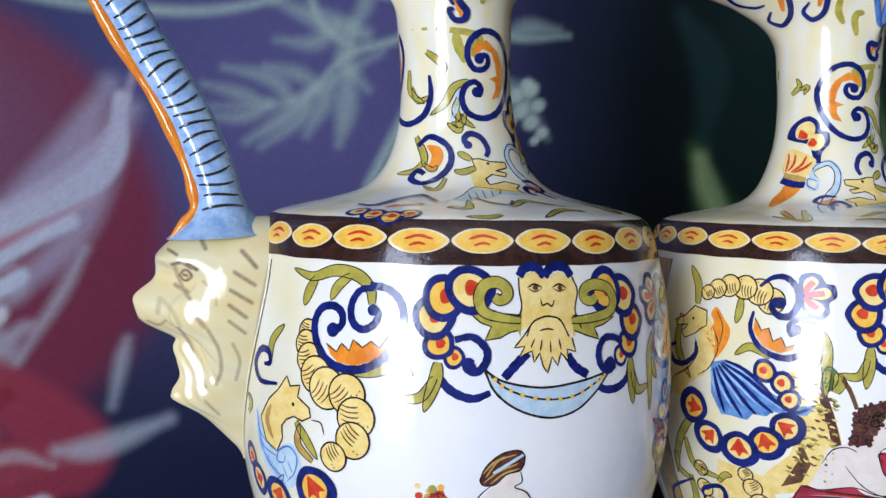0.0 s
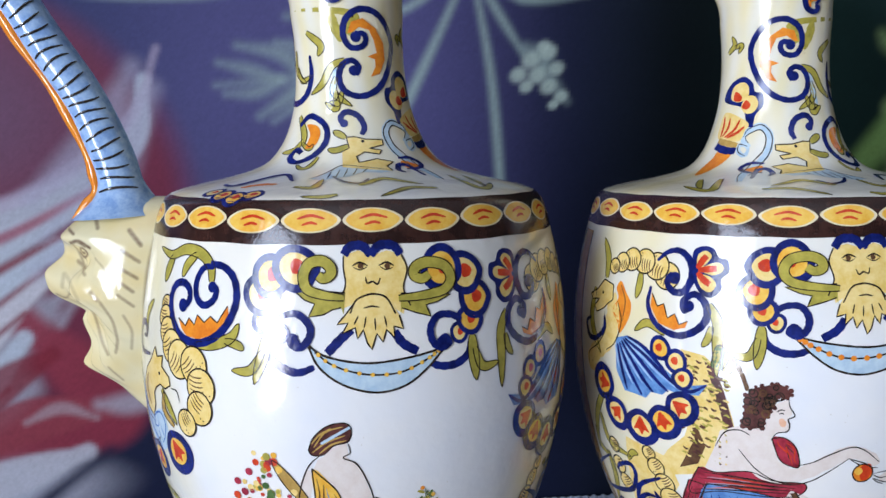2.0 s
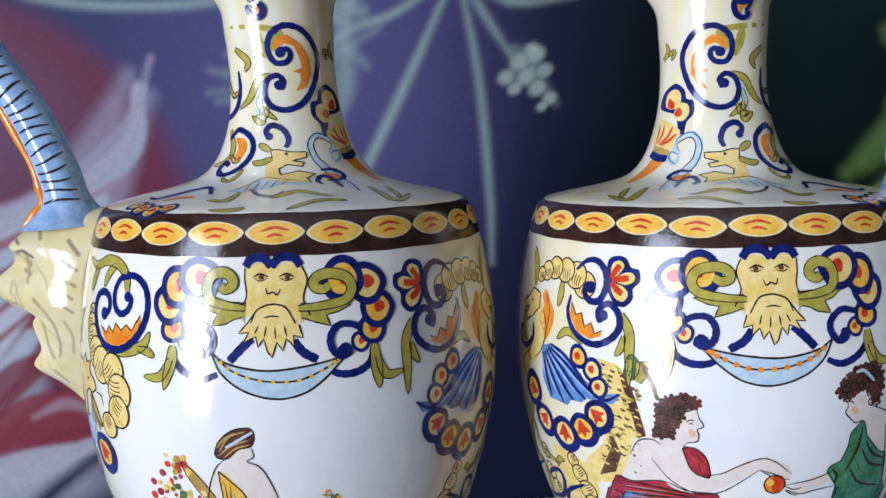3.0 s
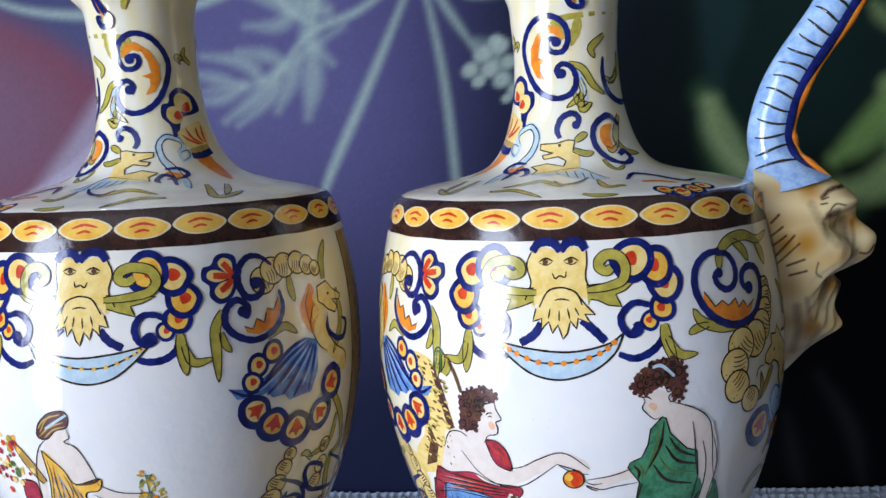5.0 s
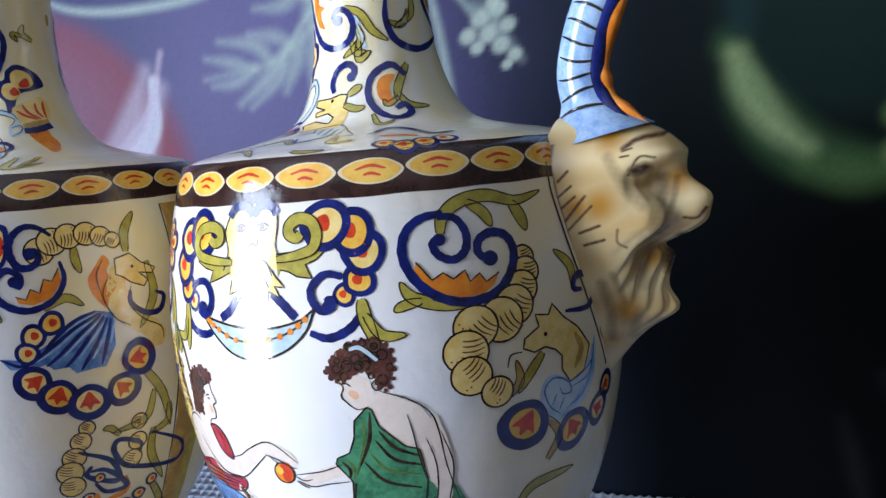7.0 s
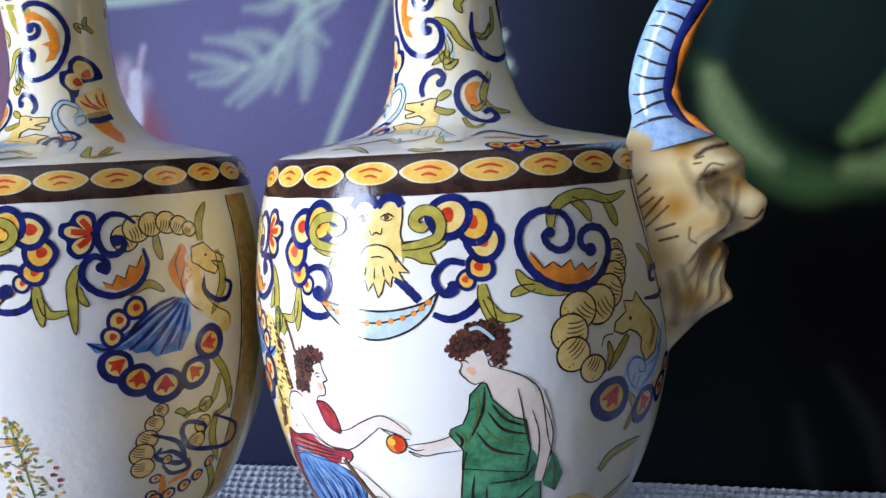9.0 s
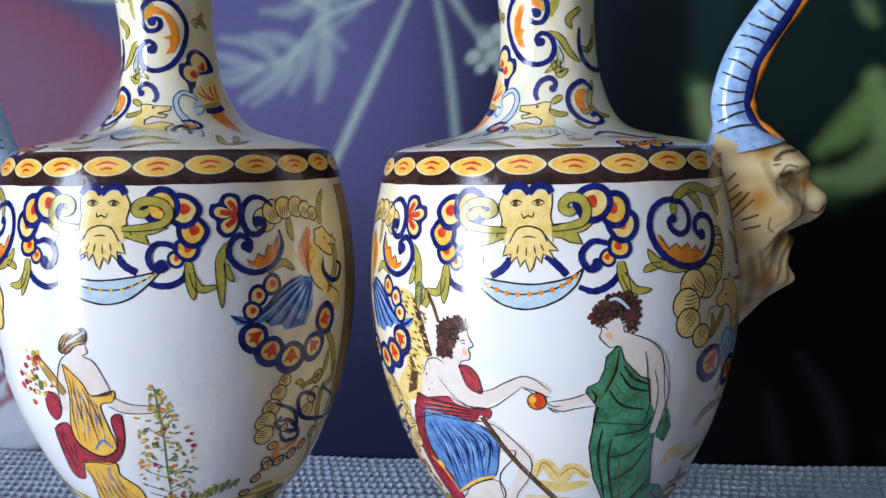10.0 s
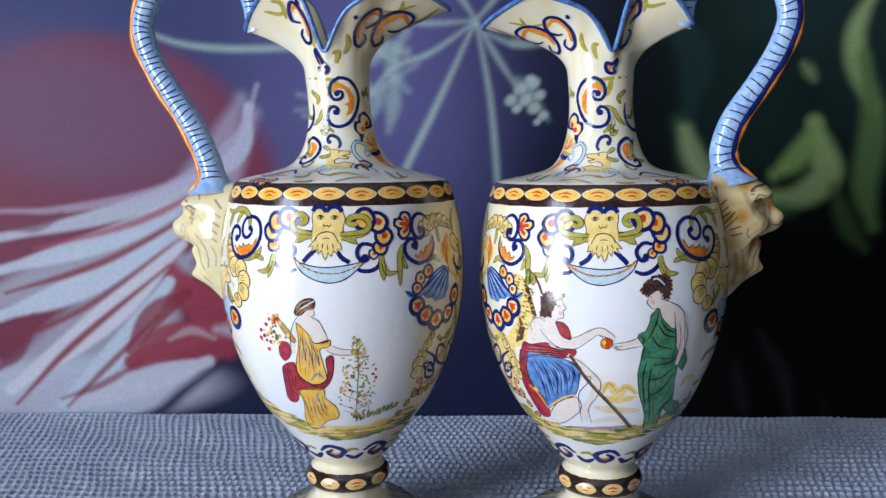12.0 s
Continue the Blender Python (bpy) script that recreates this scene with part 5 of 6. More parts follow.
    P.disc("line", [(-66, -39.2)][0], 0.55, 5)
    P.done("beast", top, "straw-yellow crested beast head")
    P = Paint(side)
    P.field("paleblue", [(-83.1, -43.6), (-80.2, -48.6), (-73.3, -52.3), (-67.4, -50.1), (-64.2, -52.9), (-64.3, -58.8), (-68.8, -63.3), (-74.5, -62.9), (-79.7, -59.8), (-82.8, -53.7)], 2.2)
    P.stroke("skyblue", [(-81.8, -45.7), (-81.3, -53.3), (-76.1, -59.1), (-70.6, -62.7)], 2.2, 2.6, (0.1, 0.3))
    P.stroke("midblue", [(-69.6, -54.1), (-70.8, -56.3), (-73.5, -56.3), (-72.1, -53.1), (-67.8, -51.2), (-65.1, -53.8), (-66.8, -58.6), (-70.1, -61.6)], 0.55, 4)
    for pts in ([(-82.6, -44.2), (-81.3, -50), (-74.9, -53.6)], [(-82.3, -46.9), (-80, -53.5), (-73.7, -55.2)], [(-81.6, -52.3), (-78, -58), (-71.9, -60.8)], [(-71.3, -57.3), (-69.6, -60.6)], [(-68.8, -55.6), (-67.4, -58.5)]):
        P.stroke("midblue", pts, 0.45, 4)
    P.done("wing", top, "pale blue curled wing")
    P = Paint(side)
    for c, r, turn in (([(-88.8, -59.4)], 2.7, 160), ([(-85.2, -65)], 3.4, 200), ([(-74.7, -66.8)], 4.2, 240), ([(-60.2, -60.7)], 4.8, 300)):
        P.heart(c, r, turn)
    P.done("petal_chain", top, "chain of red and yellow petals edged cobalt")


def c_scroll(P, da=0.0, db=0.0):
    mv = lambda p: [(x + da, y + db) for x, y in p]
    P.field("orange", mv([(-4, 87.3), (0.8, 90.8), (14.2, 91.9), (29.5, 89.1), (39.5, 84.7), (40.1, 79.6), (31.5, 75.3), (20, 74.2), (26.8, 77.4), (26.8, 79.6), (18.1, 80.4), (29.6, 81.7), (26.6, 85.5), (21.2, 88.5), (9.7, 89.2), (1.7, 87.6)]), 3, sharp=True)
    P.stroke("cobalt", mv([(4.6, 87.2), (14.6, 87.2), (16.4, 85), (9.6, 83.1), (-2.6, 83.3), (-9.1, 87.2), (-4.5, 91.8), (11.1, 94.6), (30.4, 93.7), (45.6, 89.5), (52, 84), (43.4, 76.5), (27.3, 70.6), (7.4, 68.1), (-9.7, 69.5), (-16.6, 73.7), (-11.8, 77.8), (-0.7, 79.1), (6.4, 77.2), (2.6, 74.6)]), 1.5, 4, (0.8, 0.8))
    P.disc("cobalt", mv([(5.1, 86.2)])[0], 1.6, 4.4)
    P.disc("cobalt", mv([(0.7, 76)])[0], 1.6, 4.4)


def neck_painting(top, side):
    P = Paint(side)
    c_scroll(P)
    P.done("scroll", top, "cobalt scroll with orange heart")
    P = Paint(side)
    for pts, w in (([(-10.6, 84.9), (-19.6, 90.4), (-21.5, 95.4)], 3.2), ([(-8.3, 79.3), (-24.7, 77.3), (-36.4, 72.1), (-51.8, 68.8)], 2.4), ([(-84.5, 83.2), (-82.9, 76.8), (-59.6, 72.4)], 2.2), ([(-79.4, 77.8), (-68.9, 73.4), (-49.6, 74.8)], 1.8), ([(-66.5, 62.1), (-54.3, 56.4), (-50.4, 51.6)], 2.4), ([(-52.2, 54), (-59.4, 50.1), (-74.6, 49.1)], 2.2), ([(-52.3, 52.8), (-42.7, 50.6), (-39.6, 52.3)], 1.6),
                   ([(-26.5, 23.2), (-18.8, 22.6), (-17.9, 31.8)], 2.4), ([(-1.7, 24.8), (9.8, 31.7), (23.9, 24.5)], 2.6), ([(60.4, 32.2), (55.3, 26.1), (49.8, 19.4)], 2.2), ([(-8.2, 51.7), (-18.2, 50), (-25.3, 50.5)], 2.4), ([(-10.8, 54.5), (-17.2, 55.9), (-22.6, 56.8)], 2.2),
                   ([(2.6, 86.8), (-5.5, 89.2), (-0.4, 93.4), (-111.4, 96)], 2.6), ([(-20.1, 74.2), (-23, 69.3), (-3.8, 64.9)], 2.2), ([(-21.3, 69.3), (-20.6, 64.2), (-32.9, 66.3)], 2.2), ([(87.6, 85), (75.2, 87.6), (79.1, 90.7)], 2.0), ([(75.3, 86.6), (63.8, 87.2), (69, 84.6)], 1.8), ([(-56.7, 88.2), (-37, 84), (-41.6, 80.6)], 2.4), ([(119, 91.3), (118.9, 94.8), (119, 96)], 2.0),
                   ([(49.2, 33.2), (45.2, 18.2), (60.1, 22.6)], 2.8), ([(26.9, 20.4), (16.2, 21.3), (4.6, 14.3)], 2.4), ([(-8.8, 16), (-13.1, 14.4), (-20.2, 14.4)], 2.2)):
        P.leaf(pts, w)
    P.stroke("paleblue", [(-19.9, 76.8), (-22.3, 72.7), (-28.3, 66.8)], 1.8, 2)
    P.done("leaves", top, "olive pointed leaf")
    P = Paint(side)
    P.stroke("cobalt", [(-11.8, 58.8), (-16, 61.2), (-9.8, 63.1), (1.6, 61.8), (6.6, 58.3), (3.5, 55.6)], 1.5, 4, (0.8, 0.6))
    P.disc("cobalt", [(-12.5, 59.4)][0], 1.3, 4.4)
    P.done("curl", top, "cobalt curl")
    P = Paint(side)
    head = [(-11.1, 42.2), (-13, 49.2), (-8.1, 51.4), (-10.2, 54.7), (-3.4, 54.9), (6.7, 54), (21.5, 53.9), (21, 52), (8.6, 50.7), (18.1, 50), (15.7, 48.4), (4.3, 49.3), (-2, 47.5), (-0.5, 44.8), (12.4, 46.5), (23.9, 45), (17.6, 42.7), (18.8, 39)]
    P.field("straw", head, 3, sharp=True)
    P.stroke("line", head[2:], 0.34, 5, (1, 1), sharp=True)
    P.disc("line", [(3.7, 53.3)][0], 0.5, 5)
    P.done("beast", top, "straw-yellow crested beast head")
    P = Paint(side)
    wing = [(-24.6, 31.9), (-20.5, 36), (-12.6, 43.1), (4.6, 42), (20.1, 39.6), (11.4, 37.5), (0.5, 38.4), (-5.9, 34.2), (-13.6, 32.7), (-17.2, 30.5)]
    P.field("paleblue", wing, 2, sharp=True)
    P.stroke("line", wing[:5], 0.3, 4)
    for pts in ([(-16.3, 31.8), (-16.9, 39.3)], [(-12.6, 32.4), (-12.4, 40.3)], [(-9, 33.6), (-7.7, 41.3)], [(-4.5, 35.4), (-2, 41.7)], [(0.5, 37.8), (4.5, 41.6)]):
        P.stroke("line", pts, 0.3, 4)
    P.stroke("cobalt", [(-14.3, 34.3), (-7.7, 28.8), (-1.3, 27.1), (3, 32)], 1.2, 4)
    P.field("orange", [(30.4, 45.4), (38, 44.6), (42.6, 42.5), (36.8, 40.7), (30.3, 41.4)], 3)
    P.stroke("cobalt", [(29.4, 46.7), (40, 46.8), (45.8, 44.1), (39.9, 41.1), (29.3, 40.4)], 1.3, 4)
    P.done("wing", top, "pale blue wing and cobalt scroll")
    P = Paint(side)
    for c, r in (([(-37.4, 15.9)], 3.6), ([(-42.7, 13.8)], 3.8), ([(-48.8, 14.9)], 3.8), ([(-55.3, 16.4)], 3.4)):
        P.eye(c, r)
    P.stroke("cobalt", [(-30.7, 29), (-40.1, 35.4), (-49.2, 31.7), (-53.8, 22.9), (-62.3, 23.5)], 1.6, 8)
    P.stroke("orange", [(-35.6, 25.8), (-42.8, 25), (-48.7, 21.5)], 2.4, 3)
    P.done("bead_garland", top, "cobalt garland of yellow and red beads")
    P = Paint(side)
    P.field("cobalt", [(91, 69.2), (83.5, 73.7), (62.5, 76.7), (48.6, 74.6), (45.1, 71.5), (36.2, 70.6), (34.9, 66.6), (42.9, 63.4), (44.5, 59.3), (51.3, 60.7), (58.9, 66), (77.1, 67.5)], 2)
    for pts in ([(77.4, 69.5), (74.7, 73.3), (61.2, 74.8), (53.1, 73.1), (53.8, 69.5), (65.3, 68.1)], [(60.9, 66.6), (54.8, 69.9), (44, 69.7), (40.5, 66.9), (46, 64.4), (54.8, 64.3)]):
        P.field("straw", pts, 3)
    for pts in ([(73.1, 68.9), (70.9, 71.8), (61.7, 70.2), (62.7, 68.4)], [(60, 66.4), (55.2, 68.7), (49.2, 67), (53.1, 65.5)]):
        P.field("red", pts, 4)
    P.field("straw", [(84, 64.8), (66, 63.7), (49.4, 61), (52, 58.5), (57.7, 55.2), (84.1, 56.1), (88.7, 60.2)], 2.4)
    for pts in ([(83.3, 63.4), (81.7, 60.6), (81.7, 56.7)], [(73.7, 62.8), (73.8, 59.6), (79.1, 57)], [(59.8, 62.3), (64.7, 59), (75.5, 56.6)], [(53, 60), (61, 58), (72.4, 56.4)]):
        P.stroke("red", pts, 1.0, 3)
    P.stroke("ochre", [(82.8, 55.5), (69.9, 54.7), (57, 53.8)], 2.0, 4, (0.9, 0.9))
    P.stroke("cobalt", [(83.8, 53.9), (68.5, 52.2), (57, 51.9)], 2.0, 4, (0.9, 0.9))
    P.field("orange", [(76.5, 52), (61.1, 51), (63.2, 47.8), (68.3, 43.6), (71.6, 36.8), (81.4, 44.5), (78.9, 49.2)], 2.4)
    P.done("fan_flower", top, "orange and red fan flower")
    P = Paint(side)
    tail = [(46.3, 53.7), (53.9, 54), (54.4, 51.9), (47.1, 50.2), (44.7, 53.1), (52.4, 56.1), (48, 58.4), (35.8, 59.8), (26.3, 56.8), (27.9, 51.5), (35.3, 46), (40.4, 40), (39.1, 30.5)]
    P.stroke("paleblue", tail[4:], 2.4, 2, (0.7, 0.5))
    P.stroke("paleblue", tail[:5], 1.6, 2)
    P.stroke("line", [(46.1, 53.5), (54.7, 54.2), (54.2, 51.7), (46.3, 49.9)], 0.3, 4)
    P.stroke("line", [(52.6, 56.5), (48.3, 59), (34.7, 60.3), (24.6, 56.8), (26.3, 51), (33.8, 44.6), (36.9, 36.8)], 0.32, 4)
    P.stroke("line", [(45.5, 54.3), (50, 56.5), (43.9, 58), (35.5, 58.7), (30.1, 56.3), (31.6, 52), (38.8, 47.2), (42.6, 38.8), (38.9, 28.9)], 0.32, 4)
    P.stroke("cobalt", [(33.9, 34), (33.4, 42.1), (26.9, 43.4), (23, 39.9), (25.3, 37.4)], 1.5, 4)
    P.done("beaded_tail", top, "pale blue beaded tail")
    P = Paint(side)
    P.field("orange", [(-39.9, 58.7), (-52.4, 59.1), (-46, 55.8), (-46.8, 50.9), (-38.3, 51.9), (-35.1, 55.8)], 3)
    P.stroke("cobalt", [(-62.5, 59), (-49.9, 62), (-32.3, 59.2), (-27.9, 54.1), (-35.4, 48.2), (-47.4, 44.9), (-58.2, 47.2), (-55.6, 50.3), (-48.3, 49)], 1.6, 4, (0.8, 0.8))
    P.leaf([(-31.3, 47.5), (-36, 41.1), (-45.2, 43.6)], 1.8)
    P.done("scroll", top, "cobalt scroll with orange heart")
    P = Paint(side)
    P.stroke("cobalt", [(-53.8, 81.1), (-52, 74.5), (-61.6, 68.4), (-87.2, 66.4), (-129.7, 71)], 1.7, 4)
    P.leaf([(-13.5, 69.4), (-18.7, 65.9), (-28.1, 66.4)], 2.0)
    P.done("curl", top, "cobalt curl")
    # the neck's other scrolls, one for each further quarter
    for da, db in ((150, 0), (-150, 4)):
        P = Paint(side)
        c_scroll(P, da, db)
        P.done("scroll", top, "cobalt scroll with orange heart")


def ground_and_foot(top, side):
    """The meadow strip, the scrolls beneath it and the painted foot."""
    rng = random.Random(4 + side)
    P = Paint(side)
    for i in range(240):
        a = rng.uniform(-78, 60)
        low = rng.random()
        b = -127 - 11 * low + 0.0030 * a * a
        tone = rng.choice(("straw", "olive", "leafgreen", "straw") if low < 0.35 else ("ochre", "straw", "straw", "olive", "cream") if low < 0.7 else ("leafgreen", "olive", "grey_green", "straw"))
        P.stroke(tone, [(a, b), (a + 9, b + rng.uniform(-0.6, 0.9)), (a + rng.uniform(14, 26), b + rng.uniform(-0.6, 0.6))], rng.uniform(1.6, 3.4), 0.5 + i * 0.01, (0.1, 0.1))
    P.done("meadow", top, "olive and ochre brushed meadow strip", "stuff")
    for i in range(8):
        P = Paint(side)
        a, b = -180 + i * 52, -151
        P.stroke("cobalt", [(a, b + 1), (a + 12, b + 6), (a + 28, b + 2), (a + 20, b - 4), (a + 8, b - 1), (a + 16, b + 3)], 2.6, 5)
        P.stroke("cobalt", [(a + 30, b - 2), (a + 42, b - 5), (a + 52, b - 1)], 2.6, 5)
        P.stroke("orange", [(a + 6, b + 1), (a + 16, b - 2), (a + 24, b - 1)], 3.0, 4)
        P.leaf([(a + 26, b - 1), (a + 36, b + 3), (a + 46, b + 2)], 2.0)
        P.done("foot_scroll", top, "cobalt scroll above the knop")
    s_foot = (SURF.at_height(0.0165) - S_BAND) * 1e3
    for i in range(10):
        P = Paint(side)
        a = i * 41.5
        P.leaf([(a, s_foot + 9), (a + 4, s_foot + 2), (a, s_foot - 8)], 4.0, "grey_green")
        P.stroke("cobalt", [(a + 14, s_foot + 8), (a + 24, s_foot), (a + 14, s_foot - 6)], 2.2, 3)
        P.stroke("grey_green", [(a + 2, s_foot - 9), (a + 22, s_foot - 10), (a + 40, s_foot - 9)], 6.5, 1, (1, 1))
        P.done("foot_leaf", top, "grey-green painted foot leaf")


def gathering_scene(top):
    """A draped figure with a basket beside a flowering bush, as plain fields of colour."""
    rng = random.Random(8)
    P = Paint(1)
    P.level = 1
    P.field("bisque", [(-14, -56.8), (-11.1, -54.9), (-7.5, -55.1), (-3.1, -59.7), (-0.7, -66.9), (0.3, -70.9), (-5.2, -72.1), (-10, -67.1), (-15.5, -60.4)], 1, sharp=True)
    P.field("bisque", [(-12.5, -55.3), (-9.3, -52.7), (-6.7, -51.6), (-6.2, -55.1), (-7.9, -56.6), (-11, -57.4)], 1.4, sharp=True)
    P.stroke("line", [(-6.3, -52), (-5.8, -54.8), (-7.5, -56.2), (-4, -58.3), (-0.8, -65.4), (0.3, -70.6)], 0.3, 5)
    P.stroke("line", [(-12.8, -55), (-16.6, -59), (-19.4, -67.5), (-20, -77)], 0.3, 5)
    P.stroke("bisque", [(-15.7, -60.1), (-18.4, -68.4), (-18.8, -76.9)], 3.6, 1.5, (0.8, 0.5))
    hair = [(-16.2, -54), (-14.8, -50.5), (-11.3, -47.3), (-7.1, -46.5), (-5.4, -48.2), (-6.2, -51.6), (-9.7, -52.7), (-12.5, -55.3), (-15.3, -55.4)]
    P.field("auburn", hair, 2)
    for pts in ([(-14.8, -53.3), (-11.8, -49), (-7.5, -47.5)], [(-15.2, -54.7), (-11.6, -51.8), (-6.9, -49.9)], [(-13.5, -55), (-10.3, -52.4), (-6.6, -51.3)], [(-15.4, -52.3), (-13.2, -49.7), (-10.4, -47.9)]):
        P.stroke("ochre", pts, 0.5, 3)
    P.stroke("paleblue", [(-13, -52.2), (-9.5, -50), (-5.4, -47.5)], 0.8, 3.5, (0.8, 0.8))
    P.stroke("line", hair + hair[:1], 0.3, 3.6, (1, 1))
    P.stroke("bisque", [(-2.1, -71.3), (4.2, -75.1), (9.9, -75.6), (15.4, -75.5)], 3.2, 2, (0.9, 0.5))
    P.stroke("line", [(0.3, -70.6), (5.2, -73.2), (10.3, -74.1), (15.7, -74.4)], 0.28, 5)
    P.stroke("line", [(-1.9, -73.9), (3.1, -76.6), (9.9, -77.2), (15.1, -76.7)], 0.28, 5)
    for pts in ([(-26.5, -70.7), (-21, -71), (-20.9, -77.8), (-24.8, -81.3), (-27.4, -77.7)], [(-27.4, -85.2), (-19.6, -82), (-17.7, -90.8), (-9.7, -95.4), (-1.7, -90.5), (-1.6, -79.3), (2.3, -78.1), (0.9, -90.5), (-5.7, -98.3), (-18.2, -98.6), (-23.6, -107.3), (-30, -106.7), (-29, -96.3)]):
        P.field("crimson", pts, 2, 3)
        P.stroke("line", pts + pts[:1], 0.3, 4.8, (1, 1))
    P.folds(["line", "auburn", "red"], [(-27, -86.7), (-25.5, -95.8), (-25.6, -104.8)], [(-19.5, -83.2), (-19.1, -93), (-23, -105.6)], 5, 0.5, 3)
    P.folds(["line", "auburn", "red"], [(-18.2, -93), (-9.8, -96.3), (-0.5, -91.4)], [(-17.9, -97.3), (-9.7, -98), (-1.6, -93.5)], 3, 0.4, 3)
    robe = [(-15.6, -59.3), (-9.9, -65.2), (-6.8, -70.3), (0.9, -68.4), (0.2, -72.4), (-4.3, -74), (-3.2, -82), (-2.2, -91.8), (-9.6, -95), (-16.6, -91.1), (-18.6, -84.7), (-15.4, -71)]
    P.field("yellow", robe, 2.5, 3)
    P.stroke("line", robe + robe[:1], 0.3, 5, (1, 1))
    P.folds(["umber", "mauve", "cloth_blue", "ochre", "umber", "cream"], [(-14.8, -61.8), (-14.9, -72.8), (-17.3, -88.7)], [(-7.5, -69.9), (-4.3, -78.1), (-3.7, -91)], 11, 0.7, 4)
    P.stroke("umber", [(-6.8, -70.6), (-1.7, -69.8), (1.1, -68.4)], 0.9, 4.6)
    P.stroke("cloth_blue", [(-11.2, -92.5), (-6.7, -88.1), (-3.3, -91.4)], 1.0, 4.6)
    skirt = [(-20.6, -99.3), (-5.2, -97.9), (-4.4, -103.7), (1.4, -109.2), (3.5, -115.1), (1.8, -118.7), (-5.3, -121), (-15.6, -128.5), (-20.8, -126.8), (-22.2, -120), (-19, -108.2)]
    P.field("yellow", skirt, 2.5, 3)
    P.stroke("line", skirt + skirt[:1], 0.3, 5, (1, 1))
    P.folds(["umber", "ochre", "mauve", "umber", "ochre", "cream"], [(-19.1, -101.8), (-18.2, -113.4), (-17.3, -125.5)], [(-6.3, -99.7), (-3.5, -110.2), (1.6, -116.6)], 9, 0.7, 4)
    P.stroke("mauve", [(-7.9, -99.7), (-9.3, -105.2), (-7.2, -108.4)], 1.2, 4.8)
    P.stroke("bisque", [(-14.6, -127.4), (-7.4, -124.5), (-3.1, -125)], 1.6, 3)
    P.done("draped_figure", top, "figure in yellow and crimson drapery as flat colour")
    P = Paint(1)
    P.leaf([(-17.1, -70.4), (-21.4, -64.4), (-26.1, -57.5)], 3.4, "ochre", 3)
    for i, c in enumerate(([(-27.1, -59)], [(-30.1, -65.1)], [(-26.4, -68.1)], [(-33.5, -69.6)])):
        for j in range(14):
            P.disc(rng.choice(["red", "yellow", "crimson", "olive", "straw", "crimson", "leafgreen"]), (c[0][0] + rng.gauss(0, 2.2), c[0][1] + rng.gauss(0, 2.6)), rng.uniform(0.5, 1.25), 4 + j * 0.03 + i * 0.4, n=8)
    P.done("flower_basket", top, "basket of red and yellow flowers", "stuff")
    P = Paint(1)
    stem = [(15.1, -118.8), (15.2, -101.5), (15.5, -84.5), (14, -67.3)]
    P.stroke("leafgreen", stem, 0.5, 3)
    c0 = smooth_path(stem, 10)
    for i in range(16):
        k = rng.uniform(0.08, 0.9)
        x, y = c0[int(k * (len(c0) - 1))]
        e = rng.choice([-1, 1]) * 10 * (1 - k) ** 0.7
        P.stroke("umber", [(x, y - 1), (x + e * 0.5, y + 1), (x + e, y + 3)], 0.3, 3)
    for i in range(150):
        k = rng.random()
        x, y = c0[int(k * (len(c0) - 1))]
        spread = (9.5 if k < 0.6 else 9.5 * (1.02 - k) / 0.42) * (0.5 if k < 0.15 else 1.0) + 1.0
        x, y = x + rng.uniform(-1, 1) * spread, y + rng.uniform(-1.5, 2.5)
        d = rng.uniform(0, 6.28)
        if rng.random() < 0.74:
            P.stroke(rng.choice(["leafgreen", "olive", "grey_green", "olive"]), [(x, y), (x + 1.0 * math.cos(d), y + 1.0 * math.sin(d)), (x + 2.2 * math.cos(d), y + 2.0 * math.sin(d))], 0.9, 4, n=2)
        else:
            P.disc(rng.choice(["crimson", "orange", "yellow", "ochre"]), (x, y), rng.uniform(0.5, 0.95), 5, n=8)
    P.done("bush", top, "flowering bush with red and orange blooms", "stuff")
    P = Paint(1)
    for i in range(70):
        k = rng.random()
        a, b = 12 + 34 * k, -121 + 8 * k + rng.uniform(-2, 1.5)
        P.stroke(rng.choice(["leafgreen", "olive", "grey_green"]), [(a, b), (a + 0.6, b + 1.5), (a + rng.uniform(-1, 2), b + 3)], 0.9, 3, n=3)
    P.done("grass_tufts", top, "tufts of green grass", "stuff")


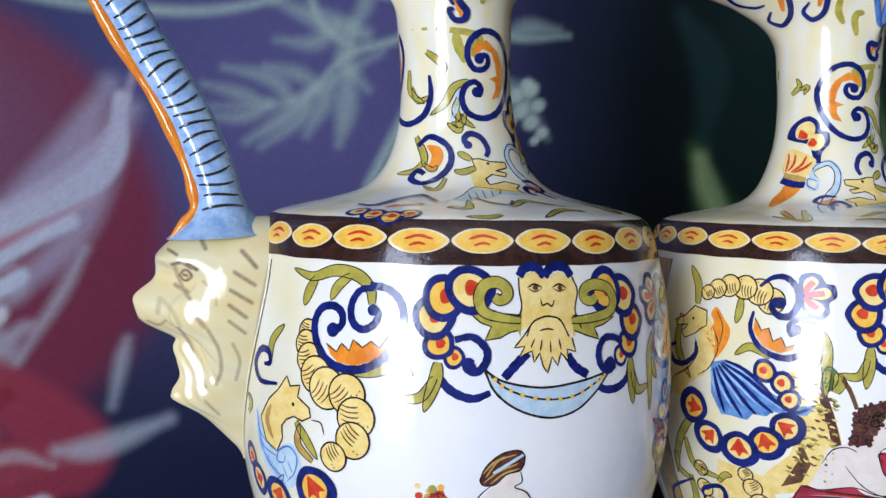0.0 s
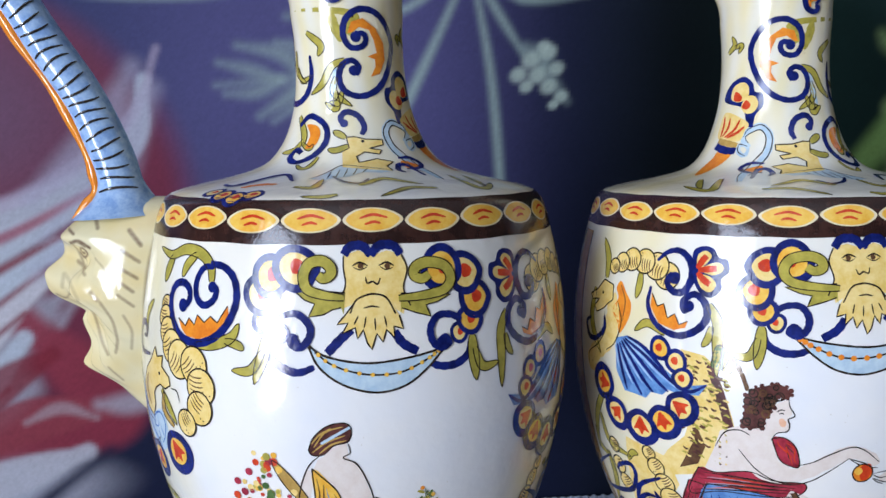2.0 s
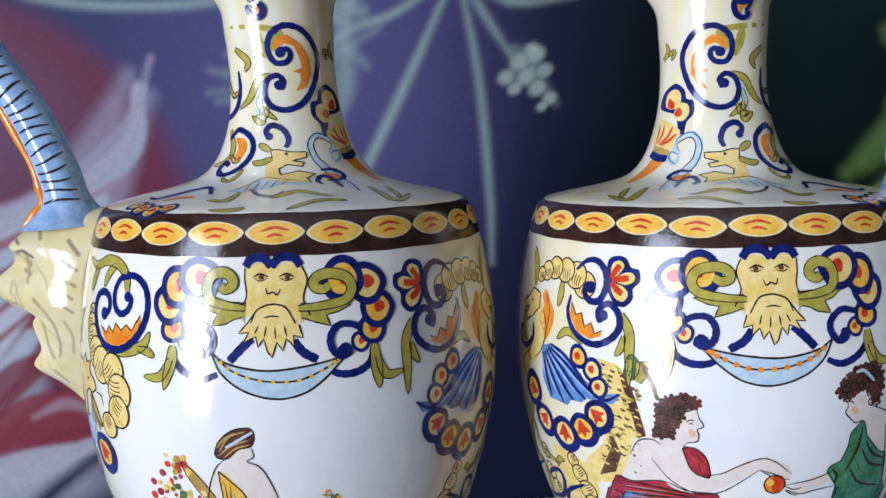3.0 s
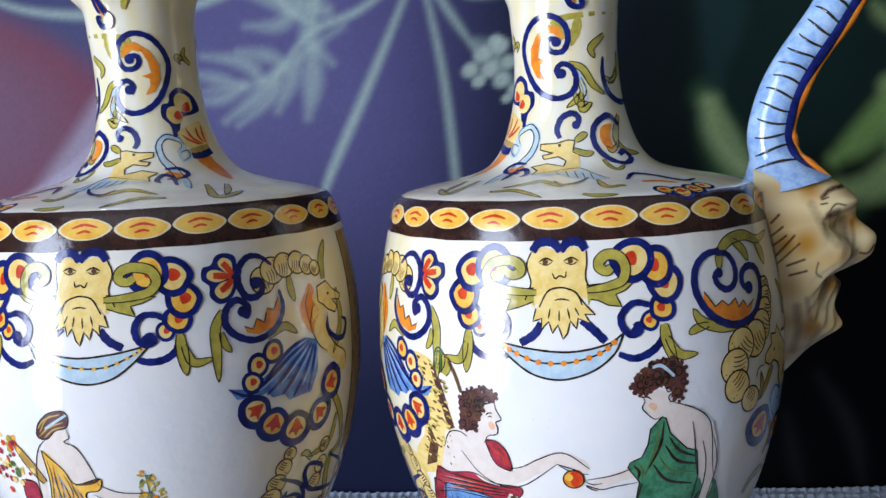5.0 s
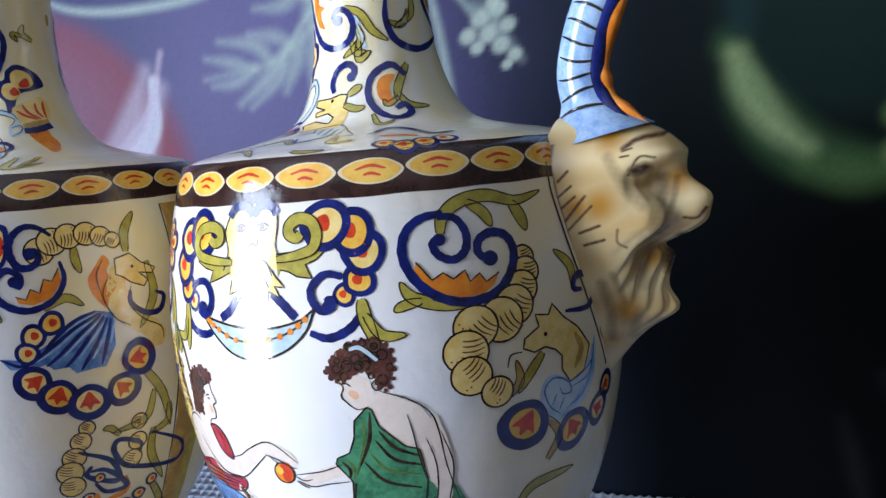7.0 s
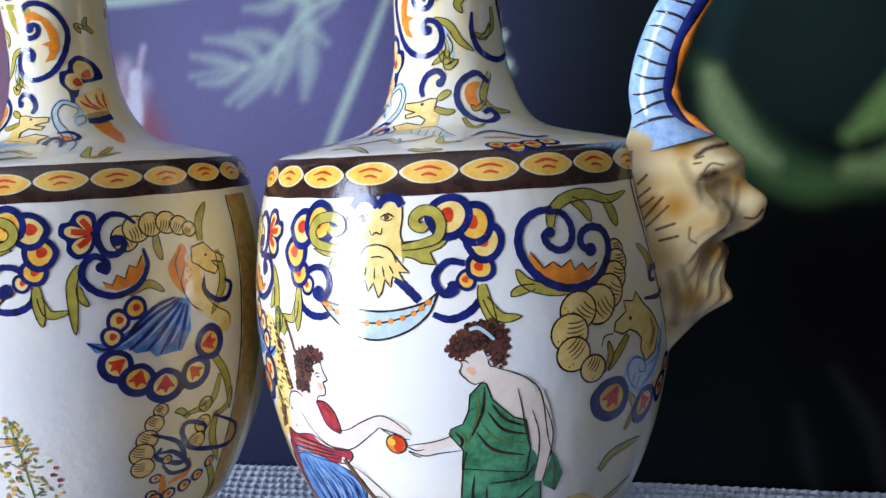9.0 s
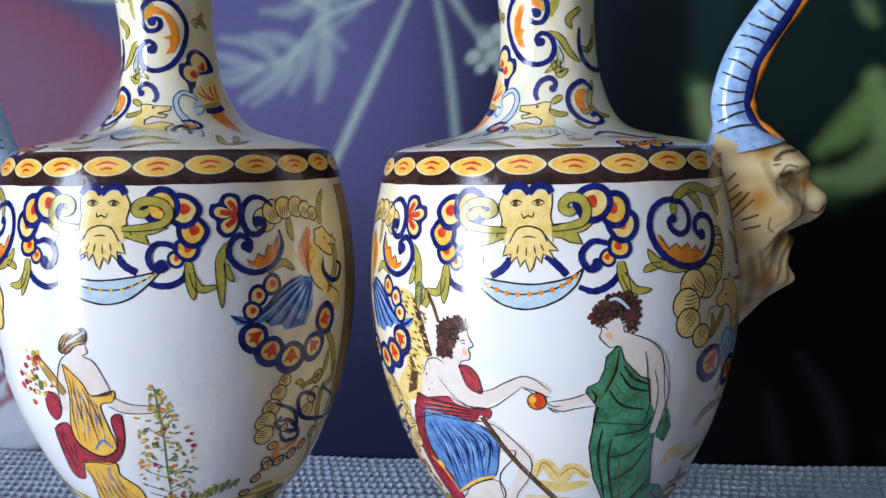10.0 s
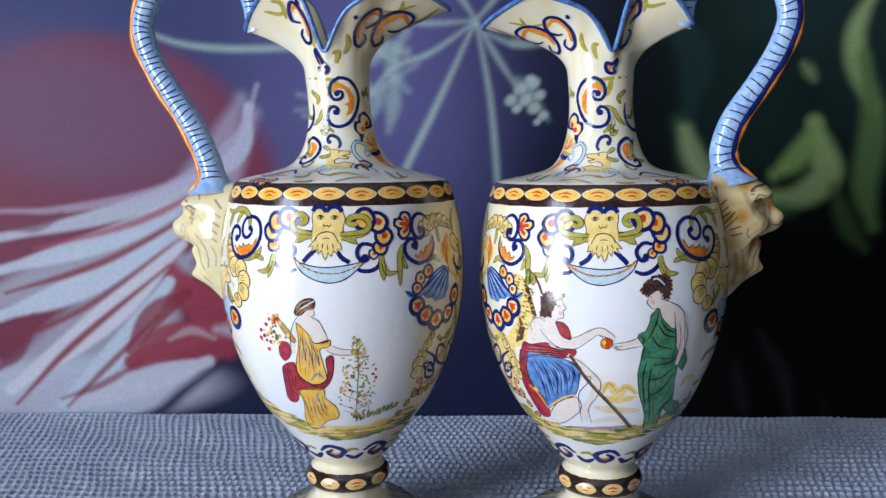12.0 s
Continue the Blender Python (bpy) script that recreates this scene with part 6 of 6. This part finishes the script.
def apple_scene(top):
    """Two draped figures passing an apple, under a tree, as plain fields of colour."""
    rng = random.Random(9)
    P = Paint(-1)
    trunk = [(46.9, -34.8), (39.9, -35.8), (36.9, -38.5), (34.4, -45.5), (32, -53.7), (31.1, -58), (34.7, -63.2), (37.6, -69.7), (43.6, -74.9), (59, -79.7), (52.1, -68.7), (45.9, -62.3), (43.2, -53.6), (45.2, -45.2)]
    P.field("straw", trunk, 1, sharp=True)
    P.field("auburn", [(39.9, -37.4), (36.7, -39.5), (34.1, -46.5), (31.5, -56.9), (33.8, -58.5), (35.8, -50), (38, -42.9)], 1.5, sharp=True)
    P.field("umber", [(44.3, -53.8), (41.3, -60), (39.6, -64.3), (42.1, -70.8), (48.3, -73.7), (42.8, -62.7)], 1.4, sharp=True)
    P.field("straw", [(69, -68.8), (52.2, -71.3), (49.2, -80.4), (60.5, -99.6), (62.8, -109.1), (71.9, -93.8)], 0.8, sharp=True)
    box_a, box_b = [(45.8, -36.7), (32.4, -69.7)]
    for i in range(150):
        a, b = rng.uniform(box_b[0], box_a[0]), rng.uniform(box_b[1], box_a[1])
        P.stroke(rng.choice(["auburn", "olive", "umber", "olive", "straw"]), [(a, b), (a + 0.8, b + rng.uniform(-0.5, 0.8)), (a + 1.7, b + 0.5)], 0.7, 1.8, n=2)
    P.leaf([(36.8, -39.5), (35.4, -35.7), (36, -32.1)], 4.6, "leafgreen", 2)
    P.leaf([(33.9, -40.2), (32.8, -36.9), (34, -34)], 3.6, "olive", 2.2)
    P.stroke("umber", [(32.1, -35.6), (29.9, -39.6), (28, -44.8)], 1.2, 2.4, (0.8, 0.8))
    P.done("tree", top, "ochre tree trunk with brown shading")
    P = Paint(-1)
    P.level = 1
    torso = [(24.6, -55.2), (29.7, -55.7), (35.3, -58.2), (37.4, -65.1), (40.1, -71.5), (33.4, -72.7), (24.8, -74.2), (16.3, -75.5), (16, -69.1), (18.6, -61), (21.9, -57)]
    P.field("bisque", torso, 2, sharp=True)
    P.field("bisque", [(22.7, -49.2), (17.6, -46.2), (16.5, -50.9), (17.7, -52.5), (17.1, -56), (20.5, -56.8), (21.7, -59), (27.3, -58.4), (25.4, -54.9), (23.1, -53.5)], 2, sharp=True)
    P.stroke("line", [(17.6, -46.2), (17.2, -48.6), (15.9, -51.2), (17.5, -52.4), (17.1, -54.1), (17.6, -56.1), (20.3, -57), (21.7, -59.4)], 0.32, 4)
    P.stroke("line", [(20.5, -50.5), (19.5, -49.7), (18.4, -49.8)], 0.3, 4)
    P.stroke("line", [(20, -51), (19.1, -50.7), (18.6, -51.1)], 0.28, 4)
    P.disc("bisque", [(18.9, -51.9)][0], 0.4, 3)
    P.stroke("blush", [(19.5, -52.4), (18.9, -53.6), (18.7, -54.9)], 1.9, 2.4, (0.3, 0.3))
    P.stroke("bisque", [(30.4, -63.7), (23.1, -70.6), (15, -70.2), (6.5, -65.2), (1, -62.1), (-5, -63.7), (-7.3, -66.2)], 4.4, 3, (0.9, 0.4))
    P.stroke("line", [(27.3, -58.4), (30.1, -57.2), (34, -58.5), (36.8, -63.6)], 0.34, 5)
    P.stroke("line", [(30.2, -63.5), (25.5, -69.3), (20.2, -72.5), (14.9, -73.1), (10.3, -71.5), (5.8, -68.1), (1, -64)], 0.34, 5)
    P.stroke("line", [(15.1, -67), (10.6, -65.5), (6.2, -62.8), (0.8, -60.4), (-3, -61.3), (-7.8, -65.3)], 0.34, 5)
    for pts in ([(1, -64), (-2.4, -65.1), (-5.5, -66.3)], [(0.5, -64.4), (-3.6, -66.7), (-7.6, -67.1)]):
        P.stroke("line", pts, 0.3, 5)
    hair = [(29.5, -56), (28.9, -51.6), (28.7, -47.8), (27.3, -44.5), (24.1, -43.1), (20.2, -42.1), (17.3, -44), (17.6, -46.1), (20.5, -46), (21.4, -49), (22.9, -52.4), (24.5, -55.8)]
    P.field("auburn", hair, 3)
    for q in smooth_path(hair, 2, True):
        P.disc("auburn", (q[0] + rng.uniform(-0.4, 0.4), q[1] + rng.uniform(-0.3, 0.3)), rng.uniform(0.5, 0.9), 2.8, n=9)
    for i in range(30):
        q = hair[i % len(hair)]
        m = [(24.1, -48.8)][0]
        k = rng.uniform(0.2, 0.95)
        P.ring(("line", "umber", "line")[i % 3], (m[0] + (q[0] - m[0]) * k, m[1] + (q[1] - m[1]) * k), rng.uniform(0.7, 1.3), 0.3, 4)
    for pts in ([(21.5, -58.7), (18.1, -58.3), (15.1, -61.3), (14, -66.9), (16, -67.3), (19.3, -65.2)], [(42.2, -72), (36.7, -72.5), (27.4, -70.5), (20.7, -72.6), (12.3, -72.8), (12.7, -76.2), (18.6, -78.2), (35, -78.9), (45.7, -81.9)]):
        P.field("crimson", pts, 2.6, 3)
        P.stroke("line", pts + pts[:1], 0.3, 4.4, (1, 1))
    P.folds(["line", "auburn", "red", "mauve"], [(41.2, -73.2), (30.5, -72.7), (13, -73.6)], [(44.4, -80.8), (32.8, -78.1), (14.8, -76.4)], 7, 0.55, 4)
    P.folds(["red", "auburn"], [(20.3, -59), (18.5, -62.3), (15.5, -66.8)], [(17.2, -59.3), (15.3, -62.5), (14.4, -66.5)], 3, 0.6, 4)
    red = [(45.7, -77.4), (40.7, -78.9), (44.2, -89.6), (41.5, -100.8), (35.7, -106.3), (35.8, -117.5), (44.2, -120.3), (48.7, -110.7), (51.2, -95.3)]
    P.field("crimson", red, 2.5, 3)
    P.stroke("line", red + red[:1], 0.3, 4.4, (1, 1))
    P.folds(["line", "auburn", "red"], [(44.8, -79.6), (48.6, -93.6), (45.1, -116.5)], [(41.4, -80), (43, -93.5), (38.1, -115)], 5, 0.5, 3.4)
    skirt = [(39.8, -77.2), (30, -77.1), (18.4, -78.7), (10.1, -82.6), (10.9, -89.9), (14.1, -100), (22.3, -104.2), (35.7, -112.5), (36.9, -105.4), (42.1, -98), (43.5, -87.4)]
    P.field("cloth_blue", skirt, 3.5, 3)
    P.stroke("line", skirt + skirt[:1], 0.3, 5.2, (1, 1))
    P.folds(["cobalt", "line", "cobalt", "skyblue", "cobalt", "skyblue"], [(39.2, -80.6), (35.8, -94.2), (34.7, -110)], [(20.6, -79), (11.6, -84.3), (14.4, -98.8)], 15, 0.75, 4.5)
    P.stroke("yellow", [(45.7, -98.8), (40, -103.8), (36, -112.6)], 1.0, 5.5)
    P.stroke("yellow", [(36, -112.6), (23.1, -103.9), (14.1, -100)], 1.2, 5.5)
    P.disc("yellow", [(41, -100.9)][0], 1.6, 5.6)
    knee = [(34, -114.6), (26.6, -107.2), (15.1, -101.9), (11.4, -105.6), (13.5, -112.3), (26.5, -121.9), (39, -124.5)]
    P.field("bisque", knee, 3)
    P.stroke("line", knee, 0.32, 5, (1, 1))
    P.stroke("bisque", [(10.8, -82.7), (1.4, -90.1), (3.5, -100.9), (9.7, -110.5), (9.1, -118.4)], 4.6, 2.6, (0.9, 0.6))
    P.stroke("line", [(17.2, -77.5), (10.3, -79.1), (1.8, -87.3), (-0.8, -92.5), (1.1, -99.9), (6.6, -108.8), (5.5, -119.1)], 0.32, 5)
    P.stroke("line", [(10.4, -88.7), (5, -87.8), (5.8, -91.2), (12, -99.4), (12.4, -110.8), (12, -118.7)], 0.32, 5)
    P.stroke("bisque", [(16.4, -76.6), (9.9, -79.9), (7.4, -86.4), (6.5, -90.4)], 3.0, 3.2, (0.9, 0.6))
    P.stroke("line", [(16.6, -79.3), (12.2, -82.8), (10.6, -90.7)], 0.3, 5)
    P.stroke("umber", [(15.3, -76.2), (3.3, -94.8), (-22.6, -123.3)], 1.1, 5.6, (1, 1))
    P.stroke("line", [(14.6, -75.7), (2.6, -93.9), (-24, -122.9)], 0.35, 5.8, (1, 1))
    P.done("draped_figure", top, "seated figure in red and blue drapery as flat colour")
    P = Paint(-1)
    P.disc("orange", [(-3.4, -68.7)][0], 2.9, 6)
    P.field("red", [(-2.5, -66.8), (-5, -65.7), (-6.1, -68.2), (-4.8, -70.9), (-3, -70.7)], 6.4)
    P.disc("yellow", [(-2.1, -68.1)][0], 1.2, 6.6)
    P.ring("line", [(-3.4, -68.7)][0], 2.9, 0.35, 6.8)
    P.done("apple", top, "red and yellow apple")
    P = Paint(-1)
    P.level = 1
    back = [(-27.4, -48.4), (-30.9, -46.7), (-34.1, -48.1), (-39.8, -51.3), (-43, -56.6), (-44.7, -66.9), (-44.6, -80.3), (-39, -70.9), (-37.8, -63), (-35.4, -61.4), (-29.7, -54.5), (-28.6, -50.8)]
    P.field("bisque", back, 2, sharp=True)
    P.field("bisque", [(-21.7, -43.9), (-24.7, -41.9), (-28.8, -43.5), (-29.8, -47), (-27.8, -50.7), (-25.4, -51), (-23, -49.1)], 2, sharp=True)
    P.stroke("line", [(-21.7, -43.4), (-22.7, -45.5), (-22, -47.4), (-23.2, -49.1), (-25.4, -51), (-27.8, -50.5)], 0.32, 4)
    P.stroke("line", [(-22.1, -44.5), (-23.5, -44.4), (-24.5, -45.2)], 0.34, 4)
    P.stroke("blush", [(-23.9, -46.5), (-25.1, -47.3), (-25.9, -48.3)], 1.9, 2.4, (0.3, 0.3))
    P.stroke("bisque", [(-22.6, -67), (-17.7, -67.6), (-12.7, -69.5), (-8.8, -71.1)], 3.4, 2.5, (0.9, 0.6))
    P.stroke("line", [(-19.9, -65.5), (-14.5, -67.5), (-6.7, -69)], 0.32, 5)
    P.stroke("line", [(-21.5, -70.4), (-15.4, -71.2), (-11, -72.1), (-6.6, -70.6)], 0.32, 5)
    for pts in ([(-6.3, -69.3), (-8.8, -70.5), (-11.3, -70)], [(-6.6, -70.8), (-8.5, -72.1), (-10.1, -72.6)]):
        P.stroke("line", pts, 0.28, 5)
    P.stroke("line", [(-30.9, -46.7), (-37.5, -49.5), (-41.7, -53), (-43.5, -57.9), (-45.1, -68.3), (-48.3, -79.8)], 0.36, 5.6)
    P.stroke("line", [(-36.6, -53.1), (-37.6, -58.1), (-38.5, -64.4), (-39.9, -71.1)], 0.34, 5.6)
    hair = [(-19.1, -41.5), (-20.3, -38.8), (-22.3, -37.3), (-24.4, -34.9), (-28.2, -33.7), (-31.9, -34.3), (-34.4, -37.4), (-34.5, -41.3), (-33.3, -45.7), (-30.9, -46.1), (-29.9, -43), (-27.6, -41.4), (-24.6, -43), (-21.5, -43.9)]
    P.field("auburn", hair, 3, sharp=True)
    for q in smooth_path(hair, 2, True):
        P.disc("auburn", (q[0] + rng.uniform(-0.4, 0.4), q[1] + rng.uniform(-0.3, 0.3)), rng.uniform(0.5, 0.9), 2.8, n=9)
    m0 = [(-27.7, -38.9)][0]
    for i in range(34):
        q = hair[i % len(hair)]
        k = rng.uniform(0.25, 0.95)
        P.ring(("line", "umber", "line")[i % 3], (m0[0] + (q[0] - m0[0]) * k, m0[1] + (q[1] - m0[1]) * k), rng.uniform(0.7, 1.3), 0.28, 4)
    P.stroke("paleblue", [(-24.9, -36.1), (-27.5, -35.9), (-31.1, -39.2)], 1.0, 4.5, (0.7, 0.7))
    upper = [(-27.4, -50.7), (-28.6, -51.1), (-29.9, -55.7), (-35.4, -61.4), (-38.8, -62.6), (-40.2, -71.1), (-39.1, -79), (-24.4, -76.6), (-21.1, -76.3), (-21.8, -70.4), (-18.3, -65.4), (-18.9, -63.8), (-22.1, -62.4), (-23.7, -58.6), (-24.3, -53.9)]
    P.field("green", upper, 3, sharp=True)
    P.stroke("line", upper + upper[:1], 0.32, 5, (1, 1), sharp=True)
    lower = [(-22.5, -71), (-34.4, -70), (-41.4, -72.6), (-43.6, -82), (-44.8, -92.7), (-49.1, -105.3), (-43.5, -111), (-46.2, -126.5), (-34.7, -125.8), (-30.4, -113.6), (-23, -98.8), (-20.3, -86.1), (-21.3, -76.8)]
    P.field("green", lower, 2.9, 3)
    P.stroke("line", lower[3:] + lower[:1], 0.32, 5, (1, 1), sharp=True)
    P.field("green", [(-42.3, -70.9), (-47.7, -74.6), (-50.8, -81.6), (-49, -87.6), (-44.9, -84.6)], 2.8, sharp=True)
    P.field("green", [(-43.5, -111), (-48.6, -105.5), (-56.5, -107.9), (-72.1, -121), (-81.3, -131), (-51, -116.2)], 2.8, sharp=True)
    for i, pts in enumerate(([(-28.1, -51.9), (-27.3, -59), (-24.3, -66.1)], [(-26.5, -52.9), (-25.9, -60.1), (-23.2, -68.6)], [(-29.7, -56.9), (-33.1, -61.6), (-38.5, -64.4)], [(-28.6, -59.2), (-32.6, -64.7), (-39.1, -67)], [(-27, -62.6), (-31, -67.6), (-38.9, -69.6)], [(-25.4, -65), (-30, -70.7), (-38.5, -73.4)], [(-19.9, -64.7), (-21.6, -67.1), (-21.2, -69.7)], [(-21.2, -64.1), (-22.7, -66.7), (-22.3, -69.8)],
                            [(-24.4, -78.5), (-23.9, -90.4), (-29.5, -110.6)], [(-27.8, -82.6), (-28.2, -94.9), (-35.9, -118.7)], [(-32.1, -85), (-33.1, -99.7), (-40.6, -123.5)], [(-41.5, -84.1), (-35.2, -89.3), (-27.3, -90.6)], [(-42.3, -88.2), (-37.5, -96.9), (-28.7, -101.4)], [(-44.5, -96.9), (-40.5, -105.1), (-30.9, -110.7)], [(-41.8, -76.4), (-38.5, -80.8), (-28.6, -81.7)], [(-47.2, -103.9), (-42.7, -110), (-40.7, -114.4)], [(-44, -74.8), (-48.2, -81.1), (-47.4, -86.1)], [(-51.4, -109.1), (-63.7, -118.9), (-81.7, -130.5)])):
        P.stroke(("line", "leafgreen", "line")[i % 3], pts, 0.75, 4.4, (0.15, 0.3))
    P.stroke("bisque", [(-41.9, -54.7), (-44.6, -65.7), (-44.3, -75.8), (-42.9, -82.7)], 3.8, 5.2, (0.9, 0.5))
    P.stroke("line", [(-44, -58.5), (-46.6, -67.8), (-45.5, -76.9), (-44.1, -83.7)], 0.34, 5.6)
    P.stroke("line", [(-40.5, -59.8), (-42.5, -67.3), (-42.4, -75.6), (-40.7, -81.1)], 0.34, 5.6)
    P.stroke("bisque", [(-32.5, -126.1), (-38.4, -125.8), (-49.5, -129)], 1.4, 3)
    P.done("draped_figure", top, "standing figure in green drapery as flat colour")
    P = Paint(-1)
    for pts, w, mat in (([(-1.4, -98.5), (-5, -92.4), (-10.9, -98.3), (-15.3, -94.1), (-21.8, -98.7)], 5.0, "straw"), ([(-2.4, -100.6), (-10.4, -102.7), (-22.2, -100.9)], 4.5, "straw"), ([(3.6, -107.7), (-8.9, -109.6), (-26.6, -110.3)], 5.0, "cream"), ([(25.7, -125.7), (4.4, -125.8), (-27.8, -121.8)], 6.0, "mauve"), ([(6.4, -118.9), (-9.5, -115.7), (-19.5, -119.8)], 4.0, "bisque"), ([(-52.3, -98.2), (-56.8, -92.7), (-73.9, -100.7)], 4.0, "straw")):
        P.stroke(mat, pts, w, 1, (0.2, 0.2))
    for pts in ([(-2, -98.4), (-5.1, -91.9), (-10.3, -97.9)], [(-10.3, -97.9), (-15.3, -94.1), (-21, -98.6)]):
        P.stroke("ochre", pts, 0.6, 3)
    P.done("landscape", top, "pale yellow and mauve painted landscape")


def lower_edges(top, side):
    """Leaves, beads and curls that close the painted field towards the foot."""
    P = Paint(side)
    for c, r in (([(58.3, -99.2)], 2.2), ([(57.1, -106.4)], 2.4), ([(53.8, -113.6)], 2.4), ([(49.4, -120)], 2.2), ([(44.9, -126.4)], 2.0), ([(62.3, -92)], 2.0)):
        P.eye(c, r)
    P.done("bead_garland", top, "cobalt garland of yellow and red beads")
    P = Paint(side)
    P.stroke("cobalt", [(56, -80), (66.5, -86.4), (68.9, -95.2), (58.5, -90.4), (59.9, -86.4)], 1.6, 4)
    P.stroke("cobalt", [(55, -132), (73.4, -134.4), (91.9, -144), (82.1, -146.4)], 1.5, 4)
    P.stroke("cobalt", [(-62.6, -108.8), (-84, -111.2), (-84.5, -116.8), (-84.1, -120.8), (-73.6, -113.6)], 1.6, 4)
    P.stroke("cobalt", [(-64.1, -122.4), (-83.5, -122.4), (-81, -125.6), (-81, -130.4)], 1.5, 4)
    P.stroke("orange", [(61, -98.4), (61.1, -106.4), (53.7, -111.2)], 2.4, 2.5)
    P.done("curl", top, "cobalt curl")
    P = Paint(side)
    for pts, w in (([(74.9, -51.2), (84.7, -65.6), (88.8, -80)], 3.0), ([(81.6, -78.4), (81.5, -88.8), (88.4, -101.6)], 3.0), ([(84.1, -20.8), (84.8, -32), (78.6, -42.4)], 3.0), ([(82.3, -100), (89.8, -113.6), (86.3, -123.2)], 2.8), ([(73.1, -128), (77.6, -140.8), (58.4, -142.4)], 2.6),
                   ([(-64.9, -84.8), (-69.9, -80), (-84.6, -79.2)], 3.0), ([(-65.6, -99.2), (-76.6, -97.6), (-87.1, -93.6)], 2.8), ([(-73.5, -73.6), (-77.1, -67.2), (-71.2, -60)], 2.6), ([(-61.2, -113.6), (-69.1, -109.6), (-67.4, -103.2)], 2.4), ([(-59.7, -53.6), (-64.4, -49.6), (-63.7, -44)], 2.4)):
        P.leaf(pts, w, "olive" if w > 2.7 else "ochre")
    P.done("leaves", top, "olive pointed leaf")
    P = Paint(side)
    P.shells([(76.4, -74.4), (75.8, -81.6), (73.9, -88)], (2.4, 2.8, 3.0))
    P.done("ribbed_tail", top, "straw-yellow ribbed tail")


def paint_all(top, side):
    bands(top, side)
    Paint.shift = 0.0 if side > 0 else -2.0
    mask_ornament(top, side)
    Paint.shift = 0.0
    spout_side(top, side)
    Paint.stretch = 1.0 if side > 0 else 1.1
    handle_side(top, side)
    Paint.stretch = 1.0
    neck_painting(top, side)
    lower_edges(top, side)
    ground_and_foot(top, side)


EWER_A = ewer(1, "glazed white faience ewer painted with flower-gathering scene, blue handle")
paint_all(EWER_A, 1)
gathering_scene(EWER_A)
EWER_A.matrix_world = pose(-0.0752, 0.028, 0, 0, 0, 1)
EWER_B = ewer(-1, "glazed white faience ewer painted with apple-giving scene, blue handle")
paint_all(EWER_B, -1)
apple_scene(EWER_B)
EWER_B.matrix_world = pose(0.0752, 0.0265, -0.001, 0, -0.6, -9)
